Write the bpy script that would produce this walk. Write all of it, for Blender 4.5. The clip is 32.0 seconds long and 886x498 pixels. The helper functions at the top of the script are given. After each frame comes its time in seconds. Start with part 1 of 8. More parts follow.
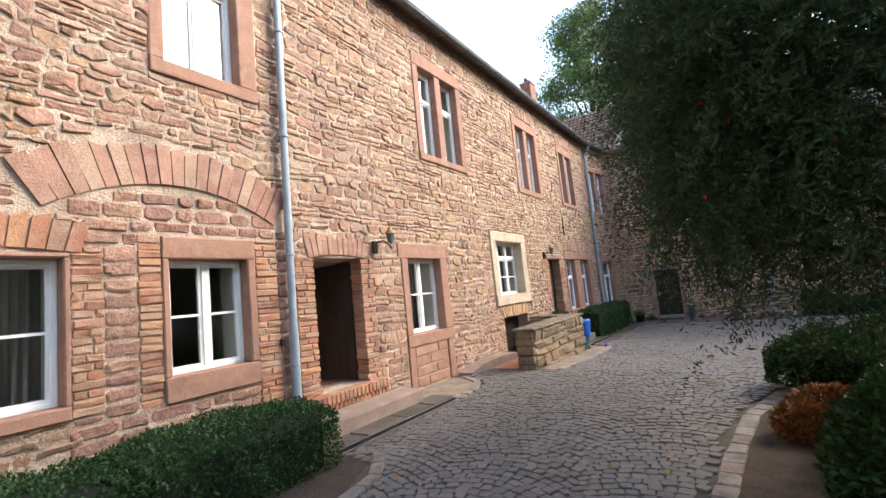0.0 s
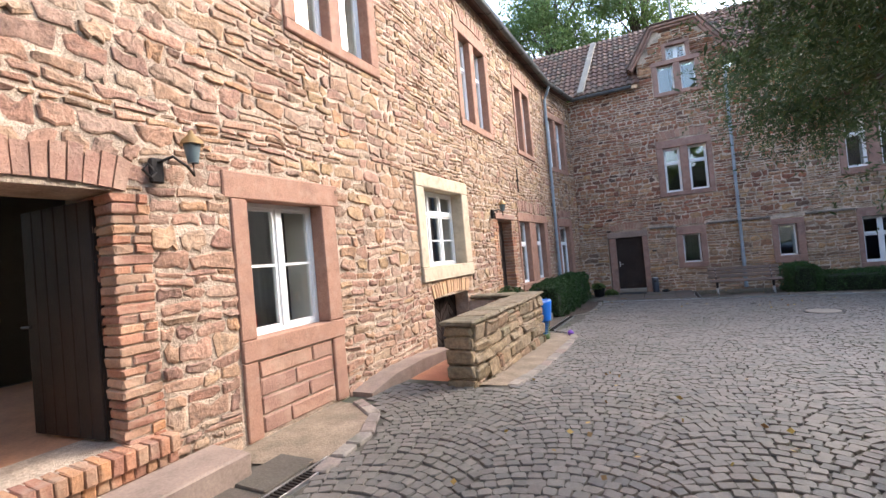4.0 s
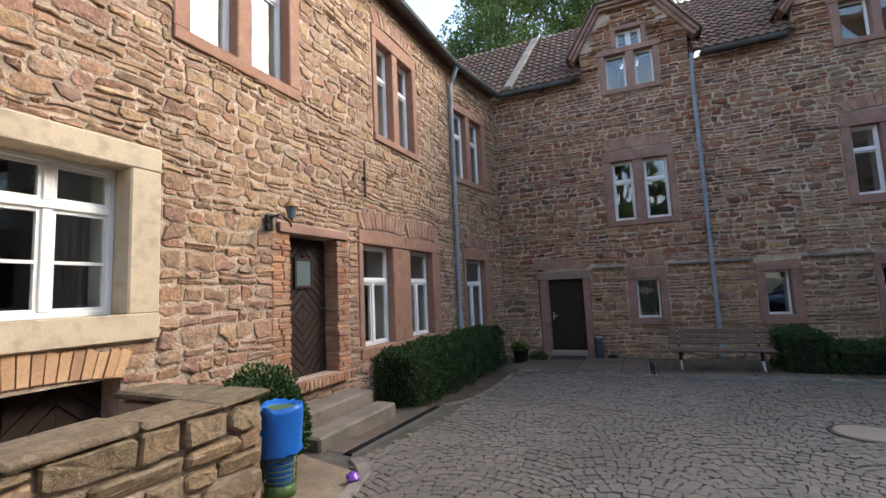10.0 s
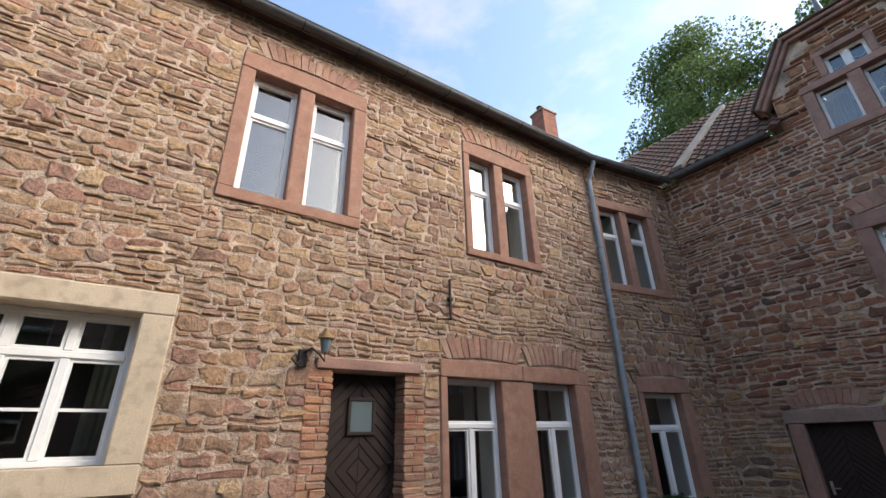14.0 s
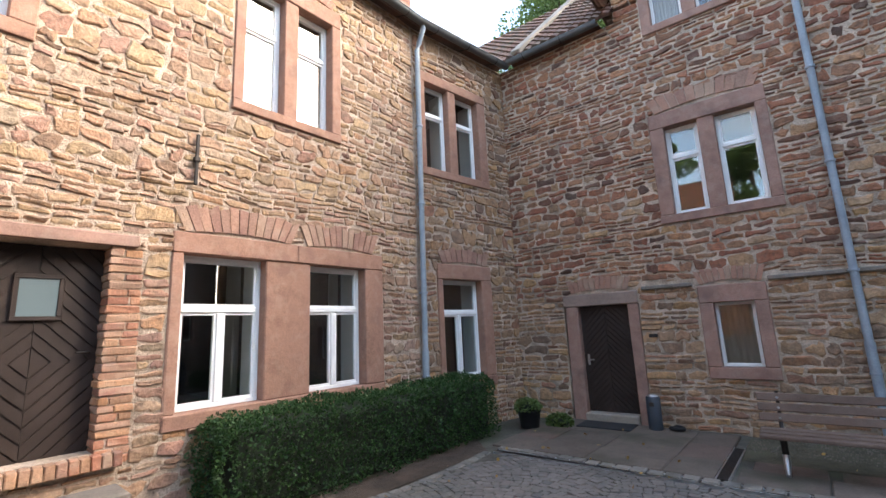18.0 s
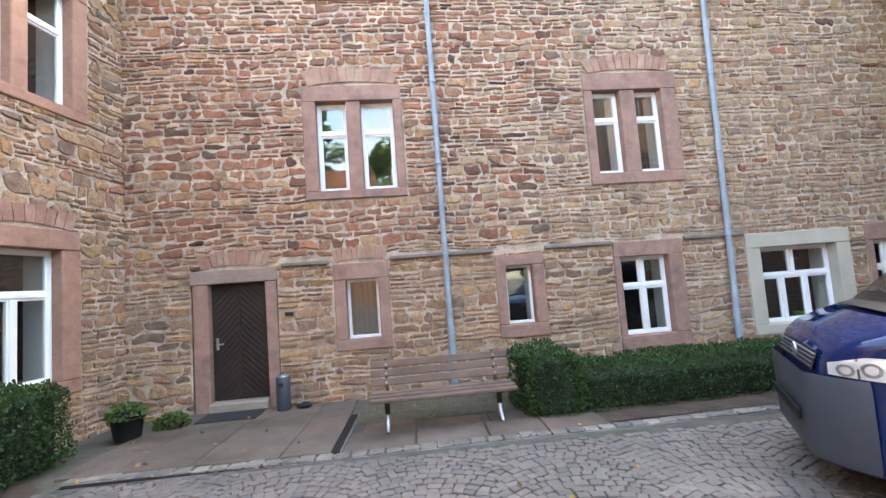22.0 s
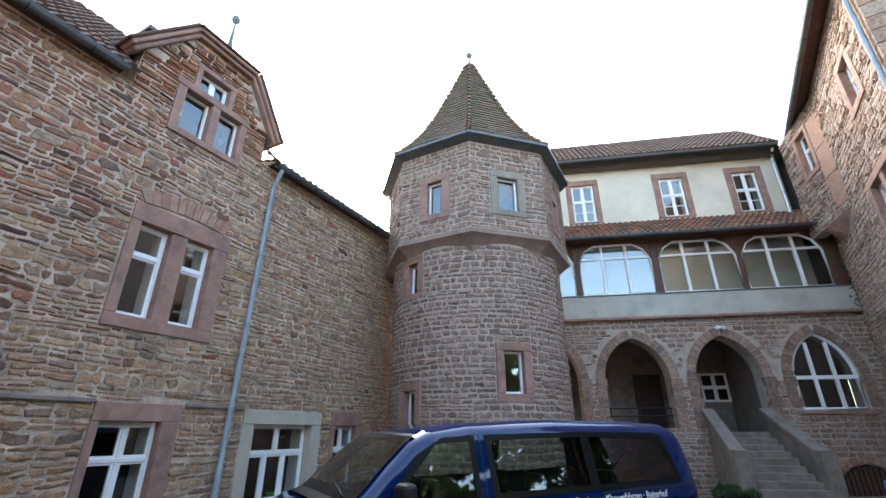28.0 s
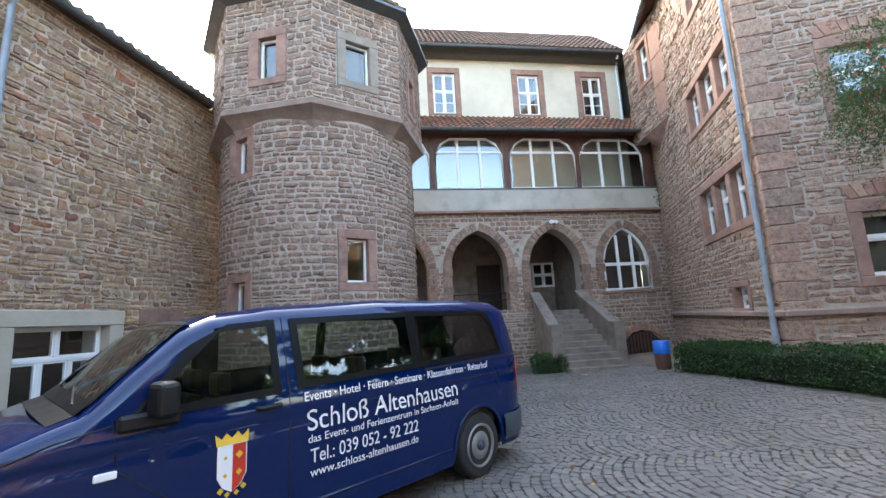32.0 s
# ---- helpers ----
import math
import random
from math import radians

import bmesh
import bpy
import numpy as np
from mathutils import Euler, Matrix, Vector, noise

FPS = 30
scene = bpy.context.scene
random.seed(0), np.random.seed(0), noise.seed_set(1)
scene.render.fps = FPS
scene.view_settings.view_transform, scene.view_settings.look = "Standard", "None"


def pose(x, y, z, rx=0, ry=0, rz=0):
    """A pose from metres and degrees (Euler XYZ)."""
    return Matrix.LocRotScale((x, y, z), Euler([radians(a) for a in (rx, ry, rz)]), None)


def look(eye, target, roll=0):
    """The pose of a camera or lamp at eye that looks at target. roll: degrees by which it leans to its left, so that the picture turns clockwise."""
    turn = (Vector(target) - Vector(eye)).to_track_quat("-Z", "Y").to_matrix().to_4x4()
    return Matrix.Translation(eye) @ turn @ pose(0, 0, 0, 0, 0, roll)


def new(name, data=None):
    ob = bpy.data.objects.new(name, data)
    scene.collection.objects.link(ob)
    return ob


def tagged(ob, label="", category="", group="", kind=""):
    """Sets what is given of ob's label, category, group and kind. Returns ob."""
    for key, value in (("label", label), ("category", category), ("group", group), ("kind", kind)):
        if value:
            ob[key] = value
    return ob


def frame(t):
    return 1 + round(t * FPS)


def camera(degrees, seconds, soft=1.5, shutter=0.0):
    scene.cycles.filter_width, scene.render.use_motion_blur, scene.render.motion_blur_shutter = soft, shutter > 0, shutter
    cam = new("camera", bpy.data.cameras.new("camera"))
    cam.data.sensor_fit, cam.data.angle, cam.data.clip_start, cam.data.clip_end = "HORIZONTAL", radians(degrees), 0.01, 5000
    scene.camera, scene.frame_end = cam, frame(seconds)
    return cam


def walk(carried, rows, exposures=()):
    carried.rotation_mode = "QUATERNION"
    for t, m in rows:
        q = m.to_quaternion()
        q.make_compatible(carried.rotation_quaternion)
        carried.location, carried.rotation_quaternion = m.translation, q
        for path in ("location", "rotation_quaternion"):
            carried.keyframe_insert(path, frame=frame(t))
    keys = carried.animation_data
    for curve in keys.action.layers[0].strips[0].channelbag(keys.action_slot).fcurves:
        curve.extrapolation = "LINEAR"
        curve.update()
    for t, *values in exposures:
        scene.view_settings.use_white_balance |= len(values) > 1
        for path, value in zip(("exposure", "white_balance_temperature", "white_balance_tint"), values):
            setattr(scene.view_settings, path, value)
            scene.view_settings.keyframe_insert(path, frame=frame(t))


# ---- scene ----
cam = camera(90.9, 32.0)
METRES, EYE, TILT, LEAN, TURN = 16.4, 1.62, 0.0, 0.0, 32.9
ROWS = [
    (0.0, 0.0, 0.0, 0.0, 0.58, 5.9, 5.65),
    (0.5, 0.0028, 0.0282, -0.0021, -1.84, 2.38, 6.15),
    (1.0, 0.0052, 0.0541, -0.0015, -2.07, 1.61, 5.83),
    (1.5, 0.0034, 0.0802, -0.0002, -4.5, -0.0, 5.86),
    (2.0, 0.0069, 0.1022, -0.0011, -5.54, -1.62, 6.17),
    (2.5, 0.014, 0.1256, -0.0002, -6.0, -1.86, 5.89),
    (3.0, 0.0197, 0.1543, 0.0001, -6.16, 0.71, 4.62),
    (3.5, 0.0295, 0.1819, -0.0012, -6.43, 0.73, 5.02),
    (5.5, 0.097, 0.2699, -0.0025, -4.38, 4.25, 4.55),
    (6.0, 0.1147, 0.2932, -0.0022, -4.19, 5.15, 4.23),
    (6.5, 0.1339, 0.3104, -0.0056, -3.52, 5.42, 3.93),
    (7.0, 0.1525, 0.3284, -0.0058, -1.29, 5.37, 3.7),
    (7.5, 0.1682, 0.3523, -0.0042, -0.79, 5.64, 3.68),
    (8.0, 0.1903, 0.3732, -0.0052, -0.62, 6.01, 3.74),
    (8.5, 0.2096, 0.3943, -0.0058, -2.4, 5.95, 2.9),
    (9.0, 0.227, 0.418, -0.0043, -6.85, 6.08, 3.24),
    (9.5, 0.2458, 0.4375, -0.0052, -8.31, 5.89, 2.99),
    (10.0, 0.2625, 0.4575, -0.0071, -8.66, 5.74, 2.63),
    (10.5, 0.278, 0.4784, -0.0045, -8.46, 6.27, 2.87),
    (11.0, 0.2966, 0.4914, -0.0046, -2.33, 8.07, 3.09),
    (11.5, 0.3155, 0.5029, -0.0049, -0.28, 10.12, 3.37),
    (12.0, 0.3327, 0.5182, -0.0039, 1.38, 12.05, 3.25),
    (12.5, 0.3526, 0.526, -0.0046, 9.57, 14.52, 3.23),
    (13.0, 0.3679, 0.5314, -0.0035, 20.15, 18.31, 2.26),
    (13.5, 0.3795, 0.5427, -0.0027, 23.11, 22.45, 1.94),
    (15.5, 0.433, 0.5862, -0.004, 17.55, 25.94, 0.77),
    (16.0, 0.446, 0.5969, -0.0058, 12.71, 25.26, 2.43),
    (16.5, 0.4564, 0.605, -0.0071, 10.55, 20.67, 2.46),
    (17.0, 0.4607, 0.6131, -0.0087, 9.55, 18.09, 2.54),
    (17.5, 0.459, 0.6255, -0.0101, 7.86, 16.06, 2.4),
    (18.0, 0.4569, 0.6342, -0.0124, 6.89, 10.39, 2.58),
    (18.5, 0.4607, 0.6423, -0.0125, 7.89, 6.92, 2.65),
    (19.0, 0.4692, 0.6481, -0.013, 8.55, 6.06, 2.82),
    (19.5, 0.4761, 0.6508, -0.0133, 1.73, 5.01, 3.6),
    (20.0, 0.4786, 0.6543, -0.0131, -7.5, 4.17, 4.29),
    (20.5, 0.4802, 0.6607, -0.0132, -14.62, 3.84, 4.27),
    (21.0, 0.4795, 0.6669, -0.0112, -20.18, 3.81, 4.23),
    (21.5, 0.4812, 0.6696, -0.0111, -29.29, 3.83, 4.4),
    (22.0, 0.4838, 0.6697, -0.0104, -36.15, 4.55, 4.29),
    (22.5, 0.4861, 0.6672, -0.0093, -40.42, 7.38, 4.27),
    (23.0, 0.4879, 0.663, -0.0073, -42.88, 11.47, 3.98),
    (23.5, 0.4903, 0.6595, -0.0067, -45.3, 15.03, 3.83),
    (24.0, 0.4889, 0.6562, -0.0062, -46.19, 18.92, 3.45),
    (24.5, 0.4895, 0.652, -0.0061, -50.42, 20.8, 2.38),
    (25.0, 0.4944, 0.6515, -0.0061, -62.69, 20.39, -0.33),
    (25.5, 0.5016, 0.6527, -0.005, -74.34, 20.3, -1.61),
    (26.0, 0.5058, 0.6545, -0.0039, -82.16, 20.31, -0.59),
    (26.5, 0.5071, 0.657, -0.0037, -88.79, 21.31, 0.38),
    (28.5, 0.496, 0.6611, -0.0055, -93.85, 22.02, 0.44),
    (29.0, 0.5, 0.6633, -0.0073, -94.14, 17.29, 0.54),
    (29.5, 0.5056, 0.6657, -0.0082, -94.56, 13.63, 0.76),
    (30.0, 0.5109, 0.6671, -0.0095, -95.64, 12.48, 1.14),
    (30.5, 0.5168, 0.6612, -0.0107, -96.89, 11.03, 1.52),
    (31.0, 0.523, 0.6495, -0.0116, -99.15, 10.31, 1.89),
    (31.5, 0.5327, 0.6385, -0.0123, -104.44, 9.28, 2.48),
    (32.0, 0.5446, 0.6266, -0.0106, -110.48, 9.2, 3.08),
]
EXPOSURES = [(0.0, 2.49, 6570, 8), (1.0, 2.9, 6520, 9), (3.0, 3.0, 6420, 10), (6.0, 2.04, 6670, 8), (8.0, 2.2, 6720, 8), (10.0, 2.16, 6770, 8), (13.5, 1.88, 6670, 9), (15.5, 1.58, 6570, 9), (17.0, 2.46, 6730, 9), (18.0, 2.99, 6830, 8), (19.0, 3.29, 6880, 8), (20.0, 3.63, 7330, 8), (22.0, 4.25, 7450, 9), (23.0, 3.88, 7330, 8), (24.0, 3.31, 6860, 6), (25.0, 2.90, 6710, 5), (26.0, 3.07, 6560, 4), (29.0, 3.36, 6660, 4), (30.0, 3.81, 6800, 4), (32.0, 3.64, 6860, 5)]
walk(cam, [(t, pose(0, 0, EYE, TILT, LEAN, TURN) @ pose(METRES * x, METRES * y, METRES * z, 90 + pitch, roll, yaw)) for t, x, y, z, yaw, pitch, roll in ROWS], EXPOSURES)

# ---- light ----
SUN_TO = Vector((0.76, 0.65, 0.0)).normalized()
SUN_UP = radians(34)
world = bpy.data.worlds.new("world")
scene.world = world
world.use_nodes = True
wn, wl = world.node_tree.nodes, world.node_tree.links
wn.clear()
w_out = wn.new("ShaderNodeOutputWorld")
w_bg = wn.new("ShaderNodeBackground")
w_sky = wn.new("ShaderNodeTexSky")
w_sky.sky_type, w_sky.sun_disc = "NISHITA", False
w_sky.sun_elevation, w_sky.sun_rotation = SUN_UP, math.atan2(SUN_TO.x, SUN_TO.y)
w_sky.dust_density = 2.0
w_co = wn.new("ShaderNodeTexCoord")
w_map = wn.new("ShaderNodeMapping")
w_map.inputs["Scale"].default_value = (1.6, 1.6, 3.6)
w_noise = wn.new("ShaderNodeTexNoise")
w_noise.inputs["Scale"].default_value, w_noise.inputs["Detail"].default_value = 2.2, 7
w_noise.inputs["Roughness"].default_value = 0.6
w_ramp = wn.new("ShaderNodeValToRGB")
w_ramp.color_ramp.elements[0].position, w_ramp.color_ramp.elements[1].position = 0.49, 0.82
w_mix = wn.new("ShaderNodeMix")
w_mix.data_type = "RGBA"
w_bw = wn.new("ShaderNodeRGBToBW")
w_cloud = wn.new("ShaderNodeMath")
w_cloud.operation = "MULTIPLY_ADD"
w_cloud.inputs[1].default_value, w_cloud.inputs[2].default_value = 0.85, 0.80
wl.new(w_sky.outputs[0], w_bw.inputs[0])
wl.new(w_bw.outputs[0], w_cloud.inputs[0])
wl.new(w_cloud.outputs[0], w_mix.inputs[7])
wl.new(w_co.outputs["Generated"], w_map.inputs[0])
wl.new(w_map.outputs[0], w_noise.inputs["Vector"])
wl.new(w_noise.outputs["Fac"], w_ramp.inputs[0])
wl.new(w_ramp.outputs[0], w_mix.inputs[0])
wl.new(w_sky.outputs[0], w_mix.inputs[6])
wl.new(w_mix.outputs[2], w_bg.inputs["Color"])
wl.new(w_bg.outputs[0], w_out.inputs["Surface"])
w_bg.inputs["Strength"].default_value = 0.15
sun = new("sun", bpy.data.lights.new("sun", "SUN"))
sun.data.energy, sun.data.angle, sun.data.color = 0.78, radians(34), (1.0, 0.93, 0.84)
sun.matrix_world = look((0, 0, 40), Vector((0, 0, 40)) - Vector((SUN_TO.x * math.cos(SUN_UP), SUN_TO.y * math.cos(SUN_UP), math.sin(SUN_UP))))

# ---- materials ----
def nodes_of(name):
    m = bpy.data.materials.new(name)
    m.use_nodes = True
    nt = m.node_tree
    return m, nt.nodes, nt.links, nt.nodes["Principled BSDF"]


def ramp_node(nd, cols, const=False):
    r = nd.new("ShaderNodeValToRGB")
    r.color_ramp.interpolation = "CONSTANT" if const else "LINEAR"
    e = r.color_ramp.elements
    for i, c in enumerate(cols):
        p = i / len(cols) if const else i / max(1, len(cols) - 1)
        if i < 2:
            e[i].position, e[i].color = p, (*c, 1)
        else:
            e.new(p).color = (*c, 1)
    return r


def surf(name, cols, pick="", rough=0.85, scale=3.0, fine=45.0, vary=0.35, bump=0.35, metal=0.0, grain=(1, 1, 1), spec=0.35, dist=0.012, stain=None):
    """A rough surface: colours picked at random per piece or by noise, mottled at two scales, with fine relief."""
    m, nd, ln, b = nodes_of(name)
    geo = nd.new("ShaderNodeNewGeometry")
    mp = nd.new("ShaderNodeMapping")
    mp.inputs["Scale"].default_value = grain
    ln.new(geo.outputs["Position"], mp.inputs[0])
    big, small = nd.new("ShaderNodeTexNoise"), nd.new("ShaderNodeTexNoise")
    for n, s, d in ((big, scale, 4), (small, fine, 6)):
        n.inputs["Scale"].default_value, n.inputs["Detail"].default_value = s, d
        n.inputs["Roughness"].default_value = 0.65
        ln.new(mp.outputs[0], n.inputs["Vector"])
    r = ramp_node(nd, cols)
    if pick == "object":
        src = nd.new("ShaderNodeObjectInfo").outputs["Random"]
    elif pick == "island":
        src = geo.outputs["Random Per Island"]
    else:
        src = big.outputs["Fac"]
    ln.new(src, r.inputs[0])
    # lightness from both noises
    add = nd.new("ShaderNodeMath")
    add.operation = "ADD"
    ln.new(big.outputs["Fac"], add.inputs[0])
    ln.new(small.outputs["Fac"], add.inputs[1])
    rng = nd.new("ShaderNodeMapRange")
    rng.inputs[1].default_value, rng.inputs[2].default_value = 0.65, 1.35
    rng.inputs[3].default_value, rng.inputs[4].default_value = 1 - vary, 1 + vary
    ln.new(add.outputs[0], rng.inputs[0])
    mul = nd.new("ShaderNodeVectorMath")
    mul.operation = "SCALE"
    ln.new(r.outputs[0], mul.inputs[0])
    ln.new(rng.outputs[0], mul.inputs["Scale"])
    col = mul.outputs[0]
    for sc, amount, size in ([] if not stain else stain if isinstance(stain, list) else [stain]):
        sn = nd.new("ShaderNodeTexNoise")
        sn.inputs["Scale"].default_value, sn.inputs["Detail"].default_value = size, 5
        ln.new(geo.outputs["Position"], sn.inputs["Vector"])
        sr = nd.new("ShaderNodeMapRange")
        sr.inputs[1].default_value, sr.inputs[2].default_value = 0.5, 0.68
        sr.inputs[3].default_value, sr.inputs[4].default_value = 0, amount
        ln.new(sn.outputs["Fac"], sr.inputs[0])
        mx = nd.new("ShaderNodeMix")
        mx.data_type = "RGBA"
        mx.inputs[7].default_value = (*sc, 1)
        ln.new(sr.outputs[0], mx.inputs[0])
        ln.new(col, mx.inputs[6])
        col = mx.outputs[2]
    ln.new(col, b.inputs["Base Color"])
    b.inputs["Roughness"].default_value = rough
    b.inputs["Metallic"].default_value = metal
    b.inputs["Specular IOR Level"].default_value = spec
    if bump:
        bp = nd.new("ShaderNodeBump")
        bp.inputs["Strength"].default_value, bp.inputs["Distance"].default_value = bump, dist
        ln.new(small.outputs["Fac"], bp.inputs["Height"])
        ln.new(bp.outputs[0], b.inputs["Normal"])
    return m


def gloss(name, col, rough=0.3, metal=0.0, coat=0.0, spec=0.5):
    m, nd, ln, b = nodes_of(name)
    n = nd.new("ShaderNodeTexNoise")
    n.inputs["Scale"].default_value = 9
    geo = nd.new("ShaderNodeNewGeometry")
    ln.new(geo.outputs["Position"], n.inputs["Vector"])
    r = nd.new("ShaderNodeMapRange")
    r.inputs[3].default_value, r.inputs[4].default_value = max(0, rough - 0.06), rough + 0.1
    ln.new(n.outputs["Fac"], r.inputs[0])
    ln.new(r.outputs[0], b.inputs["Roughness"])
    b.inputs["Base Color"].default_value = (*col, 1)
    b.inputs["Metallic"].default_value = metal
    b.inputs["Coat Weight"].default_value = coat
    b.inputs["Coat Roughness"].default_value = 0.04
    b.inputs["Specular IOR Level"].default_value = spec
    return m


def glass_mat(name, tint=(0.9, 0.95, 0.93), mirror=0.06, rough=0.0):
    """Clear glass whose gloss grows towards a grazing view."""
    m = bpy.data.materials.new(name)
    m.use_nodes = True
    nd, ln = m.node_tree.nodes, m.node_tree.links
    nd.clear()
    out, mix = nd.new("ShaderNodeOutputMaterial"), nd.new("ShaderNodeMixShader")
    tr, gl, lw = nd.new("ShaderNodeBsdfTransparent"), nd.new("ShaderNodeBsdfGlossy"), nd.new("ShaderNodeLayerWeight")
    tr.inputs[0].default_value = (*tint, 1)
    gl.inputs["Roughness"].default_value = rough
    lw.inputs["Blend"].default_value = 0.5
    power, spread = nd.new("ShaderNodeMath"), nd.new("ShaderNodeMapRange")
    power.operation, power.inputs[1].default_value = "POWER", 4.0
    spread.inputs[3].default_value, spread.inputs[4].default_value = mirror, 1.0
    ln.new(lw.outputs["Facing"], power.inputs[0])
    ln.new(power.outputs[0], spread.inputs[0])
    ln.new(spread.outputs[0], mix.inputs[0])
    ln.new(tr.outputs[0], mix.inputs[1])
    ln.new(gl.outputs[0], mix.inputs[2])
    ln.new(mix.outputs[0], out.inputs[0])
    return m


WARM = [(0.303, 0.158, 0.111), (0.366, 0.206, 0.137), (0.374, 0.249, 0.165), (0.401, 0.244, 0.145), (0.312, 0.171, 0.124), (0.419, 0.300, 0.207), (0.241, 0.133, 0.100), (0.383, 0.214, 0.148), (0.339, 0.222, 0.165), (0.410, 0.222, 0.117), (0.276, 0.171, 0.128)]
BLOCK = [(0.294, 0.147, 0.109), (0.346, 0.185, 0.134), (0.260, 0.139, 0.109), (0.363, 0.210, 0.139), (0.320, 0.160, 0.118)]
OCHRE = [(0.338, 0.211, 0.119), (0.402, 0.261, 0.143), (0.302, 0.177, 0.112), (0.431, 0.295, 0.167), (0.248, 0.156, 0.103), (0.374, 0.211, 0.128), (0.320, 0.236, 0.160)]
RED = [(0.238, 0.091, 0.055), (0.317, 0.125, 0.067), (0.290, 0.148, 0.085), (0.370, 0.174, 0.088), (0.157, 0.075, 0.048), (0.404, 0.224, 0.121), (0.273, 0.104, 0.061), (0.087, 0.048, 0.034), (0.370, 0.148, 0.078)]
TAN = [(0.347, 0.197, 0.106), (0.420, 0.260, 0.142), (0.283, 0.146, 0.085), (0.439, 0.260, 0.120), (0.228, 0.141, 0.092), (0.392, 0.245, 0.142), (0.156, 0.099, 0.070), (0.357, 0.169, 0.099)]
TOWER = [(0.221, 0.141, 0.102), (0.291, 0.191, 0.143), (0.259, 0.176, 0.132), (0.330, 0.227, 0.167), (0.189, 0.130, 0.102), (0.307, 0.191, 0.135)]
WING = [(0.324, 0.200, 0.145), (0.387, 0.258, 0.185), (0.297, 0.191, 0.141), (0.369, 0.223, 0.158), (0.261, 0.174, 0.132), (0.414, 0.294, 0.211)]
M = {}
MOSS = [(0.215, 0.165, 0.10), (0.29, 0.20, 0.118), (0.17, 0.145, 0.095), (0.31, 0.185, 0.115), (0.23, 0.185, 0.112)]
COPE = [(0.162, 0.126, 0.081), (0.200, 0.145, 0.093), (0.140, 0.116, 0.072)]
for key, cols in (("block", BLOCK), ("wing", WING), ("ochre", OCHRE), ("moss", MOSS), ("cope", COPE), ("warm", WARM), ("red", RED), ("tan", TAN), ("tower", TOWER)):
    smear = (0.42, 0.31, 0.225) if key in ("warm", "block", "ochre") else (0.36, 0.28, 0.21)
    worn = [(smear, 0.25, 5.5), ((0.085, 0.06, 0.045), 0.5, 13.0)]
    M[key + "_island"] = surf(key + "_stone_joined", cols, "island", vary=0.5, scale=8, fine=30, bump=0.8, dist=0.026, stain=worn)
    M[key + "_object"] = surf(key + "_stone", cols, "object", vary=0.5, scale=8, fine=30, bump=0.8, dist=0.026, stain=worn)
M["mortar"] = surf("mortar", [(0.42, 0.315, 0.235), (0.55, 0.435, 0.335)], rough=0.95, bump=1.0, fine=42, vary=0.5, dist=0.03, stain=((0.20, 0.14, 0.10), 0.35, 4.5))
# its dark mottling paints the shade of deep open joints into the mortar
M["mortar_far"] = surf("grey_mortar", [(0.42, 0.325, 0.245), (0.58, 0.465, 0.36)], rough=0.95, bump=1.0, fine=42, vary=0.5, dist=0.03, stain=((0.10, 0.075, 0.055), 0.45, 3.5))
M["mortar_dark"] = surf("dull_mortar", [(0.38, 0.315, 0.255), (0.48, 0.405, 0.335)], rough=0.95, bump=0.8, fine=50, vary=0.4, stain=((0.16, 0.125, 0.10), 0.5, 3.0))
M["sandstone"] = surf("red_sandstone", [(0.255, 0.132, 0.092), (0.33, 0.178, 0.122), (0.285, 0.155, 0.112)], vary=0.35, scale=3.0, fine=60, bump=0.4, stain=[((0.15, 0.085, 0.065), 0.5, 3.0), ((0.40, 0.26, 0.19), 0.4, 8.0)])
M["mauve"] = surf("mauve_sandstone", [(0.255, 0.145, 0.108), (0.33, 0.195, 0.148)], vary=0.3, scale=3.0, fine=60, bump=0.4, stain=[((0.13, 0.085, 0.07), 0.5, 2.5), ((0.38, 0.28, 0.22), 0.3, 8.0)])
M["cream"] = surf("cream_render", [(0.47, 0.385, 0.275), (0.545, 0.455, 0.335)], vary=0.2, scale=2.2, fine=80, bump=0.25, stain=[((0.30, 0.235, 0.16), 0.5, 2.2), ((0.22, 0.17, 0.12), 0.35, 9.0)])
M["brick"] = surf("orange_brick", [(0.45, 0.17, 0.08), (0.55, 0.25, 0.12), (0.40, 0.15, 0.09), (0.58, 0.32, 0.17)], "island", vary=0.25, bump=0.4)
M["white"] = surf("white_paint", [(0.74, 0.74, 0.72), (0.80, 0.80, 0.78)], rough=0.45, vary=0.05, bump=0.05, spec=0.5)
M["plaster"] = surf("cream_plaster", [(0.56, 0.50, 0.39), (0.63, 0.565, 0.445)], vary=0.12, scale=0.8, fine=50, bump=0.12, stain=((0.42, 0.37, 0.29), 0.4, 1.1))
M["parapet"] = surf("greyed_cream_plaster", [(0.40, 0.375, 0.32), (0.47, 0.44, 0.375)], vary=0.15, scale=0.9, fine=50, bump=0.12, stain=((0.25, 0.235, 0.19), 0.5, 1.6))
M["lining"] = surf("white_reveal_plaster", [(0.66, 0.64, 0.60), (0.72, 0.70, 0.66)], vary=0.06, bump=0.05)
M["drab"] = surf("drab_dressed_stone", [(0.23, 0.165, 0.13), (0.30, 0.215, 0.17)], vary=0.3, scale=2.5, bump=0.3)
# dark from wear; on stairs and loggia walls its darkness is painted shade
M["old_stone"] = surf("worn_shade_dark_stone", [(0.14, 0.115, 0.095), (0.20, 0.165, 0.135), (0.17, 0.13, 0.11)], vary=0.35, bump=0.5, stain=((0.08, 0.085, 0.05), 0.5, 2.0))
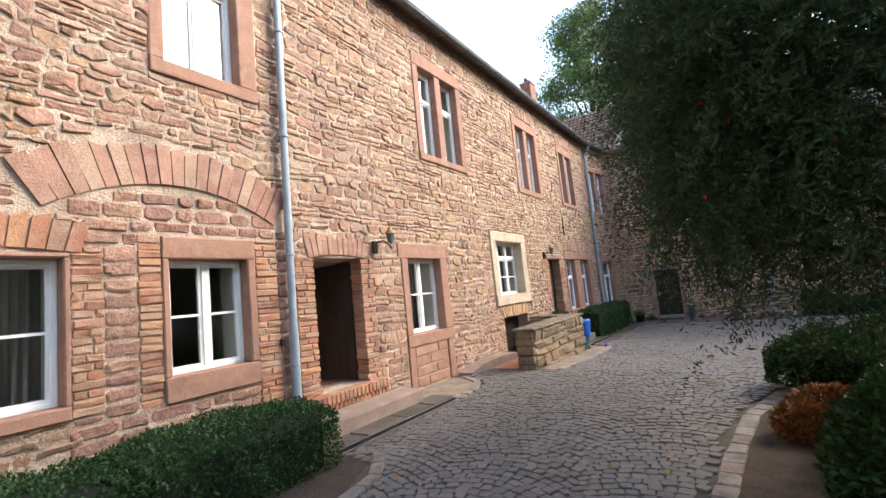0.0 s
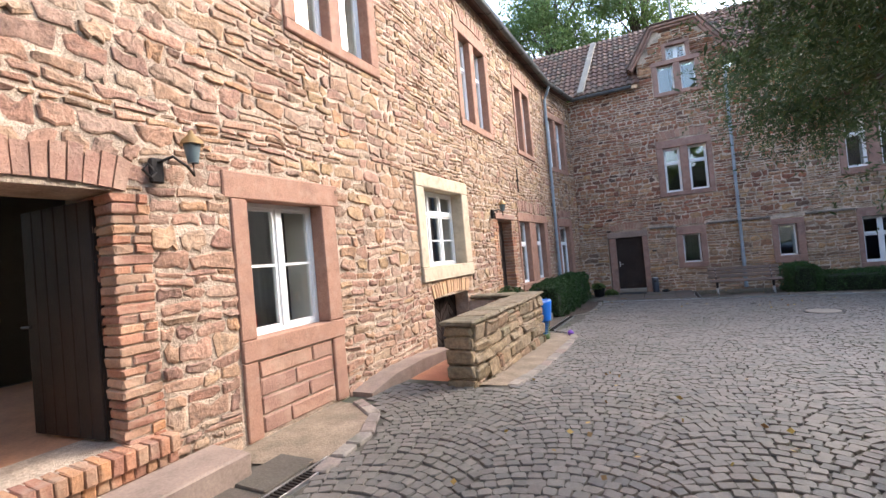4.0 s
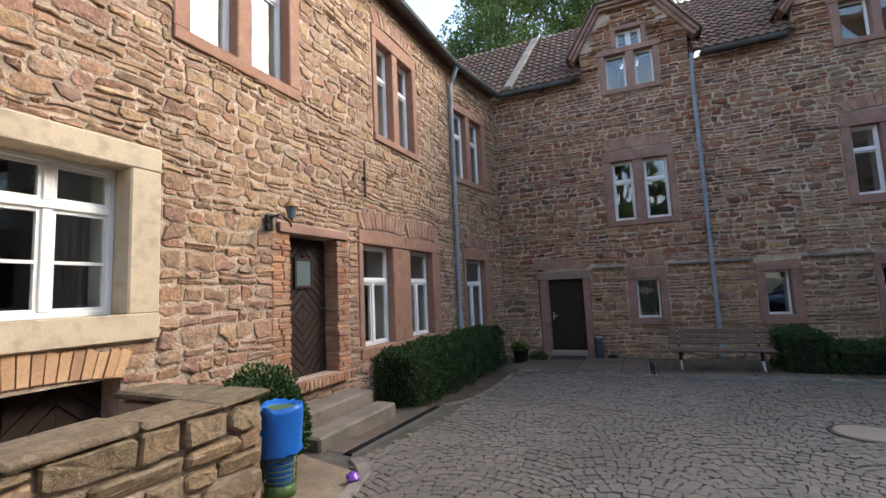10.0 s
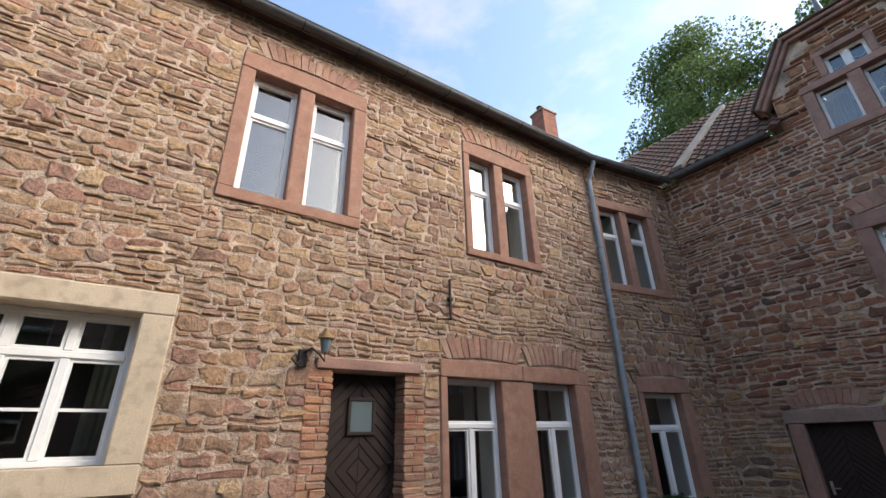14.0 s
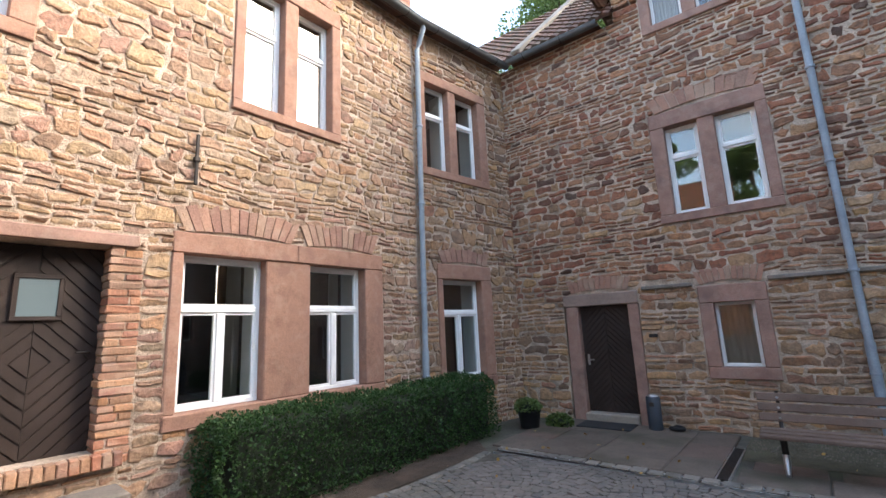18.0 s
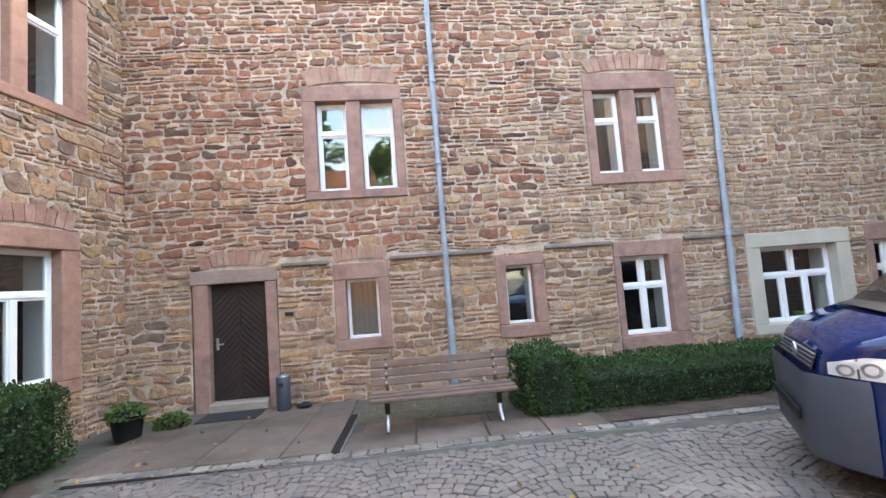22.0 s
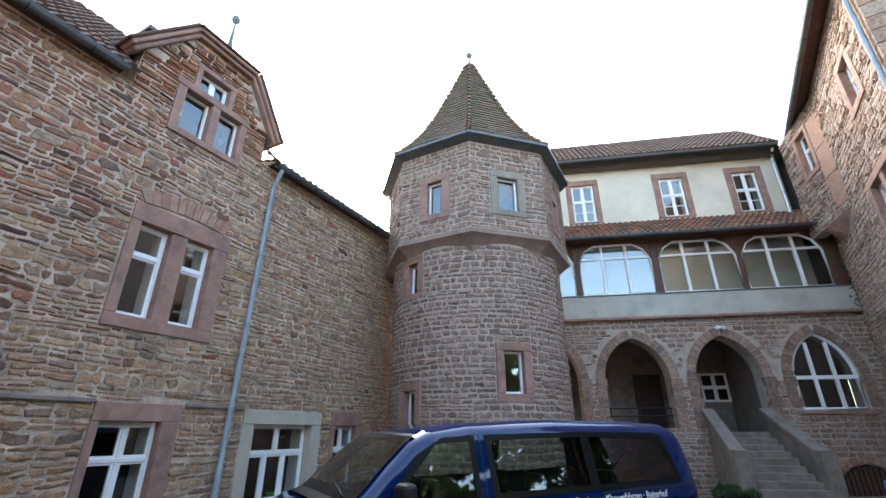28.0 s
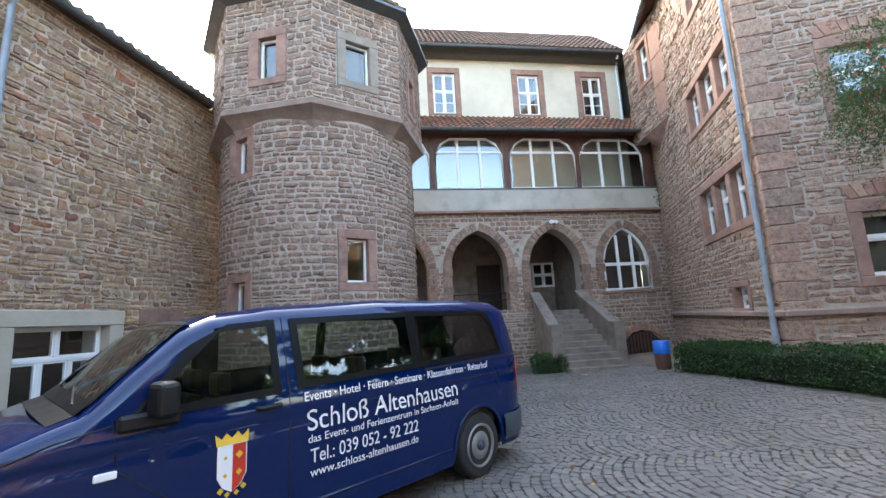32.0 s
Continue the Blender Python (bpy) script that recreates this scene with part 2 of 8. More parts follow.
# kept dark: the shade of unlit rooms lies in this plaster colour
M["inside"] = surf("room_shade_plaster", [(0.10, 0.09, 0.075), (0.14, 0.125, 0.105)], vary=0.08, bump=0)
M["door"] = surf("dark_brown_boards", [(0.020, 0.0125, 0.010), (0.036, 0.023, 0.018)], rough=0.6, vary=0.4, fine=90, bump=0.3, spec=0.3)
M["dark_wood"] = surf("dark_stained_timber", [(0.075, 0.035, 0.025), (0.12, 0.06, 0.04)], rough=0.6, vary=0.3)
M["bench_wood"] = surf("weathered_slats", [(0.105, 0.068, 0.05), (0.155, 0.105, 0.08)], rough=0.75, vary=0.35, fine=70, bump=0.4)
M["zinc"] = surf("weathered_zinc", [(0.24, 0.285, 0.325), (0.35, 0.40, 0.44)], rough=0.5, metal=0.15, vary=0.22, scale=2.5, bump=0.06)
M["gutter"] = surf("dark_gutter", [(0.10, 0.11, 0.115), (0.15, 0.16, 0.165)], rough=0.5, metal=0.4, vary=0.2, bump=0.05)
M["iron"] = surf("black_iron", [(0.02, 0.018, 0.017), (0.05, 0.04, 0.035)], rough=0.6, metal=0.5, vary=0.3)
M["steel"] = gloss("galvanised_steel", (0.5, 0.51, 0.52), 0.35, 0.9)
M["pale_brick_object"] = surf("pale_tan_brick", [(0.44, 0.27, 0.15), (0.52, 0.33, 0.19), (0.38, 0.22, 0.13)], "object", vary=0.3, bump=0.4)
M["tile"] = surf("dark_red_roof_tile", [(0.095, 0.05, 0.036), (0.145, 0.078, 0.053), (0.08, 0.052, 0.04), (0.165, 0.088, 0.056)], "island", vary=0.4, bump=0.3, stain=((0.07, 0.07, 0.045), 0.6, 1.2))
M["tile_new"] = surf("orange_red_roof_tile", [(0.19, 0.08, 0.045), (0.24, 0.10, 0.058), (0.14, 0.068, 0.042), (0.10, 0.058, 0.04)], "island", vary=0.35, bump=0.3, stain=((0.075, 0.055, 0.04), 0.6, 1.4))
M["tile_moss"] = surf("mossy_flat_tile", [(0.13, 0.085, 0.055), (0.17, 0.11, 0.07), (0.11, 0.08, 0.05)], "island", vary=0.35, bump=0.3, stain=((0.10, 0.11, 0.05), 0.75, 1.5))
M["cobble_island"] = surf("cobble_joined", [(0.114, 0.104, 0.090), (0.155, 0.137, 0.117), (0.128, 0.108, 0.095), (0.172, 0.148, 0.126), (0.096, 0.090, 0.082)], "island", rough=0.62, vary=0.25, bump=0.35, spec=0.45, stain=[((0.085, 0.08, 0.062), 0.5, 0.5), ((0.06, 0.058, 0.042), 0.3, 7.0)])
M["cobble_object"] = surf("cobble", [(0.114, 0.104, 0.090), (0.155, 0.137, 0.117), (0.128, 0.108, 0.095), (0.172, 0.148, 0.126), (0.096, 0.090, 0.082)], "object", rough=0.62, vary=0.25, bump=0.35, spec=0.45, stain=[((0.085, 0.08, 0.062), 0.5, 0.5), ((0.06, 0.058, 0.042), 0.3, 7.0)])
M["joint"] = surf("sandy_joint", [(0.062, 0.056, 0.043), (0.115, 0.10, 0.08)], rough=0.95, vary=0.5, bump=0.5, stain=((0.045, 0.058, 0.024), 0.6, 1.3))
M["soil"] = surf("brown_soil", [(0.19, 0.14, 0.095), (0.30, 0.225, 0.16)], rough=0.95, vary=0.4, bump=0.7, dist=0.03)
M["moss"] = surf("mossy_earth", [(0.045, 0.05, 0.024), (0.09, 0.078, 0.05), (0.06, 0.068, 0.03)], rough=0.95, vary=0.5, bump=0.8, dist=0.03)
M["soil_dark"] = surf("dark_leafy_soil", [(0.05, 0.035, 0.025), (0.09, 0.062, 0.042)], rough=0.95, vary=0.5, bump=0.8, dist=0.03)
M["kerb"] = surf("kerb_stone", [(0.33, 0.30, 0.27), (0.40, 0.34, 0.29), (0.28, 0.27, 0.25)], "island", vary=0.25, bump=0.4)
M["slab"] = surf("sandstone_slab", [(0.10, 0.077, 0.06), (0.14, 0.106, 0.083), (0.092, 0.077, 0.06), (0.145, 0.094, 0.073)], "object", vary=0.4, bump=0.5, stain=[((0.05, 0.052, 0.03), 0.75, 1.3), ((0.06, 0.048, 0.035), 0.5, 6.0)])
M["concrete"] = surf("worn_concrete", [(0.235, 0.195, 0.155), (0.315, 0.265, 0.21)], vary=0.3, bump=0.4, stain=((0.15, 0.14, 0.12), 0.6, 1.5))
M["glass"] = glass_mat("window_glass", (0.88, 0.91, 0.90), 0.10)
def leafy(m, share=0.35):
    """Thin leaves let some light through."""
    nd, ln = m.node_tree.nodes, m.node_tree.links
    b = nd["Principled BSDF"]
    out = [n for n in nd if n.type == "OUTPUT_MATERIAL"][0]
    tl, mix = nd.new("ShaderNodeBsdfTranslucent"), nd.new("ShaderNodeMixShader")
    mix.inputs[0].default_value = share
    ln.new(b.inputs["Base Color"].links[0].from_socket, tl.inputs["Color"])
    ln.new(b.outputs[0], mix.inputs[1])
    ln.new(tl.outputs[0], mix.inputs[2])
    ln.new(mix.outputs[0], out.inputs["Surface"])
    return m


M["box_leaf"] = surf("box_leaf", [(0.016, 0.042, 0.010), (0.030, 0.072, 0.017), (0.021, 0.054, 0.013), (0.056, 0.112, 0.028)], "island", rough=0.55, vary=0.2, bump=0, spec=0.3)
M["yew_leaf"] = surf("yew_needle", [(0.032, 0.06, 0.025), (0.052, 0.092, 0.035), (0.04, 0.072, 0.028), (0.075, 0.115, 0.04), (0.036, 0.06, 0.026), (0.10, 0.115, 0.04)], "island", rough=0.6, vary=0.2, bump=0)
M["tree_leaf"] = surf("maple_leaf", [(0.085, 0.135, 0.04), (0.12, 0.18, 0.055), (0.10, 0.15, 0.045), (0.17, 0.22, 0.075)], "island", rough=0.55, vary=0.2, bump=0)
M["rust_leaf"] = surf("rusty_dead_needle", [(0.24, 0.10, 0.035), (0.32, 0.14, 0.05), (0.2, 0.09, 0.04)], "island", rough=0.7, vary=0.2, bump=0)
for key, share in (("yew_leaf", 0.4), ("tree_leaf", 0.45), ("box_leaf", 0.15)):
    leafy(M[key], share)
M["bark"] = surf("brown_bark", [(0.06, 0.042, 0.03), (0.10, 0.07, 0.05)], vary=0.35, bump=0.6)
# near-black fill: the shade between the leaves is put into its colour
M["core"] = surf("foliage_shade_fill", [(0.008, 0.012, 0.006), (0.016, 0.02, 0.01)], vary=0.3)
M["van_blue"] = gloss("dark_blue_car_paint", (0.0008, 0.011, 0.066), 0.5, 0.0, 1.0, 0.0)
M["frit"] = gloss("black_glass_border", (0.003, 0.003, 0.0035), 0.35, spec=0.2)
M["lamp_silver"] = gloss("lamp_reflector", (0.78, 0.78, 0.78), 0.22, 0.35)
M["black_plastic"] = gloss("black_plastic", (0.009, 0.0095, 0.01), 0.5, spec=0.3)
M["grey_plastic"] = gloss("dark_grey_plastic", (0.045, 0.055, 0.07), 0.5)
M["rubber"] = surf("tyre_rubber", [(0.018, 0.018, 0.018), (0.03, 0.03, 0.03)], rough=0.8, vary=0.2, bump=0.2)
M["rim"] = gloss("dull_silver_rim", (0.27, 0.265, 0.26), 0.45, 0.6)
M["van_glass"] = glass_mat("tinted_van_glass", (0.62, 0.67, 0.65), 0.12)
M["screen_glass"] = glass_mat("windscreen_glass", (0.45, 0.52, 0.49), 0.06)
M["beige"] = surf("beige_render", [(0.38, 0.34, 0.265), (0.46, 0.415, 0.33)], vary=0.15, scale=1.4, fine=80, bump=0.15)
M["lamp_glass"] = glass_mat("headlight_glass", (0.95, 0.96, 0.97), 0.06)
M["lettering"] = gloss("white_lettering", (0.78, 0.79, 0.80), 0.5)
M["red_cloth"] = surf("red_cloth", [(0.42, 0.03, 0.02), (0.5, 0.045, 0.03)], rough=0.8, vary=0.15, bump=0.2)
M["curtain"] = surf("white_curtain", [(0.55, 0.53, 0.49), (0.66, 0.64, 0.6)], vary=0.08, bump=0.1)
M["bag"] = gloss("blue_plastic_bag", (0.008, 0.13, 0.50), 0.35)
M["wire"] = gloss("green_wire_basket", (0.10, 0.16, 0.06), 0.5, 0.3)
M["yellow"] = gloss("yellow_enamel", (0.65, 0.42, 0.03), 0.45)
M["red_paint"] = gloss("red_enamel", (0.5, 0.03, 0.015), 0.45)
M["frost"] = gloss("frosted_glass", (0.12, 0.155, 0.165), 0.2)
M["berry"] = gloss("red_berry", (0.45, 0.03, 0.02), 0.4)
M["green_cloth"] = gloss("bright_green_plastic", (0.12, 0.5, 0.02), 0.5)
M["litter_leaf"] = surf("dry_leaf", [(0.36, 0.22, 0.05), (0.25, 0.12, 0.04), (0.45, 0.32, 0.08), (0.16, 0.09, 0.04)], "island", rough=0.7, vary=0.2, bump=0)

# ---- building helpers ----
def to_mesh(name, bm, mat):
    me = bpy.data.meshes.new(name)
    bm.to_mesh(me)
    bm.free()
    me.materials.append(mat)
    return me


def part(name, bm, mat, parent=None, label=""):
    """Link a bmesh as one mesh object under a thing or part."""
    ob = new(name, to_mesh(name, bm, mat))
    if parent is not None:
        ob.parent = parent
    return tagged(ob, label)


def raw(name, verts, faces, mat, parent=None, smooth=False):
    """The same from plain lists."""
    me = bpy.data.meshes.new(name)
    me.from_pydata(verts, [], faces)
    me.materials.append(mat)
    if smooth:
        me.polygons.foreach_set("use_smooth", [True] * len(me.polygons))
    me.update()
    ob = new(name, me)
    if parent is not None:
        ob.parent = parent
    return ob


def empty(name, m, label="", category="", group="", kind=""):
    ob = new(name)
    ob.empty_display_size = 0.2
    ob.matrix_world = m
    return tagged(ob, label, category, group, kind)


def box(bm, x0, x1, y0, y1, z0, z1, bevel=0.0, m=None, seg=1):
    r = bmesh.ops.create_cube(bm, size=1)
    vs = r["verts"]
    bmesh.ops.scale(bm, vec=(abs(x1 - x0), abs(y1 - y0), abs(z1 - z0)), verts=vs)
    bmesh.ops.translate(bm, vec=((x0 + x1) / 2, (y0 + y1) / 2, (z0 + z1) / 2), verts=vs)
    if bevel:
        es = list({e for v in vs for e in v.link_edges})
        out = bmesh.ops.bevel(bm, geom=es, offset=bevel, segments=seg, affect="EDGES", profile=0.6)
        vs = list(set(out["verts"]) | {v for v in vs if v.is_valid})
    if m is not None:
        bmesh.ops.transform(bm, matrix=m, verts=vs)
    return vs


def boxed(*a, **k):
    bm = bmesh.new()
    box(bm, *a, **k)
    return bm


def rough_box(x0, x1, y0, y1, z0, z1, bevel=0.015, jit=0.006, rng=random):
    """A worn block: bevelled, with its corners a little out of true."""
    bm = bmesh.new()
    box(bm, x0, x1, y0, y1, z0, z1, bevel)
    for v in bm.verts:
        v.co += Vector((rng.uniform(-jit, jit), rng.uniform(-jit, jit), rng.uniform(-jit, jit)))
    return bm


def tube(path, radius, sides=10, bm=None, cap=True):
    """A round bar along a path of points; radius may be a list."""
    bm = bm or bmesh.new()
    path = [Vector(p) for p in path]
    rs = radius if isinstance(radius, (list, tuple)) else [radius] * len(path)
    rings = []
    for i, p in enumerate(path):
        d = (path[min(i + 1, len(path) - 1)] - path[max(i - 1, 0)]).normalized()
        side = d.cross(Vector((0, 0, 1)))
        if side.length < 0.05:
            side = d.cross(Vector((1, 0, 0)))
        side.normalize()
        up = side.cross(d).normalized()
        rings.append([bm.verts.new(p + rs[i] * (math.cos(a) * side + math.sin(a) * up)) for a in [2 * math.pi * k / sides for k in range(sides)]])
    for a, b in zip(rings, rings[1:]):
        for k in range(sides):
            f = bm.faces.new((a[k], a[(k + 1) % sides], b[(k + 1) % sides], b[k]))
            f.smooth = True
    if cap:
        bm.faces.new([bm.verts.new(v.co) for v in rings[0][::-1]])
        bm.faces.new([bm.verts.new(v.co) for v in rings[-1]])
    return bm


def lathe(profile, sides=20, bm=None, m=None):
    """A turned body from (radius, height) pairs round z."""
    bm = bm or bmesh.new()
    rings = [[bm.verts.new((max(r, 1e-4) * math.cos(2 * math.pi * k / sides), max(r, 1e-4) * math.sin(2 * math.pi * k / sides), z)) for k in range(sides)] for r, z in profile]
    for a, b in zip(rings, rings[1:]):
        for k in range(sides):
            f = bm.faces.new((a[k], a[(k + 1) % sides], b[(k + 1) % sides], b[k]))
            f.smooth = True
    ends = [[bm.verts.new(v.co) for v in rings[0][::-1]], [bm.verts.new(v.co) for v in rings[-1]]]
    for e in ends:
        bm.faces.new(e)
    if m is not None:
        bmesh.ops.transform(bm, matrix=m, verts=[v for r in rings + ends for v in r])
    return bm


def prism(bm, pts, y0, y1, m=None):
    """A flat outline of (x, z) points, thick from y0 to y1."""
    a = [bm.verts.new((x, y0, z)) for x, z in pts]
    b = [bm.verts.new((x, y1, z)) for x, z in pts]
    n = len(pts)
    bm.faces.new(a)
    bm.faces.new(b[::-1])
    for k in range(n):
        bm.faces.new((a[(k + 1) % n], a[k], b[k], b[(k + 1) % n]))
    if m is not None:
        bmesh.ops.transform(bm, matrix=m, verts=a + b)
    return bm


def clip_poly(pts, a, b, c):
    """The part of a polygon where a x + b z <= c."""
    out = []
    for (x0, z0), (x1, z1) in zip(pts, pts[1:] + pts[:1]):
        d0, d1 = a * x0 + b * z0 - c, a * x1 + b * z1 - c
        if d0 <= 0:
            out.append((x0, z0))
        if d0 * d1 < 0:
            t = d0 / (d0 - d1)
            out.append((x0 + t * (x1 - x0), z0 + t * (z1 - z0)))
    return out


def face_frame(x, y, angle):
    """A facade's own axes: x to the right as seen from outside, y into the wall, z up. angle: of x to the world's x."""
    return pose(x, y, 0, 0, 0, angle)


# ---- masonry ----
def stone_geo(w, h, proud, rng, wild=0.1):
    """One rubble stone about (0, 0), in x and z, its face towards -y: twelve uneven sides, worn edge, uneven face."""
    hw, hh = w / 2, h / 2
    c = min(w, h) * rng.uniform(0.05, 0.20)
    o = []
    for sx, sz, first in ((-1, -1, 0), (1, -1, 1), (1, 1, 0), (-1, 1, 1)):
        ja, jb = rng.uniform(-0.8, 0.7) * wild * h * 0.7, rng.uniform(-0.9, 0.7) * wild * h
        cx, cz = sx * (hw + ja), sz * (hh + jb)
        pa, pb = (cx - sx * c * rng.uniform(0.8, 2.4), cz + sz * rng.uniform(-0.3, 0.3) * wild * h), (cx, cz - sz * c * rng.uniform(0.7, 1.6))
        o += [pb, pa] if first == 0 else [pa, pb]
        if first == 0:
            for f in sorted((rng.uniform(-0.32, -0.02), rng.uniform(0.02, 0.32)), reverse=sz > 0):
                o.append((f * w, sz * (hh + rng.uniform(-0.7, 0.45) * wild * h)))
    n = len(o)
    i1, i2 = 0.003, min(rng.uniform(0.010, 0.026), 0.2 * h)
    vs = []
    tx, tz = rng.uniform(-0.5, 0.5) * proud, rng.uniform(-0.6, 0.5) * proud
    for inset, y in ((0.0, 0.02), (i1, -proud * 0.5), (i2, -proud)):
        for x, z in o:
            kx, kz = max(0.2, 1 - inset / max(hw, 0.02)), max(0.2, 1 - inset / max(hh, 0.02))
            dy = (tx * x / hw + tz * z / hh) if y < 0 else 0
            vs.append((x * kx, y + dy + (rng.uniform(-0.22, 0.22) * proud if y < 0 else 0), z * kz))
    fs = [(r + k, r + (k + 1) % n, r + n + (k + 1) % n, r + n + k) for r in (0, n) for k in range(n)]
    vs.append((rng.uniform(-0.2, 0.2) * w, -proud * rng.uniform(0.85, 1.35), rng.uniform(-0.2, 0.2) * h))
    fs += [(2 * n + k, 2 * n + (k + 1) % n, 3 * n) for k in range(n)]
    return vs, fs


def warp(u, z, amount):
    """A smooth unevenness that bends courses and joints alike."""
    du = amount * noise.noise((u * 0.9, z * 1.1, 3.7)) + 0.45 * amount * noise.noise((u * 4.3, z * 5.1, 1.9))
    dz = amount * noise.noise((u * 0.8, z * 1.3, 9.1)) + 0.45 * amount * noise.noise((u * 4.1, z * 5.7, 6.2))
    return u + du, z + dz


def rubble(u0, u1, z0, z1, holes, rng, course=(0.15, 0.30), length=(0.16, 0.48), joint=0.016, split=(0.3, 0.5, 0.2), jig=0.0):
    """Broken courses of rubble: a list of (u, z, w, h), clear of the holes (u0, u1, z0, z1)."""
    out, z = [], z0
    while z < z1 - 0.03:
        h = min(rng.uniform(*course), z1 - z)
        if z1 - (z + h) < 0.06:
            h = z1 - z
        cuts = {u0, u1}
        near = [b for b in holes if b[2] < z + h - 0.005 and b[3] > z + 0.005]
        for b in near:
            cuts |= {min(max(b[0], u0), u1), min(max(b[1], u0), u1)}
        cuts = sorted(cuts)
        for a, b in zip(cuts, cuts[1:]):
            if b - a < 0.03:
                continue
            mid = (a + b) / 2
            spans = [(z, z + h)]
            for q in near:
                if q[0] < mid < q[1]:
                    spans = [s for lo, hi in spans for s in ((lo, min(hi, q[2])), (max(lo, q[3]), hi)) if s[1] - s[0] > 0.035]
            for lo, hi in spans:
                u = a
                while u < b - 0.005:
                    cell = rng.uniform(0.45, 1.3)
                    e = b if b - (u + cell) < 0.3 else u + cell
                    n = rng.choices((1, 2, 3), split)[0]
                    n = min(n, max(1, int((hi - lo) / 0.065)))
                    lev = sorted([lo, hi] + [lo + (hi - lo) * (k + rng.uniform(-0.22, 0.22)) / n for k in range(1, n)])
                    for s0, s1 in zip(lev, lev[1:]):
                        x = u
                        while x < e - 0.005:
                            ln = max(rng.uniform(*length) * (1.0 if n > 1 else 1.15), 1.15 * (s1 - s0))
                            x1 = e if e - (x + ln) < 0.12 else x + ln
                            w, hh = x1 - x - joint * rng.uniform(0.7, 1.5), s1 - s0 - joint * rng.uniform(0.7, 1.4)
                            if w > 0.03 and hh > 0.02:
                                out.append(((x + x1) / 2, (s0 + s1) / 2 + rng.uniform(-jig, jig), w, hh))
                            x = x1
                    u = e
        z += h
    return out


PIECES = []


def masonry(parent, fm, stones, rng, key, proud=(0.018, 0.045), apart=None, wave=0.03, wild=0.1, name="stone", bend=None, place=None):
    """Lay stones on a wall: those in the stretch apart = (u0, u1, z0, z1) become single parts, the rest one joined part."""
    verts, faces, single = [], [], []
    for u, z, w, h in stones:
        vs, fs = stone_geo(w, h, rng.uniform(*proud), rng, wild)
        a = rng.uniform(-0.05, 0.05) * min(1, h / w * 1.5)
        ca, sa = math.cos(a), math.sin(a)
        if apart and apart[0] < u < apart[1] and apart[2] < z < apart[3] and len(single) < 300:
            own = []
            for x, y, q in vs:
                pu, pz = warp(u + x * ca - q * sa, z + x * sa + q * ca, wave)
                own.append((pu - u, y, pz - z))
            single.append((u, z, own, fs))
            continue
        n = len(verts)
        for x, y, q in vs:
            pu, pz = warp(u + x * ca - q * sa, z + x * sa + q * ca, wave)
            verts.append(bend(pu, y, pz) if bend else (pu, y, pz))
        faces += [tuple(n + k for k in f) for f in fs]
    ob = raw(name + "work", verts, faces, M[key + "_island"], parent)
    ob.matrix_local = Matrix()
    tagged(ob, kind="stuff")
    if single:
        PIECES.append((parent, single, key, name, place))
    return ob


def lay_pieces():
    """The nearest stones of each wall as objects of their own."""
    for parent, single, key, name, place in PIECES:
        for u, z, own, fs in single:
            ob = raw(name, own, fs, M[key + "_object"], parent)
            ob.matrix_local = (place(u) if place else Matrix()) @ Matrix.Translation((0 if place else u, 0, z))


def slab_wall(name, fm, u0, u1, z0, z1, thick, holes, mat, label, extra_u=(), extra_z=()):
    """A wall with real openings (u0, u1, z0, z1)."""
    us = sorted({u0, u1, *[min(max(v, u0), u1) for h in holes for v in h[:2]]})
    zs = sorted({z0, z1, *[min(max(v, z0), z1) for h in holes for v in h[2:4]]})
    nu, nz = len(us) - 1, len(zs) - 1
    full = [[not any(h[0] < (us[i] + us[i + 1]) / 2 < h[1] and h[2] < (zs[j] + zs[j + 1]) / 2 < h[3] for h in holes) for j in range(nz)] for i in range(nu)]
    verts, faces, ids = [], [], {}

    def v(i, j, y):
        k = (i, j, y)
        if k not in ids:
            ids[k] = len(verts)
            verts.append((us[i], y, zs[j]))
        return ids[k]

    solid = lambda i, j: 0 <= i < nu and 0 <= j < nz and full[i][j]
    for i in range(nu):
        for j in range(nz):
            if not full[i][j]:
                continue
            faces.append((v(i, j, 0), v(i + 1, j, 0), v(i + 1, j + 1, 0), v(i, j + 1, 0)))
            faces.append((v(i, j + 1, thick), v(i + 1, j + 1, thick), v(i + 1, j, thick), v(i, j, thick)))
            for di, dj, a, b in ((-1, 0, (i, j + 1), (i, j)), (1, 0, (i + 1, j), (i + 1, j + 1)), (0, -1, (i, j), (i + 1, j)), (0, 1, (i + 1, j + 1), (i, j + 1))):
                if not solid(i + di, j + dj):
                    faces.append((v(*a, 0), v(*a, thick), v(*b, thick), v(*b, 0)))
    ob = raw(name, verts, faces, mat)
    ob.matrix_world = fm
    return tagged(ob, label, "wall", kind="structure")

# ---- ground shape ----
def ground_z(y):
    """The yard falls gently from the gate end towards the drain and the far house."""
    if y < 8:
        return 0.0
    if y < 14:
        return -0.27 * (y - 8) / 6
    return -0.27 - 0.12 * min(1.0, (y - 14) / 7)


LF = face_frame(-4.90, 0, 88.85)
BF = face_frame(-4.53, 18.4, 80.6)
FF = face_frame(0, 21.15, 2.0)
EAVE = 7.25


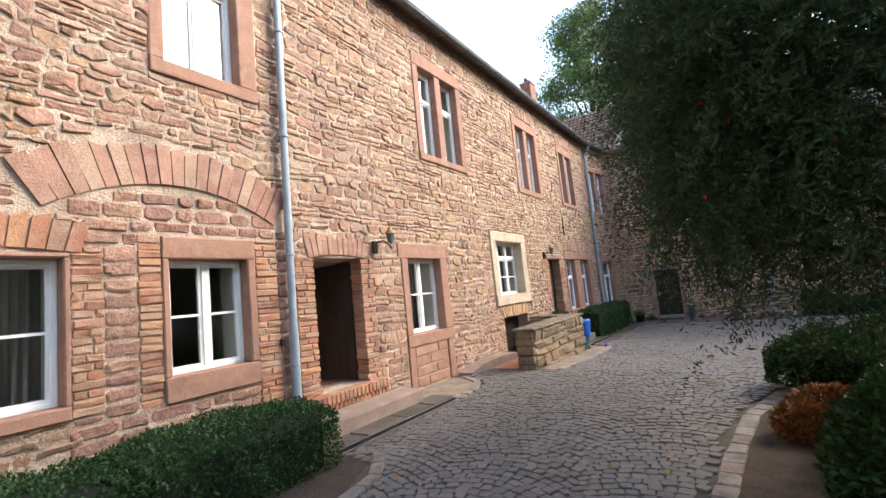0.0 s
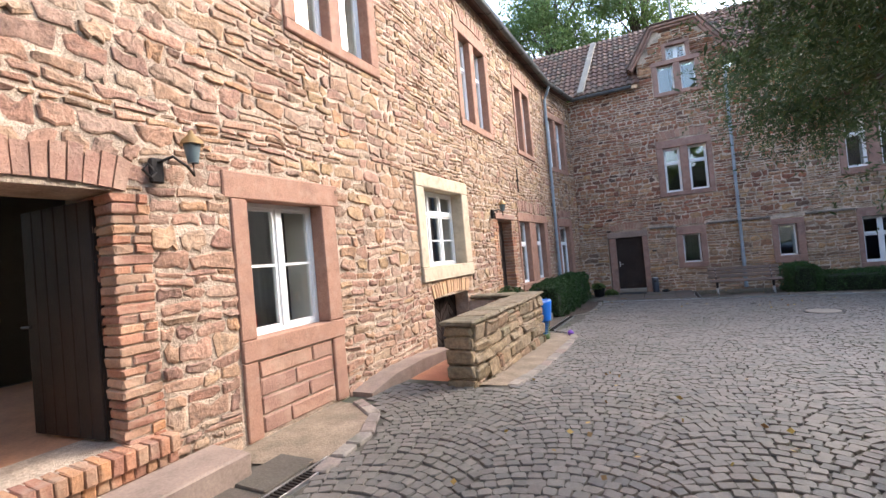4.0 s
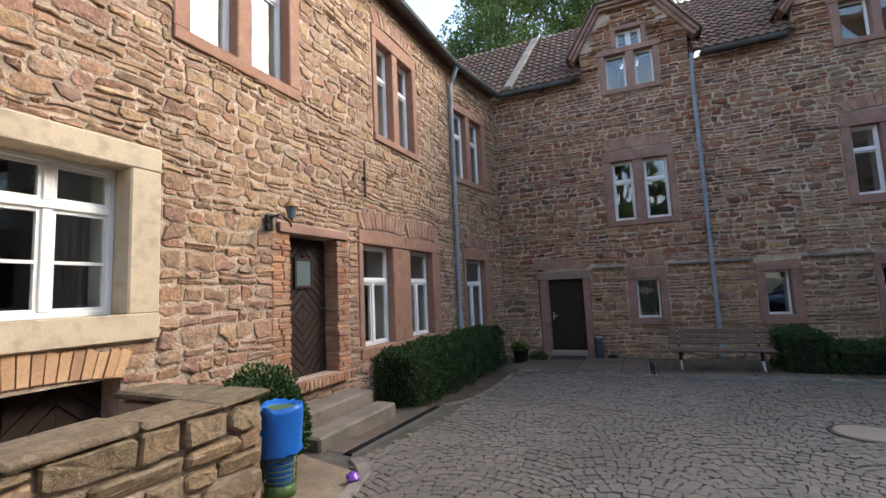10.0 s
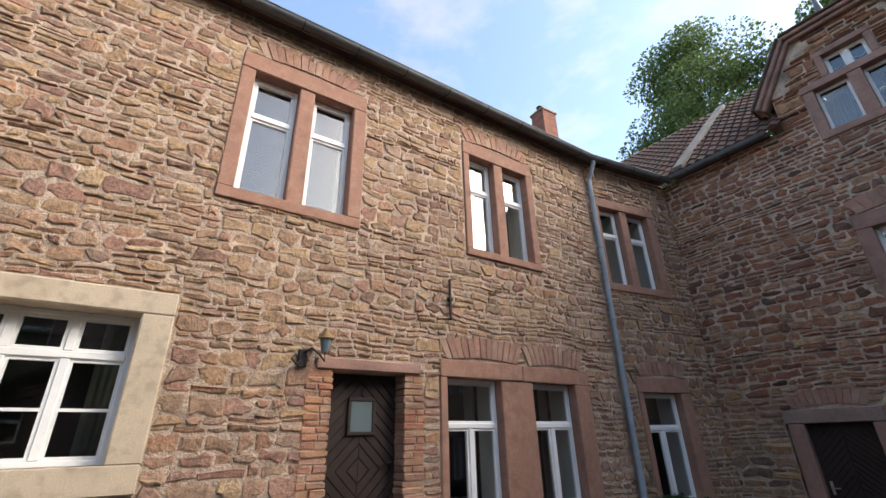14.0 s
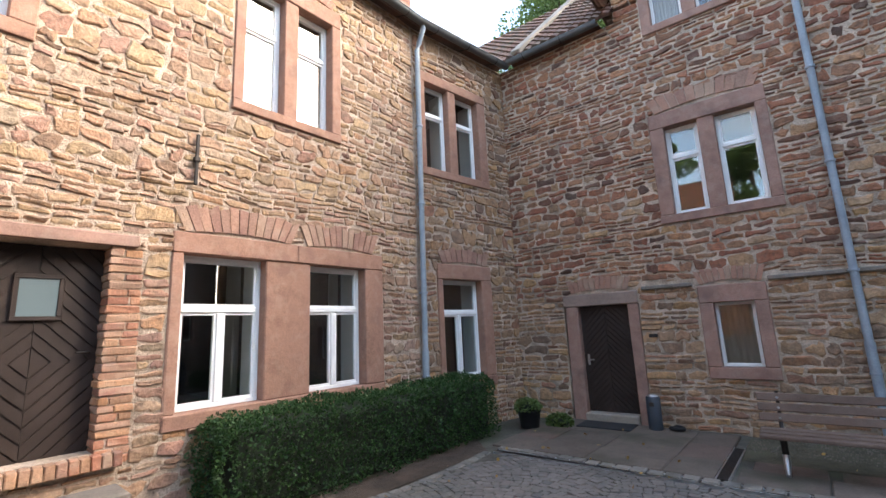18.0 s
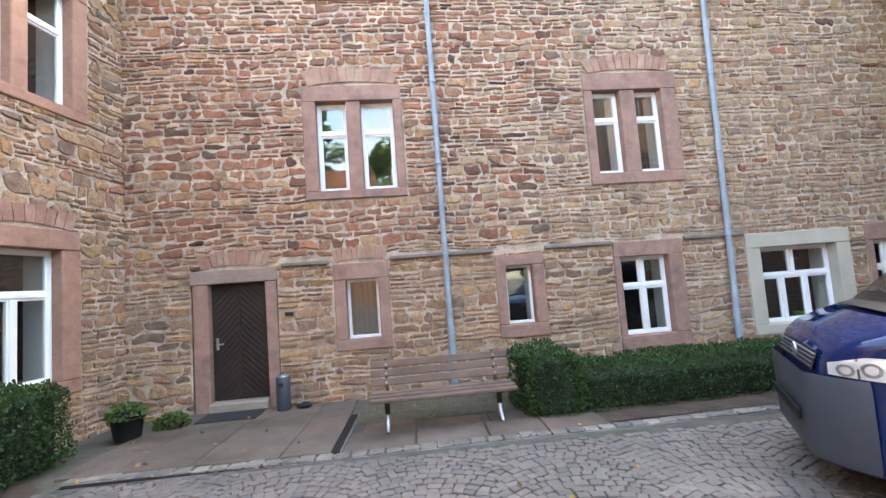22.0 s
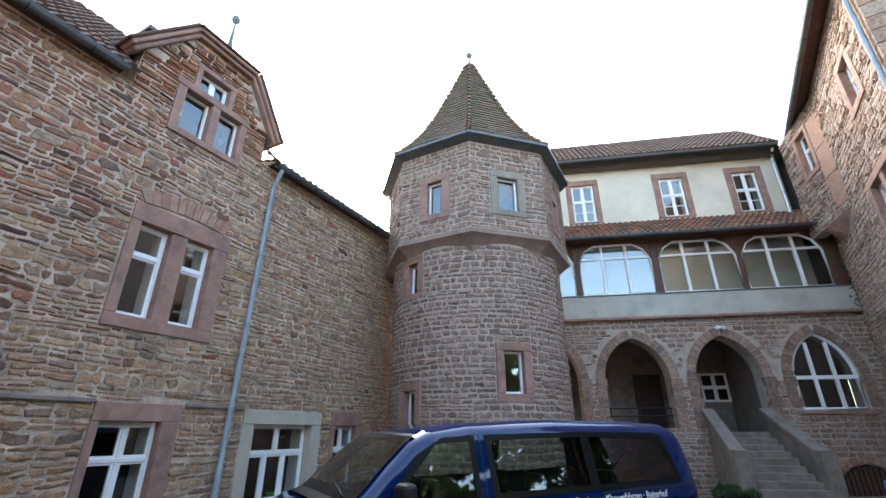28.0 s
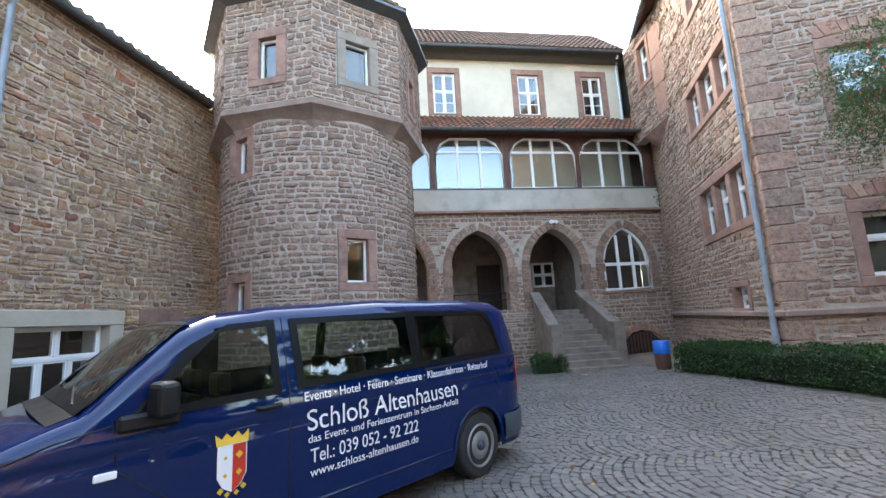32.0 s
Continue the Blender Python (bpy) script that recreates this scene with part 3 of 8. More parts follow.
# ---- windows and doors ----
def casement(parent, u0, u1, z0, z1, cols=1, transom=None, bars=(), y=0.16, w=0.05, split_top=True, top_cols=None, glass="glass", mat="white"):
    """White wooden frames with a pane in each field."""
    mt = M[mat]
    for a, b, c, d in ((u0, u0 + w, z0, z1), (u1 - w, u1, z0, z1), (u0 + w, u1 - w, z0, z0 + w), (u0 + w, u1 - w, z1 - w, z1)):
        part("window_frame", boxed(a, b, y - 0.02, y + 0.05, c, d, bevel=0.006), mt, parent)
    ranges = [(z0 + w, z1 - w, cols, bars)]
    if transom:
        zt = z0 + (z1 - z0) * transom
        part("transom", boxed(u0 + w, u1 - w, y - 0.03, y + 0.05, zt - 0.035, zt + 0.035, bevel=0.008), mt, parent)
        ranges = [(z0 + w, zt - 0.035, cols, bars), (zt + 0.035, z1 - w, (top_cols or cols), ())]
    for lo, hi, n, hb in ranges:
        n = max(1, n)
        cw = (u1 - u0 - 2 * w) / n
        for k in range(1, n):
            c = u0 + w + k * cw
            part("mullion", boxed(c - 0.038, c + 0.038, y - 0.025, y + 0.05, lo, hi, bevel=0.008), mt, parent)
        edges = [lo] + [lo + (hi - lo) * b for b in hb] + [hi]
        for b in edges[1:-1]:
            part("glazing_bar", boxed(u0 + w, u1 - w, y - 0.008, y + 0.036, b - 0.014, b + 0.014), mt, parent)
        for k in range(n):
            a0, a1 = u0 + w + k * cw + (0.038 if k else 0), u0 + w + (k + 1) * cw - (0.038 if k < n - 1 else 0)
            if n > 1 or transom:
                for a, b, c, d in ((a0, a0 + 0.028, lo, hi), (a1 - 0.028, a1, lo, hi), (a0 + 0.028, a1 - 0.028, lo, lo + 0.03), (a0 + 0.028, a1 - 0.028, hi - 0.03, hi)):
                    part("sash", boxed(a, b, y - 0.006, y + 0.042, c, d), mt, parent)
            for c, d in zip(edges, edges[1:]):
                p = part("pane", boxed(a0, a1, y + 0.018, y + 0.022, c, d), M[glass], parent)
                p.visible_shadow = False


WIN = [0]


def window(fm, outer, lights, zlo, zhi, stone="sandstone", proud=0.03, thick=0.32, style=None, label="", ears=0.0, lintel_parts=1):
    """A stone-framed window in a facade: outer (u0, u1, z0, z1), lights [(u0, u1), ...]."""
    WIN[0] += 1
    style = style or {}
    w = empty("window_%d" % WIN[0], fm, label or "white wooden window in a red sandstone frame", "window", kind="structure")
    u0, u1, z0, z1 = outer
    rng = random.Random(WIN[0])
    mt = M[stone]
    cuts = [u0 + (u1 - u0) * k / lintel_parts for k in range(lintel_parts + 1)]
    for a, b in zip(cuts, cuts[1:]):
        part("lintel", rough_box(a - (ears if a == u0 else 0) + 0.002, b + (ears if b == u1 else 0) - 0.002, -proud, thick, zhi, z1, 0.012, 0.004, rng), mt, w)
    part("window_sill", rough_box(u0, u1, -proud - 0.015, thick, z0, zlo, 0.012, 0.004, rng), mt, w)
    edges = [(u0, lights[0][0])] + [(a[1], b[0]) for a, b in zip(lights, lights[1:])] + [(lights[-1][1], u1)]
    for k, (a, b) in enumerate(edges):
        inner = 0 < k < len(edges) - 1
        part("stone_mullion" if inner else "jamb", rough_box(a, b, -proud + (0.02 if inner else 0), thick, zlo + 0.001, zhi - 0.001, 0.014, 0.003, rng), mt, w)
    for a, b in lights:
        casement(w, a, b, zlo, zhi, **style)
        y = style.get("y", 0.16) + 0.07
        for c, d in ((a - 0.02, a + 0.012), (b - 0.012, b + 0.02)):
            part("reveal", boxed(c, d, y, thick + 0.26, zlo - 0.02, zhi + 0.02), M["lining"], w)
        part("inner_sill", boxed(a + 0.012, b - 0.012, y, thick + 0.26, zlo - 0.02, zlo + 0.012), M["lining"], w)
    return w


def board_door(parent, u0, u1, z0, z1, y, pattern, step=0.105, name="door_leaf"):
    """A door leaf of boards: 'v' chevrons about the middle, 'lozenge' round a centre, 'up' vertical."""
    part(name, boxed(u0, u1, y, y + 0.045, z0, z1), M["door"], parent)
    cx, cz = (u0 + u1) / 2, (z0 + z1) / 2 - (0.12 if pattern == "lozenge" else 0)
    quads = []
    if pattern == "lozenge":
        quads = [(u0, cx, z0, cz, 1, 1), (cx, u1, z0, cz, -1, 1), (u0, cx, cz, z1, 1, -1), (cx, u1, cz, z1, -1, -1)]
    elif pattern == "v":
        quads = [(u0, cx, z0, z1, -1, 1), (cx, u1, z0, z1, 1, 1)]
    else:
        n = round((u1 - u0) / step)
        for k in range(n):
            a, b = u0 + (u1 - u0) * k / n, u0 + (u1 - u0) * (k + 1) / n
            part("board", boxed(a + 0.004, b - 0.004, y - 0.02, y, z0, z1, bevel=0.006), M["door"], parent)
    for a, b, c, d, sx, sz in quads:
        k = math.sqrt(0.5)
        vals = [sx * k * x + sz * k * z for x in (a, b) for z in (c, d)]
        lo, hi = min(vals), max(vals)
        ref = sx * k * cx + sz * k * cz
        s = ref + step * math.floor((lo - ref) / step)
        while s < hi:
            pl = [(a + 0.002, c), (b - 0.002, c), (b - 0.002, d), (a + 0.002, d)]
            pl = clip_poly(pl, sx * k, sz * k, s + step - 0.007)
            pl = clip_poly(pl, -sx * k, -sz * k, -(s + 0.007)) if pl else pl
            if len(pl) >= 3:
                area = abs(sum(x0 * z1_ - x1 * z0_ for (x0, z0_), (x1, z1_) in zip(pl, pl[1:] + pl[:1]))) / 2
                if area > 2e-4:
                    part("board", prism(bmesh.new(), pl, y - 0.022, y), M["door"], parent)
            s += step


def brick_stack(parent, u0, u1, z0, z1, y0, y1, rng, h=0.078, name="brick"):
    """Courses of brick one above the other, of uneven length, up the side of a doorway."""
    z = z0
    while z < z1 - 0.02:
        hh = min(h * rng.uniform(0.9, 1.1), z1 - z)
        e0, e1 = u0 - rng.uniform(0, 0.018), u1 + rng.uniform(0, 0.018)
        cut = [e0, e0 + (e1 - e0) * rng.uniform(0.3, 0.7), e1] if (u1 - u0) > 0.2 and rng.random() < 0.7 else [e0, e1]
        for a, b in zip(cut, cut[1:]):
            bm = rough_box(a + 0.006, b - 0.006, y0 - rng.uniform(-0.006, 0.014), y1, z + 0.006, z + hh - 0.006, 0.009, 0.007, rng)
            part(name, bm, M["brick_object"], parent)
        z += hh


def flat_arch(parent, u0, u1, z0, h, rise, n, rng, key="archstone", y0=-0.022, lean=0.5, name="voussoir"):
    """A row of upright wedge bricks over an opening, rising to the middle."""
    for k in range(n):
        a, b = k / n, (k + 1) / n
        p = []
        for s, top in ((a, 0), (b, 0), (b, 1), (a, 1)):
            c = s - 0.5
            u = (u0 + u1) / 2 + c * (u1 - u0) * (1 + (lean * 0.35 if top else 0))
            p.append((u, z0 + rise * (1 - 4 * c * c) + (h * rng.uniform(0.84, 1.08) if top else 0)))
        g = 0.006
        p = [(p[0][0] + g, p[0][1]), (p[1][0] - g, p[1][1]), (p[2][0] - g, p[2][1]), (p[3][0] + g, p[3][1])]
        part(name, prism(bmesh.new(), p, y0 - rng.uniform(0, 0.012), 0.06), M[key + "_object"], parent)


M["brick_object"] = surf("orange_brick_piece", [(0.34, 0.14, 0.085), (0.42, 0.20, 0.115), (0.28, 0.13, 0.09), (0.42, 0.255, 0.165), (0.45, 0.22, 0.105), (0.33, 0.20, 0.135)], "object", vary=0.45, bump=0.7, dist=0.02, stain=((0.38, 0.28, 0.20), 0.55, 6.0))
M["archstone_object"] = surf("arch_brick_piece", [(0.32, 0.168, 0.122), (0.385, 0.218, 0.152), (0.29, 0.155, 0.115), (0.40, 0.265, 0.185)], "object", vary=0.4, bump=0.7, dist=0.02, stain=((0.40, 0.30, 0.22), 0.4, 6.0))

# ---- the long house on the way in: windows, doors and holes of its wall ----
TALL = dict(cols=1, transom=0.66)
left_windows = [
    # outer, lights, zlo, zhi, style, ears
    ((0.10, 1.42, 0.86, 2.31), [(0.30, 1.37)], 0.98, 2.265, dict(cols=2, bars=(0.5,)), 0.0),
    ((2.16, 3.20, 0.80, 2.50), [(2.23, 3.10)], 1.05, 2.265, dict(cols=2, bars=(0.5,)), 0.0),
    ((5.98, 7.40, 0.76, 2.58), [(6.16, 7.16)], 0.96, 2.32, dict(cols=2, bars=(0.52,)), 0.07),
    ((2.10, 3.36, 4.30, 6.60), [(2.25, 3.12)], 4.46, 6.32, dict(cols=2, transom=0.66, top_cols=1), 0.0),
    ((6.84, 8.62, 4.29, 6.58), [(7.02, 7.62), (7.84, 8.44)], 4.43, 6.30, TALL, 0.0),
    ((11.44, 13.26, 4.27, 6.58), [(11.63, 12.24), (12.46, 13.06)], 4.42, 6.30, TALL, 0.0),
    ((15.10, 16.76, 4.29, 6.55), [(15.24, 15.80), (16.02, 16.60)], 4.43, 6.28, TALL, 0.0),
    ((14.54, 17.56, 0.50, 2.62), [(14.66, 15.62), (16.26, 17.20)], 0.66, 2.38, dict(cols=2, transom=0.64, top_cols=1), 0.0),
]
CREAM = (9.35, 11.34, 1.20, 3.02)
DOOR1, DOOR2 = (4.06, 5.02, 0.42, 2.30), (13.03, 14.02, 0.43, 2.38)
CELLAR = (9.68, 11.04, -0.9, 0.90)
left_holes = [w[0] for w in left_windows] + [CREAM, DOOR1, DOOR2, CELLAR]
wall_left = slab_wall("wall_west", LF, -7.0, 18.42, -1.2, EAVE, 0.55, left_holes, M["mortar"], "long wall of pale red and tan sandstone rubble")
for outer, lights, zlo, zhi, st, ears in left_windows:
    window(LF, outer, lights, zlo, zhi, "sandstone", style=st, ears=ears, lintel_parts=2 if outer[1] - outer[0] > 2 else 1)
cw = window(LF, CREAM, [(9.60, 11.06)], 1.44, 2.79, "cream", proud=0.045, style=dict(cols=3, transom=0.70, bars=(0.48,), y=0.22), label="white three-part window in a smooth cream render frame")

# ---- its last bay, turned a little towards the yard ----
bend_windows = [
    ((0.13, 1.98, 4.27, 6.40), [(0.29, 0.90), (1.12, 1.74)], 4.42, 6.20, TALL),
    ((0.42, 1.84, 0.32, 2.60), [(0.55, 1.56)], 0.50, 2.32, dict(cols=2, transom=0.66, top_cols=1)),
]
bend_holes = [w[0] for w in bend_windows]
wall_bend = slab_wall("wall_west_end", BF, 0.02, 2.80, -1.2, EAVE, 0.55, bend_holes, M["mortar"], "short turned bay of tan sandstone rubble wall")
for outer, lights, zlo, zhi, st in bend_windows:
    window(BF, outer, lights, zlo, zhi, "sandstone", style=st)

# ---- the house across the end of the yard ----
PLAIN = dict(cols=1)
far_windows = [
    ((-1.13, 0.62, 3.05, 5.09), [(-0.90, -0.37), (-0.12, 0.46)], 3.20, 4.81, TALL, "mauve"),
    ((4.02, 5.86, 3.05, 5.18), [(4.20, 4.74), (5.04, 5.56)], 3.26, 4.85, TALL, "mauve"),
    ((-0.74, 0.20, 0.44, 1.92), [(-0.54, 0.01)], 0.62, 1.64, PLAIN, "mauve"),
    ((2.08, 2.97, 0.42, 1.87), [(2.26, 2.76)], 0.64, 1.68, PLAIN, "mauve"),
    ((4.28, 5.62, 0.02, 1.97), [(4.41, 5.34)], 0.26, 1.69, dict(cols=2, transom=0.62), "mauve"),
    ((9.40, 10.60, 0.10, 2.00), [(9.55, 10.38)], 0.28, 1.68, dict(cols=2, transom=0.62), "mauve"),
]
CREAM2 = (6.88, 9.05, 0.06, 1.95)
FDOOR = (-3.08, -1.68, -0.40, 1.95)
far_holes = [w[0] for w in far_windows] + [CREAM2, FDOOR, (-1.02, 0.50, 6.70, EAVE), (4.12, 5.70, 6.76, EAVE)]
wall_far = slab_wall("wall_north", FF, -4.6, 12.3, -1.2, EAVE, 0.55, far_holes, M["mortar_far"], "tall wall of red-brown sandstone rubble with pale joints")
for outer, lights, zlo, zhi, st, stone in far_windows:
    window(FF, outer, lights, zlo, zhi, stone, style=st)
window(FF, CREAM2, [(7.17, 8.76)], 0.24, 1.68, "beige", style=dict(cols=3, top_cols=2, transom=0.62, y=0.2), label="white wooden window in a grey render frame")


# ---- dormers of the end house ----
def dormer(u0, u1, zs, a0, a1, zt, win, top, label):
    """A stone gable rising from the wall, its point cut off, with a pair of lights and a small one above."""
    d = empty("dormer", FF, label, "dormer", "dormers of the end house")
    (wu0, wu1, wz0, wz1), lights, lo, hi = win
    tu0, tu1, tz0, tz1 = top
    pts = [(u0, EAVE), (u1, EAVE), (u1, zs), (a1, zt), (a0, zt), (u0, zs)]
    # the gable is built in bands round its two openings
    bands = sorted({EAVE, wz0, wz1, tz0 - 0.12, tz1 + 0.12, zt, zs})
    for lo_, hi_ in zip(bands, bands[1:]):
        strip = clip_poly(clip_poly(pts, 0, 1, hi_), 0, -1, -lo_)
        mid = (lo_ + hi_) / 2
        cut = (wu0, wu1) if wz0 < mid < wz1 else ((tu0 - 0.12, tu1 + 0.12) if tz0 - 0.12 < mid < tz1 + 0.12 else None)
        for pc in ([clip_poly(strip, 1, 0, cut[0]), clip_poly(strip, -1, 0, -cut[1])] if cut else [strip]):
            if len(pc) >= 3:
                part("gable_wall", prism(bmesh.new(), pc, 0.0, 0.4), M["mortar_far"], d)
    rng = random.Random(int(u0 * 10))
    st = rubble(u0, u1, EAVE - 0.02, zt, [(wu0, wu1, wz0, wz1), (tu0 - 0.12, tu1 + 0.12, tz0 - 0.12, tz1 + 0.12)], rng, (0.13, 0.24))
    inside = lambda u, z: z < zs or (u0 + (a0 - u0) * (z - zs) / (zt - zs) < u < u1 - (u1 - a1) * (z - zs) / (zt - zs))
    st = [s for s in st if inside(s[0] - s[2] * 0.45, s[1] + s[3] / 2) and inside(s[0] + s[2] * 0.45, s[1] + s[3] / 2)]
    masonry(d, FF, st, rng, "red", wave=0.015)
    part("cheek", boxed(u0, u0 + 0.35, 0.4, 3.4, EAVE, zs), M["mortar_far"], d)
    part("cheek", boxed(u1 - 0.35, u1, 0.4, 3.4, EAVE, zs), M["mortar_far"], d)
    mv = M["mauve"]
    part("lintel", rough_box(wu0 - 0.06, wu1 + 0.06, -0.05, 0.3, hi, wz1, 0.012), mv, d)
    part("window_sill", rough_box(wu0, wu1, -0.05, 0.3, wz0, lo, 0.012), mv, d)
    for a, b in ((wu0, lights[0][0]), (lights[0][1], lights[1][0]), (lights[1][1], wu1)):
        part("jamb", rough_box(a, b, -0.035, 0.3, lo + 0.001, hi - 0.001, 0.012), mv, d)
    for a, b in lights:
        casement(d, a, b, lo, hi, cols=1, y=0.14)
    part("top_lintel", rough_box(tu0 - 0.14, tu1 + 0.14, -0.04, 0.3, tz1, tz1 + 0.12, 0.012), mv, d)
    part("top_jamb", rough_box(tu0 - 0.12, tu0, -0.035, 0.3, tz0 - 0.11, tz1 - 0.001, 0.012), mv, d)
    part("top_jamb", rough_box(tu1, tu1 + 0.12, -0.035, 0.3, tz0 - 0.11, tz1 - 0.001, 0.012), mv, d)
    casement(d, tu0, tu1, tz0 - 0.1, tz1, cols=2, y=0.14, w=0.035)
    # moulded sandstone coping, then the tiled roof on it
    for (x0, z0_), (x1, z1_) in (((u0 - 0.22, zs - 0.22), (a0, zt)), ((a0, zt), (a1, zt)), ((a1, zt), (u1 + 0.22, zs - 0.22))):
        ang = math.atan2(z1_ - z0_, x1 - x0)
        ln = math.hypot(x1 - x0, z1_ - z0_)
        mm = Matrix.Translation((x0, 0, z0_)) @ Matrix.Rotation(-ang, 4, "Y")
        bm = bmesh.new()
        box(bm, -0.03, ln + 0.03, -0.20, 0.2, 0.0, 0.09, 0.02, mm)
        box(bm, -0.02, ln + 0.02, -0.13, 0.2, -0.09, 0.0, 0.02, mm)
        part("coping", bm, M["mauve"], d)
        bm = bmesh.new()
        box(bm, -0.05, ln + 0.05, -0.24, 3.6, 0.09, 0.15, 0.02, mm)
        part("dormer_roof", bm, M["tile"], d)
    mid = (a0 + a1) / 2
    fin = lathe([(0.07, 0), (0.05, 0.25), (0.02, 0.75), (0.02, 0.8), (0.08, 0.86), (0.10, 0.93), (0.08, 1.0), (0.015, 1.06), (0.004, 1.25)], 10)
    bmesh.ops.translate(fin, vec=(mid, -0.02, zt + 0.22), verts=fin.verts)
    part("finial", fin, M["gutter"], d)
    # dark sheets added behind the panes to shut out the sky
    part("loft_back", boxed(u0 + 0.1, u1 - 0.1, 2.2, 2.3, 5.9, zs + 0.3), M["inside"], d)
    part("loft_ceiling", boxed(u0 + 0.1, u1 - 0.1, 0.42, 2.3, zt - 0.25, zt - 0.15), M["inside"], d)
    return d


dormer(-1.50, 1.18, 8.10, -0.92, 0.46, 9.18, ((-1.02, 0.50, 6.70, 7.98), [(-0.84, -0.32), (-0.10, 0.36)], 6.84, 7.82), (-0.52, 0.12, 8.1, 8.48), "red rubble-stone dormer with clipped gable and sandstone coping")
dormer(3.42, 6.22, 8.10, 4.18, 5.58, 9.18, ((4.12, 5.70, 6.76, 8.0), [(4.3, 4.86), (5.04, 5.56)], 6.90, 7.84), (4.50, 5.16, 8.1, 8.48), "red rubble-stone dormer with clipped gable and sandstone coping")


# ---- rooms behind the windows, dark in colour so that the panes look into dim space ----
def room(name, fm, u0, u1, z0, z1, deep, floors, back=None):
    verts, faces = [], []

    def quad(*p):
        n = len(verts)
        verts.extend(p)
        faces.append((n, n + 1, n + 2, n + 3))
    us_, zs_ = [u0, u1], [z0, z1]
    if back:
        us_, zs_ = [u0, back[0], back[1], u1], [z0, back[2], back[3], z1]
    for i in range(len(us_) - 1):
        for j in range(len(zs_) - 1):
            if not (i == 1 and j == 1):
                quad((us_[i], deep, zs_[j]), (us_[i + 1], deep, zs_[j]), (us_[i + 1], deep, zs_[j + 1]), (us_[i], deep, zs_[j + 1]))
    quad((u0, 0.56, z0), (u0, deep, z0), (u0, deep, z1), (u0, 0.56, z1))
    quad((u1, 0.56, z0), (u1, deep, z0), (u1, deep, z1), (u1, 0.56, z1))
    for z in floors:
        quad((u0, 0.56, z), (u1, 0.56, z), (u1, deep, z), (u0, deep, z))
        quad((u0, 0.56, z - 0.25), (u1, 0.56, z - 0.25), (u1, deep, z - 0.25), (u0, deep, z - 0.25))
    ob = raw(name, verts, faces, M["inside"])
    ob.matrix_world = fm
    return tagged(ob, "plain rooms behind the house wall, dimness put into their dark colour", "room", kind="structure")


# the back opening is added and unseen; it lets sky light into the hall
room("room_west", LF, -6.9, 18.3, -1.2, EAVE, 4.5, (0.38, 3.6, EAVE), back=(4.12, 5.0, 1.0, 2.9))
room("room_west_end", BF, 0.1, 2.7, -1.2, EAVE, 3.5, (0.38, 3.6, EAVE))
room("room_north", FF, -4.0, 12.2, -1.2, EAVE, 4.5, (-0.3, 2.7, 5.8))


# ---- doors ----
d1 = empty("door_1", LF, "open dark brown plank door in a brick doorway", "door", kind="structure")
rng = random.Random(3)
brick_stack(d1, 3.78, 4.085, 0.30, 2.30, -0.014, 0.22, rng)
brick_stack(d1, 4.995, 5.26, 0.30, 2.30, -0.014, 0.22, rng)
brick_stack(d1, 4.0, 4.085, 0.42, 2.30, 0.235, 0.545, rng)
brick_stack(d1, 4.995, 5.08, 0.42, 2.30, 0.235, 0.545, rng)
leaf = empty("hinged_leaf", Matrix(), "dark brown board door leaf standing open")
leaf.parent = d1
leaf.matrix_local = pose(4.985, 0.21, 0, 0, 0, -84)
board_door(leaf, -0.94, -0.02, 0.44, 2.26, 0.0, "up", 0.16)
part("door_handle", tube([(-0.86, -0.03, 1.32), (-0.86, -0.09, 1.32), (-0.74, -0.09, 1.32)], 0.012, 8), M["iron"], leaf)
part("hall_floor", boxed(4.0, 6.5, 0.5, 4.2, 0.36, 0.41), M["brick"], d1)
part("hall_wall", boxed(3.98, 4.04, 0.56, 4.48, 0.41, 3.3), M["plaster"], d1)
part("hall_wall", boxed(6.5, 6.56, 0.56, 4.48, 0.41, 3.3), M["plaster"], d1)
d2 = empty("door_2", LF, "closed dark brown board door with a diamond of boards and a small pane", "door", kind="structure")
brick_stack(d2, 12.74, 13.045, 0.30, 2.38, -0.014, 0.25, rng)
brick_stack(d2, 14.005, 14.28, 0.30, 2.38, -0.014, 0.25, rng)
part("lintel", rough_box(12.84, 14.23, -0.05, 0.4, 2.38, 2.51, 0.012), M["mauve"], d2)
part("reveal", boxed(13.0, 13.04, 0.25, 0.5, 0.4, 2.38), M["mortar"], d2)
part("reveal", boxed(14.01, 14.05, 0.25, 0.5, 0.4, 2.38), M["mortar"], d2)
board_door(d2, 13.04, 14.01, 0.43, 2.37, 0.26, "lozenge", 0.10)
for a, b, c, d in ((13.35, 13.71, 1.66, 1.70), (13.35, 13.71, 2.05, 2.09), (13.35, 13.39, 1.70, 2.05), (13.67, 13.71, 1.70, 2.05)):
    part("pane_frame", boxed(a, b, 0.20, 0.24, c, d, bevel=0.004), M["door"], d2)
part("pane", boxed(13.39, 13.67, 0.212, 0.218, 1.70, 2.05), M["frost"], d2)
part("door_handle", tube([(13.94, 0.23, 1.35), (13.94, 0.17, 1.35), (13.84, 0.17, 1.35)], 0.012, 8), M["iron"], d2)
d3 = empty("door_3", FF, "closed dark brown chevron-boarded door in a sandstone frame", "door", kind="structure")
part("lintel", rough_box(-3.08, -1.68, -0.035, 0.4, 1.72, 1.95, 0.014), M["drab"], d3)
part("jamb", rough_box(-3.05, -2.80, -0.03, 0.4, -0.40, 1.715, 0.014), M["mauve"], d3)
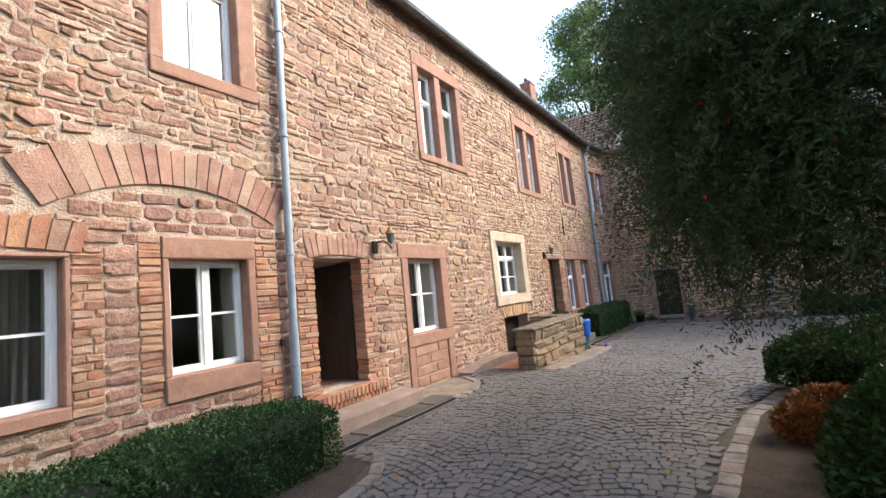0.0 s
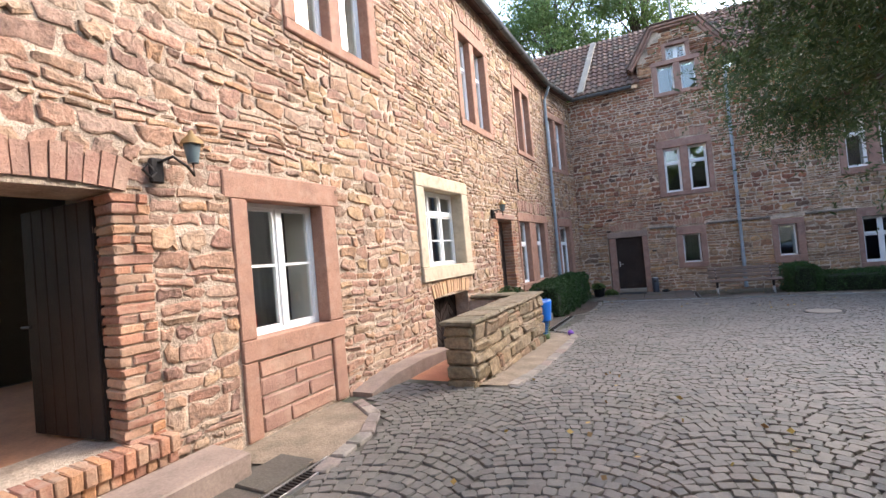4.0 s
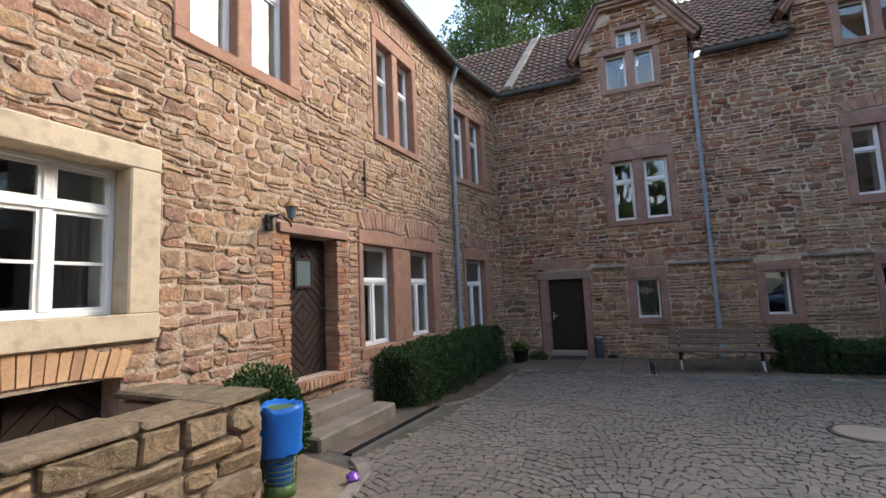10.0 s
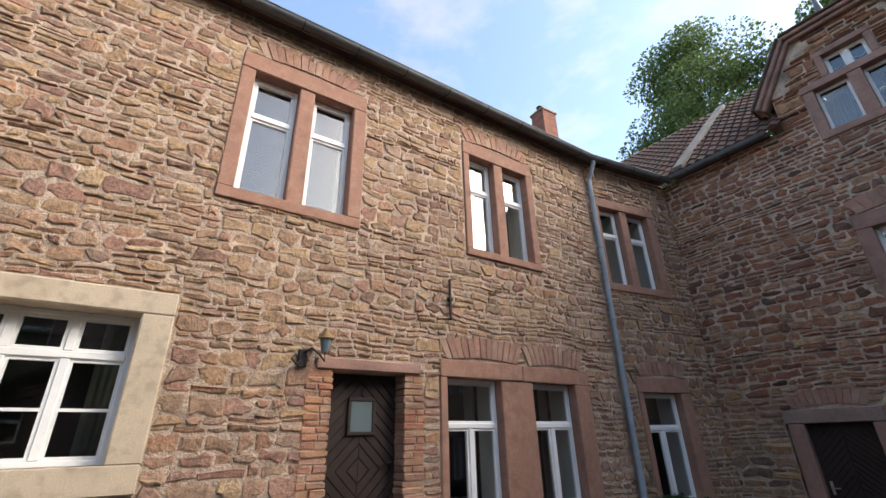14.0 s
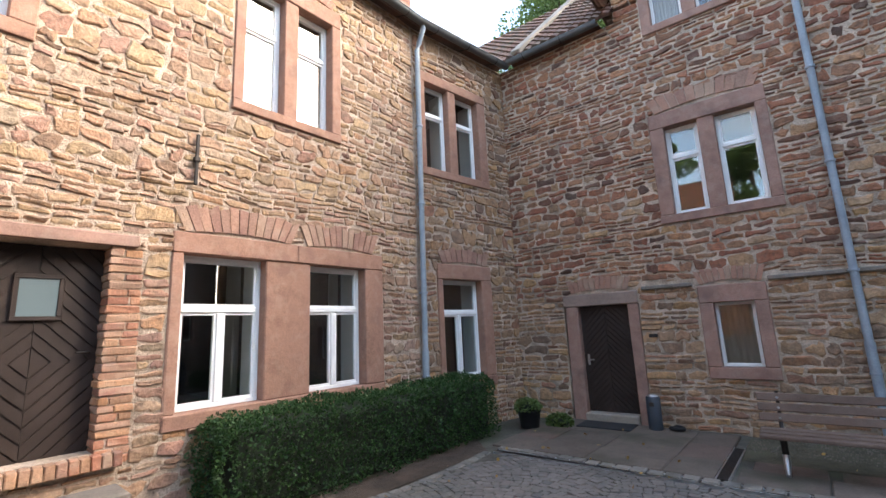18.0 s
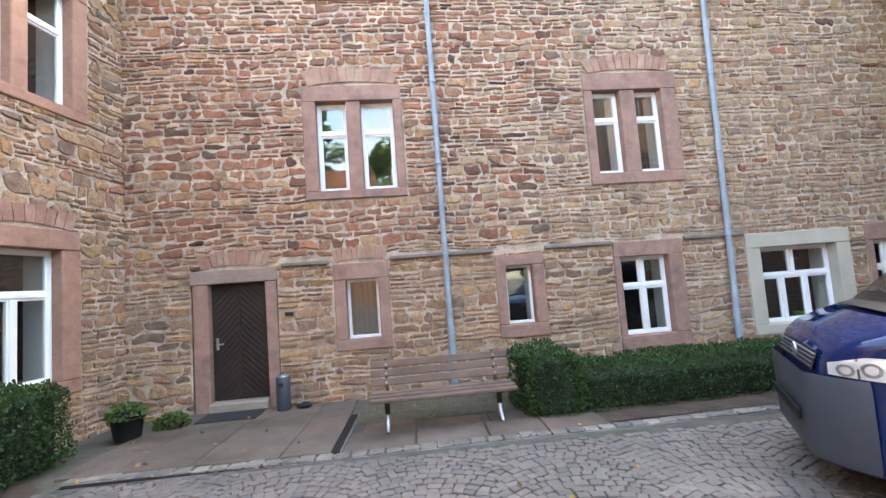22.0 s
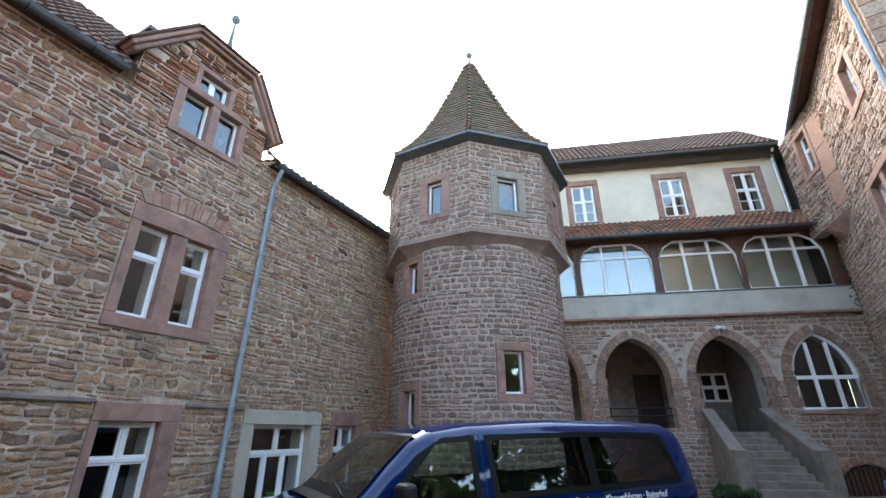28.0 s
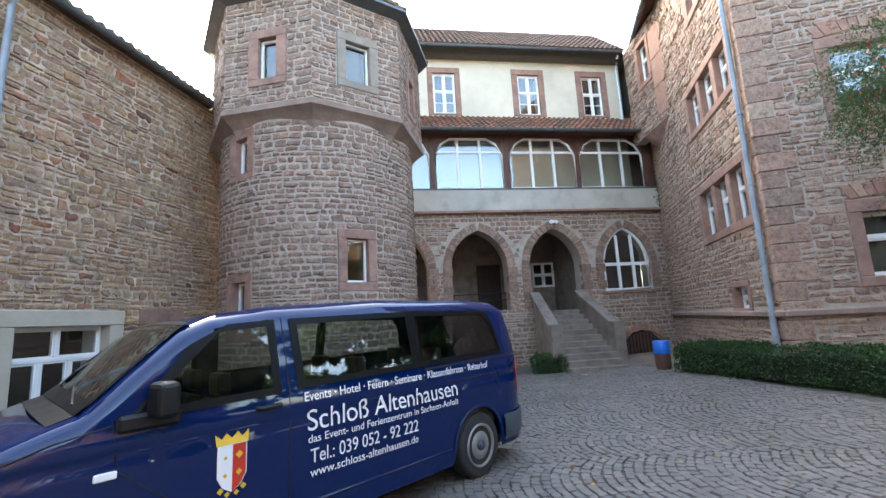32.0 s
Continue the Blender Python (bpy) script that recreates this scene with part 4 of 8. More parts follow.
part("jamb", rough_box(-1.88, -1.69, -0.03, 0.4, -0.40, 1.715, 0.014), M["mauve"], d3)
part("threshold", rough_box(-2.80, -1.88, -0.12, 0.4, -0.42, -0.22, 0.014), M["concrete"], d3)
board_door(d3, -2.80, -1.88, -0.215, 1.72, 0.14, "v", 0.075)
part("door_handle", tube([(-2.72, 0.11, 0.72), (-2.72, 0.05, 0.72), (-2.60, 0.05, 0.72)], 0.012, 8), M["steel"], d3)
part("handle_plate", boxed(-2.74, -2.70, 0.105, 0.118, 0.62, 0.82), M["steel"], d3)
part("knocker", prism(bmesh.new(), [(-2.42, 0.92), (-2.26, 0.92), (-2.34, 1.0)], 0.08, 0.118), M["iron"], d3)
d5 = empty("cellar_door", LF, "dark chevron-boarded double cellar door under a brick arch", "door", kind="structure")
board_door(d5, 9.68, 10.36, -0.9, 0.88, 0.3, "v", 0.13)
board_door(d5, 10.37, 11.04, -0.9, 0.88, 0.3, "v", 0.13)
# cut-stone apron under the window by the first door
ap = empty("window_apron", LF, "red sandstone apron and side posts under a window", "apron", kind="structure")
part("post", rough_box(5.98, 6.14, -0.035, 0.2, 0.02, 0.758, 0.012), M["sandstone"], ap)
part("post", rough_box(7.18, 7.38, -0.035, 0.2, 0.02, 0.758, 0.012), M["sandstone"], ap)
z = 0.04
for k in range(4):
    cut = [6.15, 6.15 + (0.35, 0.62, 0.45, 0.7)[k], 7.17]
    for a, b in zip(cut, cut[1:]):
        part("block", rough_box(a + 0.008, b - 0.008, -0.022, 0.1, z + 0.008, z + 0.17, 0.014), M["archstone_object"], ap)
    z += 0.178
# curtains behind some windows
def curtain(fm, u0, u1, z0, z1, y):
    c = empty("curtain", fm @ pose((u0 + u1) / 2, y, z0), "white net curtain hanging in soft folds behind a window", "curtain", "curtains")
    n = 24
    bm = bmesh.new()
    top = [bm.verts.new((u0 + (u1 - u0) * k / n - (u0 + u1) / 2, 0.03 * math.sin(k * 1.6), z1 - z0)) for k in range(n + 1)]
    bot = [bm.verts.new((u0 + (u1 - u0) * k / n - (u0 + u1) / 2, 0.045 * math.sin(k * 1.6 + 0.4), 0)) for k in range(n + 1)]
    for k in range(n):
        bm.faces.new((bot[k], bot[k + 1], top[k + 1], top[k])).smooth = True
    bmesh.ops.solidify(bm, geom=bm.faces[:], thickness=0.004)
    part("cloth", bm, M["curtain"], c)
    part("rod", tube([(u0 - (u0 + u1) / 2, 0, z1 - z0), (u1 - (u0 + u1) / 2, 0, z1 - z0)], 0.01, 6), M["white"], c)


for u0, u1, z0, z1 in ((0.95, 1.40, 0.9, 2.35), (6.75, 7.2, 0.9, 2.4), (9.45, 9.85, 1.4, 2.85), (10.75, 11.15, 1.4, 2.85)):
    curtain(LF, u0, u1, z0, z1, 0.72)
for u0, u1 in ((14.68, 14.86), (15.42, 15.60), (16.28, 16.44), (17.02, 17.18)):
    curtain(LF, u0, u1, 0.70, 2.36, 0.66)
# this one stands in for a pale blind behind the small window
curtain(FF, -0.54, 0.01, 0.64, 1.64, 0.62)
curtain(BF, 0.58, 0.86, 0.54, 2.3, 0.66)
for u0, u1, z0, z1 in ((-0.85, -0.45, 6.8, 7.9), (0.05, 0.42, 6.8, 7.9), (5.1, 5.6, 6.85, 7.9), (4.2, 4.5, 6.85, 7.9)):
    curtain(FF, u0, u1, z0, z1, 0.75)

tb = empty("table", LF @ pose(6.55, 1.15, 0.38), "small table under a red cloth inside a window", "table")
for x, y in ((-0.42, -0.3), (0.42, -0.3), (-0.42, 0.3), (0.42, 0.3)):
    part("leg", boxed(x - 0.025, x + 0.025, y - 0.025, y + 0.025, 0.0, 0.72, bevel=0.005), M["dark_wood"], tb)
part("tabletop", boxed(-0.5, 0.5, -0.38, 0.38, 0.70, 0.74, bevel=0.01), M["dark_wood"], tb)
tc = empty("tablecloth", LF @ pose(6.55, 1.15, 0.38), "plain red tablecloth hanging over a table", "tablecloth")
bm = boxed(-0.53, 0.53, -0.41, 0.41, 0.45, 0.75, bevel=0.012)
bmesh.ops.delete(bm, geom=[f for f in bm.faces if f.normal.z < -0.5], context="FACES")
part("cloth", bm, M["red_cloth"], tc)

# ---- stonework of the three house walls ----
ARCHES_L = [(0.0, 1.5, 2.31, 0.30), (1.22, 3.48, 2.72, 0.42), (4.0, 5.1, 2.30, 0.26), (14.66, 15.95, 2.62, 0.30), (16.2, 17.35, 2.62, 0.30), (11.7, 13.0, 6.58, 0.26), (15.2, 16.6, 6.55, 0.26), (9.68, 11.05, 0.90, 0.24)]
rng = random.Random(5)
blocks = [(a, b, z, z + h * 0.9) for a, b, z, h in ARCHES_L if a != 1.22] + [(3.78, 4.06, 0.3, 2.3), (5.02, 5.26, 0.3, 2.3), (5.98, 7.40, 0.0, 0.79), (12.78, 13.03, 0.3, 2.38), (14.02, 14.28, 0.3, 2.38), (12.84, 14.23, 2.38, 2.51)]
st = rubble(-7.0, 18.40, -0.5, EAVE - 0.02, left_holes + blocks, rng, (0.10, 0.21), (0.11, 0.33), split=(0.46, 0.48, 0.06), joint=0.018, jig=0.006)


def on_arch(u, z, a, b, z0, h, rise):
    c = (u - (a + b) / 2) / (b - a)
    return abs(c) < 0.56 and z0 + rise * (1 - 4 * c * c) - 0.05 < z < z0 + rise * (1 - 4 * c * c) + h


st = [s for s in st if not any(on_arch(s[0] + i * s[2] / 2, s[1] + j * s[3] / 2, 1.22, 3.48, 2.72, 0.42, 0.34) for i in (-1, 0, 1) for j in (-1, 0, 1))]


def under_arch(u, z):
    """The filled arch round the window by the first door, of squared red blocks."""
    c = (u - 2.35) / 2.26
    return 1.40 < u < 3.74 and -0.4 < z < 2.72 + 0.34 * max(0.0, 1 - 4 * c * c) - 0.03


st = [s for s in st if not under_arch(s[0], s[1])]
BRICKED = [(1.43, 1.66, 0.86, 2.31), (1.95, 2.15, 0.80, 2.50), (3.21, 3.50, 0.40, 2.50)]
sq = rubble(1.40, 3.75, -0.4, 3.42, left_holes + BRICKED + [(0.0, 1.5, 2.31, 2.60)], rng, (0.125, 0.17), (0.17, 0.36), split=(1, 0, 0), joint=0.018, jig=0.004)
sq = [s for s in sq if under_arch(s[0], s[1] + s[3] * 0.15)]
masonry(wall_left, LF, sq, rng, "block", proud=(0.008, 0.022), wave=0.006, wild=0.08, name="block")
for a, b, c, d in BRICKED:
    brick_stack(wall_left, a, b, c, d, -0.016, 0.05, rng)
near = [s for s in st if not rng.random() < min(0.75, max(0.0, (s[0] - 6.0) / 7.0)) * (0.35 if s[1] < 2.0 else 1.0)]
kept = set(near)
masonry(wall_left, LF, near, rng, "warm", proud=(0.006, 0.024), apart=(5.2, 7.9, 0.3, 4.2), wave=0.06, wild=0.3)
masonry(wall_left, LF, [s for s in st if s not in kept], rng, "ochre", proud=(0.006, 0.024), apart=(9.0, 14.0, 0.3, 4.0), wave=0.06, wild=0.3)
st = rubble(0.04, 2.78, -0.6, EAVE - 0.02, bend_holes + [(0.55, 1.7, 2.6, 2.86)], rng, (0.15, 0.28), (0.14, 0.36), split=(0.4, 0.5, 0.1), joint=0.019)
masonry(wall_bend, BF, st, rng, "tan", proud=(0.007, 0.028), apart=(0, 3, -1, 9), wave=0.05, wild=0.32)
ARCHES_F = [(-2.9, -1.85, 1.97, 0.24), (-0.7, 0.15, 1.94, 0.22), (-1.0, 0.5, 5.10, 0.28), (4.15, 5.7, 5.19, 0.28)]
fb = [(a, b, z, z + h * 0.95) for a, b, z, h in ARCHES_F] + [(-1.62, 7.0, 1.93, 2.02)]
st = rubble(-4.3, 12.3, -0.6, 1.95, far_holes + fb, rng, (0.11, 0.22), (0.15, 0.42), split=(0.45, 0.50, 0.05), joint=0.021, jig=0.006)
sandy = {q for q in st if rng.random() < min(0.9, max(0.0, (q[0] - 1.0) / 4.0))}
masonry(wall_far, FF, [q for q in st if q not in sandy], rng, "tan", proud=(0.007, 0.028), apart=(-1.6, 4.2, -0.2, 1.95), wave=0.05, wild=0.3)
masonry(wall_far, FF, sorted(sandy), rng, "ochre", proud=(0.007, 0.028), wave=0.05, wild=0.3, name="footing")
st = rubble(-4.3, 12.3, 1.95, EAVE - 0.02, far_holes + fb, rng, (0.10, 0.19), (0.14, 0.36), split=(0.6, 0.39, 0.01), joint=0.022, jig=0.006)
ruddy = [q for q in st if rng.random() > min(0.94, max(0.12, (q[0] - 0.5) / 5.0)) - 0.1 * (q[1] - 4) * (q[0] < 5)]
kept = set(ruddy)
rest = [q for q in st if q not in kept]
sandy = {q for q in rest if rng.random() < min(0.92, max(0.0, (q[0] - 1.5) / 4.0))}
masonry(wall_far, FF, ruddy, rng, "red", proud=(0.006, 0.025), wave=0.05, wild=0.3)
masonry(wall_far, FF, [q for q in rest if q not in sandy], rng, "tan", proud=(0.006, 0.025), wave=0.05, wild=0.3, name="rubble")
masonry(wall_far, FF, sorted(sandy), rng, "ochre", proud=(0.006, 0.025), wave=0.05, wild=0.3, name="sandstone")
for k, (a, b, z, h) in enumerate(ARCHES_L):
    flat_arch(wall_left, a, b, z, h, 0.34 if k == 1 else 0.05, (12, 19, 12, 13, 12, 13, 12, 17)[k], rng, key="brick" if k == 0 else "pale_brick" if k == 7 else "archstone", lean=0.3 if k in (0, 7, 2) else 0.6)
flat_arch(wall_bend, 0.55, 1.7, 2.6, 0.26, 0.06, 9, rng)
for a, b, z, h in ARCHES_F:
    flat_arch(wall_far, a, b, z, h, 0.06, 11, rng)
# the worn string course along the end house
sc = bmesh.new()
for a, b in ((-1.6, -0.8), (0.22, 2.06), (3.0, 4.26), (5.66, 6.86)):
    box(sc, a, b, -0.07, 0.0, 1.93, 2.0, 0.015)
part("string_course", sc, M["old_stone"], wall_far)

# ---- gutters, downpipes, roofs ----
def gutter(fm, u0, u1, z, out=0.28, label="dark half-round metal roof gutter"):
    g = empty("gutter", fm, label, "gutter")
    bm = bmesh.new()
    n, r = 8, 0.085
    rings = []
    for u in (u0, u1):
        rings.append([bm.verts.new((u, -out + r * math.cos(math.pi + math.pi * k / n), z + r * math.sin(math.pi + math.pi * k / n))) for k in range(n + 1)])
    for k in range(n):
        bm.faces.new((rings[0][k], rings[0][k + 1], rings[1][k + 1], rings[1][k])).smooth = True
    part("channel", bm, M["gutter"], g)
    part("bead", tube([(u0, -out - r, z), (u1, -out - r, z)], 0.012, 6), M["gutter"], g)
    u = u0 + 0.4
    while u < u1:
        part("bracket", tube([(u, -out - r, z + 0.005), (u, -out - r * 0.7, z - r * 0.75), (u, -out, z - r * 1.04), (u, -out + r * 0.7, z - r * 0.75), (u, 0.02, z + 0.03)], 0.009, 5), M["iron"], g)
        u += 0.85
    bm = bmesh.new()
    box(bm, u0, u1, -out + r - 0.02, 0.06, z + 0.02, z + 0.055)
    part("soffit", bm, M["dark_wood"], g)
    return g


def downpipe(fm, u, z1, z0, lean=0.0, out=0.10, r=0.05, mat="zinc", top_out=0.28, label="weathered zinc downpipe clamped to the stone wall"):
    d = empty("downpipe", fm @ pose(u, 0, z0), label, "downpipe")
    top = z1 - z0
    part("pipe", tube([(lean * top, -top_out, top), (lean * top, -top_out, top - 0.10), (lean * (top - .3), -out - 0.05, top - 0.38), (lean * (top - .4), -out, top - 0.5), (lean * 1.3, -out, 1.3)], r, 14), M[mat], d)
    part("standpipe", tube([(lean * 1.3, -out, 1.32), (0, -out, 0)], r * 1.18, 14), M[mat], d)
    for z in [0.9, 2.3, 3.9, 5.4]:
        if z < top - 0.5:
            part("pipe_clamp", lathe([(r * 1.25, -0.02), (r * 1.32, -0.014), (r * 1.32, 0.014), (r * 1.25, 0.02)], 14, m=pose(lean * z, -out, z)), M["zinc"], d)
            part("clamp_bolt", boxed(lean * z - 0.012, lean * z + 0.012, -out + r, 0.0, z - 0.012, z + 0.012), M["zinc"], d)
    return d


gutter(LF, -7.0, 18.45, EAVE)
gutter(BF, 0.05, 2.55, EAVE)
for a, b in ((-3.75, -1.75), (1.42, 3.2), (6.45, 11.2)):
    gutter(FF, a, b, EAVE)
downpipe(LF, 3.62, EAVE, 0.02, lean=0.012)
downpipe(LF, 18.40, EAVE - 0.02, -0.25, lean=0.012)
downpipe(FF, 1.20, EAVE, -0.33)
downpipe(FF, 6.46, EAVE, -0.33, lean=0.02)


def tiled_roof(name, fm, outline, slope, y0, z0, mat, label, pw=0.21, pl=0.33, apart=False):
    """A slope of pantiles rising into the house from the eaves; outline(u, s) tells where it goes."""
    r = empty(name, fm, label, "roof", kind="structure")
    verts, faces = [], []
    c, s = math.cos(slope), math.sin(slope)
    u_lo, u_hi, s_hi = outline["u0"], outline["u1"], outline["len"]
    rr = random.Random(12)
    row = 0
    d = 0.0
    while d < s_hi:
        u = u_lo
        while u < u_hi:
            if outline["in"](u + pw / 2, d + pl / 2):
                prof = [(0, 0.02), (0.25, 0.055), (0.5, 0.035), (0.78, 0.0), (1.02, 0.022)]
                lift, n = rr.uniform(0, 0.012), len(verts)
                for dd, up in ((-0.02, 0.035 + lift), (pl + 0.03, 0.0)):
                    for a, h in prof:
                        verts.append((u + a * pw, y0 + (d + dd) * c - (h + up) * s, z0 + (d + dd) * s + (h + up) * c))
                for a, h in prof:
                    verts.append((u + a * pw, y0 + (d - 0.02) * c, z0 + (d - 0.02) * s))
                k = len(prof)
                for i in range(k - 1):
                    faces.append((n + i, n + i + 1, n + k + i + 1, n + k + i))
                    faces.append((n + 2 * k + i, n + 2 * k + i + 1, n + i + 1, n + i))
            u += pw
        d += pl
        row += 1
    ob = raw("tiles", verts, faces, mat, r)
    tagged(ob, kind="stuff")
    # boarding under the tiles
    bm = bmesh.new()
    for a, b, lo in outline.get("boards", ((u_lo, u_hi, 0.0),)):
        bm.faces.new([bm.verts.new((u, y0 + q * c, z0 + q * s - 0.02)) for u, q in ((a, lo), (b, lo), (b, s_hi), (a, s_hi))])
    part("boarding", bm, M["dark_wood"], r)
    return r


tiled_roof("roof_west", LF, dict(u0=-7.0, u1=18.6, len=6.5, **{"in": lambda u, d: True}), radians(30), -0.17, EAVE + 0.0, M["tile"], "pantiled roof of the long house")
tiled_roof("roof_north", FF, dict(u0=-6.5, u1=6.4, len=4.4, boards=((-6.5, -1.5, 0), (-1.5, 1.18, 0.7), (1.18, 3.42, 0), (3.42, 6.22, 0.7), (6.22, 6.4, 0)), **{"in": lambda u, d: u + 4.0 > -d * 0.9 and not (-1.5 < u < 1.18 and d < 0.6 or 3.42 < u < 6.22 and d < 0.6)}), radians(45), -0.25, EAVE + 0.06, M["tile"], "steep dark red pantiled roof of the end house")
tiled_roof("roof_north_east", FF, dict(u0=6.4, u1=12.0, len=5.0, **{"in": lambda u, d: True}), radians(17), -0.25, EAVE + 0.06, M["tile"], "low tiled roof beside the tower")
# stone verge standing up through the roof by the corner
vg = empty("parapet_verge", FF, "pale stone verge strip rising through the tiled roof", "verge", kind="structure")
bm = bmesh.new()
box(bm, -0.12, 0.12, 0, 4.4, -0.05, 0.16, 0.02, Matrix.Translation((-3.55, -0.2, EAVE + 0.08)) @ Matrix.Rotation(radians(45), 4, "X") @ Matrix.Rotation(radians(-6), 4, "Z"))
part("verge_stone", bm, M["concrete"], vg)
ch = empty("chimney", pose(-7.41, 20.98, 10.7, 0, 0, 88), "red brick chimney stack with two small pots", "chimney")
rr = random.Random(4)
M["chimney_brick"] = surf("sooty_red_brick", [(0.20, 0.085, 0.06), (0.26, 0.115, 0.075), (0.15, 0.07, 0.052)], "object", vary=0.3, bump=0.4)
bm = bmesh.new()
box(bm, -0.3, 0.3, -0.26, 0.26, -3.6, 1.15)
part("shaft", bm, M["drab"], ch)
for k in range(26):
    z = -0.8 + k * 0.075
    for a, b, c, d in ((-0.31, 0.0, -0.275, -0.25), (0.0, 0.31, -0.275, -0.25), (-0.315, -0.295, -0.26, 0.26), (0.295, 0.315, -0.26, 0.26)):
        part("brick", boxed(a + 0.004, b - 0.004, c, d, z + 0.004, z + 0.07), M["chimney_brick"], ch)
part("cap", rough_box(-0.35, 0.35, -0.31, 0.31, 1.15, 1.24), M["mauve"], ch)
for x in (-0.14, 0.14):
    part("pot", lathe([(0.1, 1.24), (0.09, 1.45), (0.11, 1.48)], 12, m=pose(x, 0, 0)), M["iron"], ch)

# ---- ground ----
def sheet(name, xs, ys, zf, mat, label, cat):
    verts = [(x, y, zf(x, y)) for y in ys for x in xs]
    nx = len(xs)
    faces = [(j * nx + i, j * nx + i + 1, (j + 1) * nx + i + 1, (j + 1) * nx + i) for j in range(len(ys) - 1) for i in range(nx - 1)]
    return tagged(raw(name, verts, faces, mat), label, cat, kind="structure")


xs = [-900, -200, -60, -25] + [-12 + 0.5 * k for k in range(73)] + [40, 80, 250, 900]
ys = [-900, -200, -60, -25] + [-12 + 0.5 * k for k in range(81)] + [40, 80, 250, 900]
ground = sheet("ground", xs, ys, lambda x, y: ground_z(y) - 0.008 - (1.6 if (x < -5.6 or (y > 21.8 and x < 11)) and y < 30 and x > -12 else 0), M["joint"], "sandy ground with earth and moss between the paving", "ground")


# edges of the paved yard
def kerb_left(y):
    """x of the paving's edge along the long house."""
    pts = [(-7, -3.1), (2.3, -3.0), (2.85, -2.98), (3.35, -3.3), (3.4, -3.86), (6.1, -3.82), (6.3, -3.80), (6.9, -4.0), (7.4, -4.6), (8.0, -4.6), (8.02, -3.05), (11.3, -2.95), (11.9, -3.0), (12.4, -3.4), (12.9, -3.45), (14.6, -3.3), (14.9, -3.3), (17.6, -3.15), (18.0, -3.0), (18.3, -3.0), (30, -3.0)]
    for (y0, a), (y1, b) in zip(pts, pts[1:]):
        if y0 <= y <= y1:
            return a + (b - a) * (y - y0) / (y1 - y0)
    return -3.0


def kerb_right(y):
    """x of the paving's edge along the shrub bed."""
    pts = [(-7, -0.6), (1.0, -0.55), (3.7, -0.25), (5.2, -0.12), (6.2, 0.05), (7.0, 0.45), (7.8, 1.3), (8.3, 2.6), (8.6, 4.5), (8.8, 30)]
    for (y0, a), (y1, b) in zip(pts, pts[1:]):
        if y0 <= y <= y1:
            return a + (b - a) * (y - y0) / (y1 - y0)
    return 99


DRAIN_Y = 18.35
rng = random.Random(21)


def cobble_mesh(w, l, h, rr):
    hw, hl = w / 2, l / 2
    c = rr.uniform(0.08, 0.18) * min(w, l)
    o = [(-hw + c, -hl), (hw - c, -hl), (hw, -hl + c), (hw, hl - c), (hw - c, hl), (-hw + c, hl), (-hw, hl - c), (-hw, -hl + c)]
    o = [(x + rr.uniform(-.008, .008), y + rr.uniform(-.008, .008)) for x, y in o]
    tx, ty = rr.uniform(-.05, .05), rr.uniform(-.05, .05)
    vs = [(x, y, -0.05) for x, y in o] + [(x * 0.99, y * 0.99, h * 0.45) for x, y in o] + [(x * 0.90, y * 0.90, h + x * tx + y * ty) for x, y in o]
    fs = [(r + k, r + (k + 1) % 8, r + 8 + (k + 1) % 8, r + 8 + k) for r in (0, 8) for k in range(8)] + [tuple(range(16, 24))]
    return vs, fs


paving = empty("paving", Matrix(), "grey cobblestone yard in uneven curving rows", "paving", kind="structure")
verts, faces, singles = [], [], []
row = 0
y = -3.0
S, FAN = 0.098, 1.25
while y < 24:
    x = -6 + rng.uniform(0, S)
    dy = S * rng.uniform(0.92, 1.08)
    while x < 24:
        l = S * rng.uniform(0.85, 1.35)
        px = x + l / 2
        s = (px / FAN) % 1.0
        py = y + 0.22 * (1 - (2 * s - 1) ** 2) + 0.10 * noise.noise((px * 0.7, y * 0.7, 1.0)) + rng.uniform(-.008, .008)
        x += l * math.cos(math.atan(0.22 * 4 / FAN * (1 - 2 * s)))
        ok = kerb_left(py) + 0.14 < px < 22 and -2.5 < py < DRAIN_Y - 0.02
        ok = ok and (px < kerb_right(py) - 0.14 or py > 8.8)
        if ok and px > 14 and (px - 17.9) * 0.94 + (py - 12.68) * 0.34 > -2.0:
            ok = False
        if ok and px > 9.5 and py < 8.8 + 0.25 * (px - 9):
            ok = False
        if not ok:
            continue
        far = px > 8
        a = math.atan(0.22 * 4 / FAN * (1 - 2 * s)) + rng.uniform(-.08, .08)
        dyc = dy * max(0.8, math.cos(a))
        if len(singles) < 300 and -2.4 < px < 0.2 and 5.0 < py < 6.2:
            singles.append((px, py, a, l, dyc))
            continue
        vs, fs = cobble_mesh(l - 0.006, dyc - 0.006, 0.011 + rng.uniform(-.005, .006), rng)
        ca, sa, n, gz = math.cos(a), math.sin(a), len(verts), ground_z(py)
        verts += [(px + vx * ca - vy * sa, py + vx * sa + vy * ca, gz + vz) for vx, vy, vz in vs]
        faces += [tuple(n + k for k in f) for f in fs]
    y += dy
tagged(raw("cobbles", verts, faces, M["cobble_island"], paving), kind="stuff")
kinds = []
for k in range(10):
    vs, fs = cobble_mesh(S, S, 0.012, rng)
    me = bpy.data.meshes.new("cobble")
    me.from_pydata(vs, [], fs)
    me.materials.append(M["cobble_object"])
    kinds.append(me)
COBBLES = (paving, singles, kinds, S)

# ---- the round stair tower ----
TX, TY, TR = 12.3, 18.9, 2.42
TH0 = radians(90)
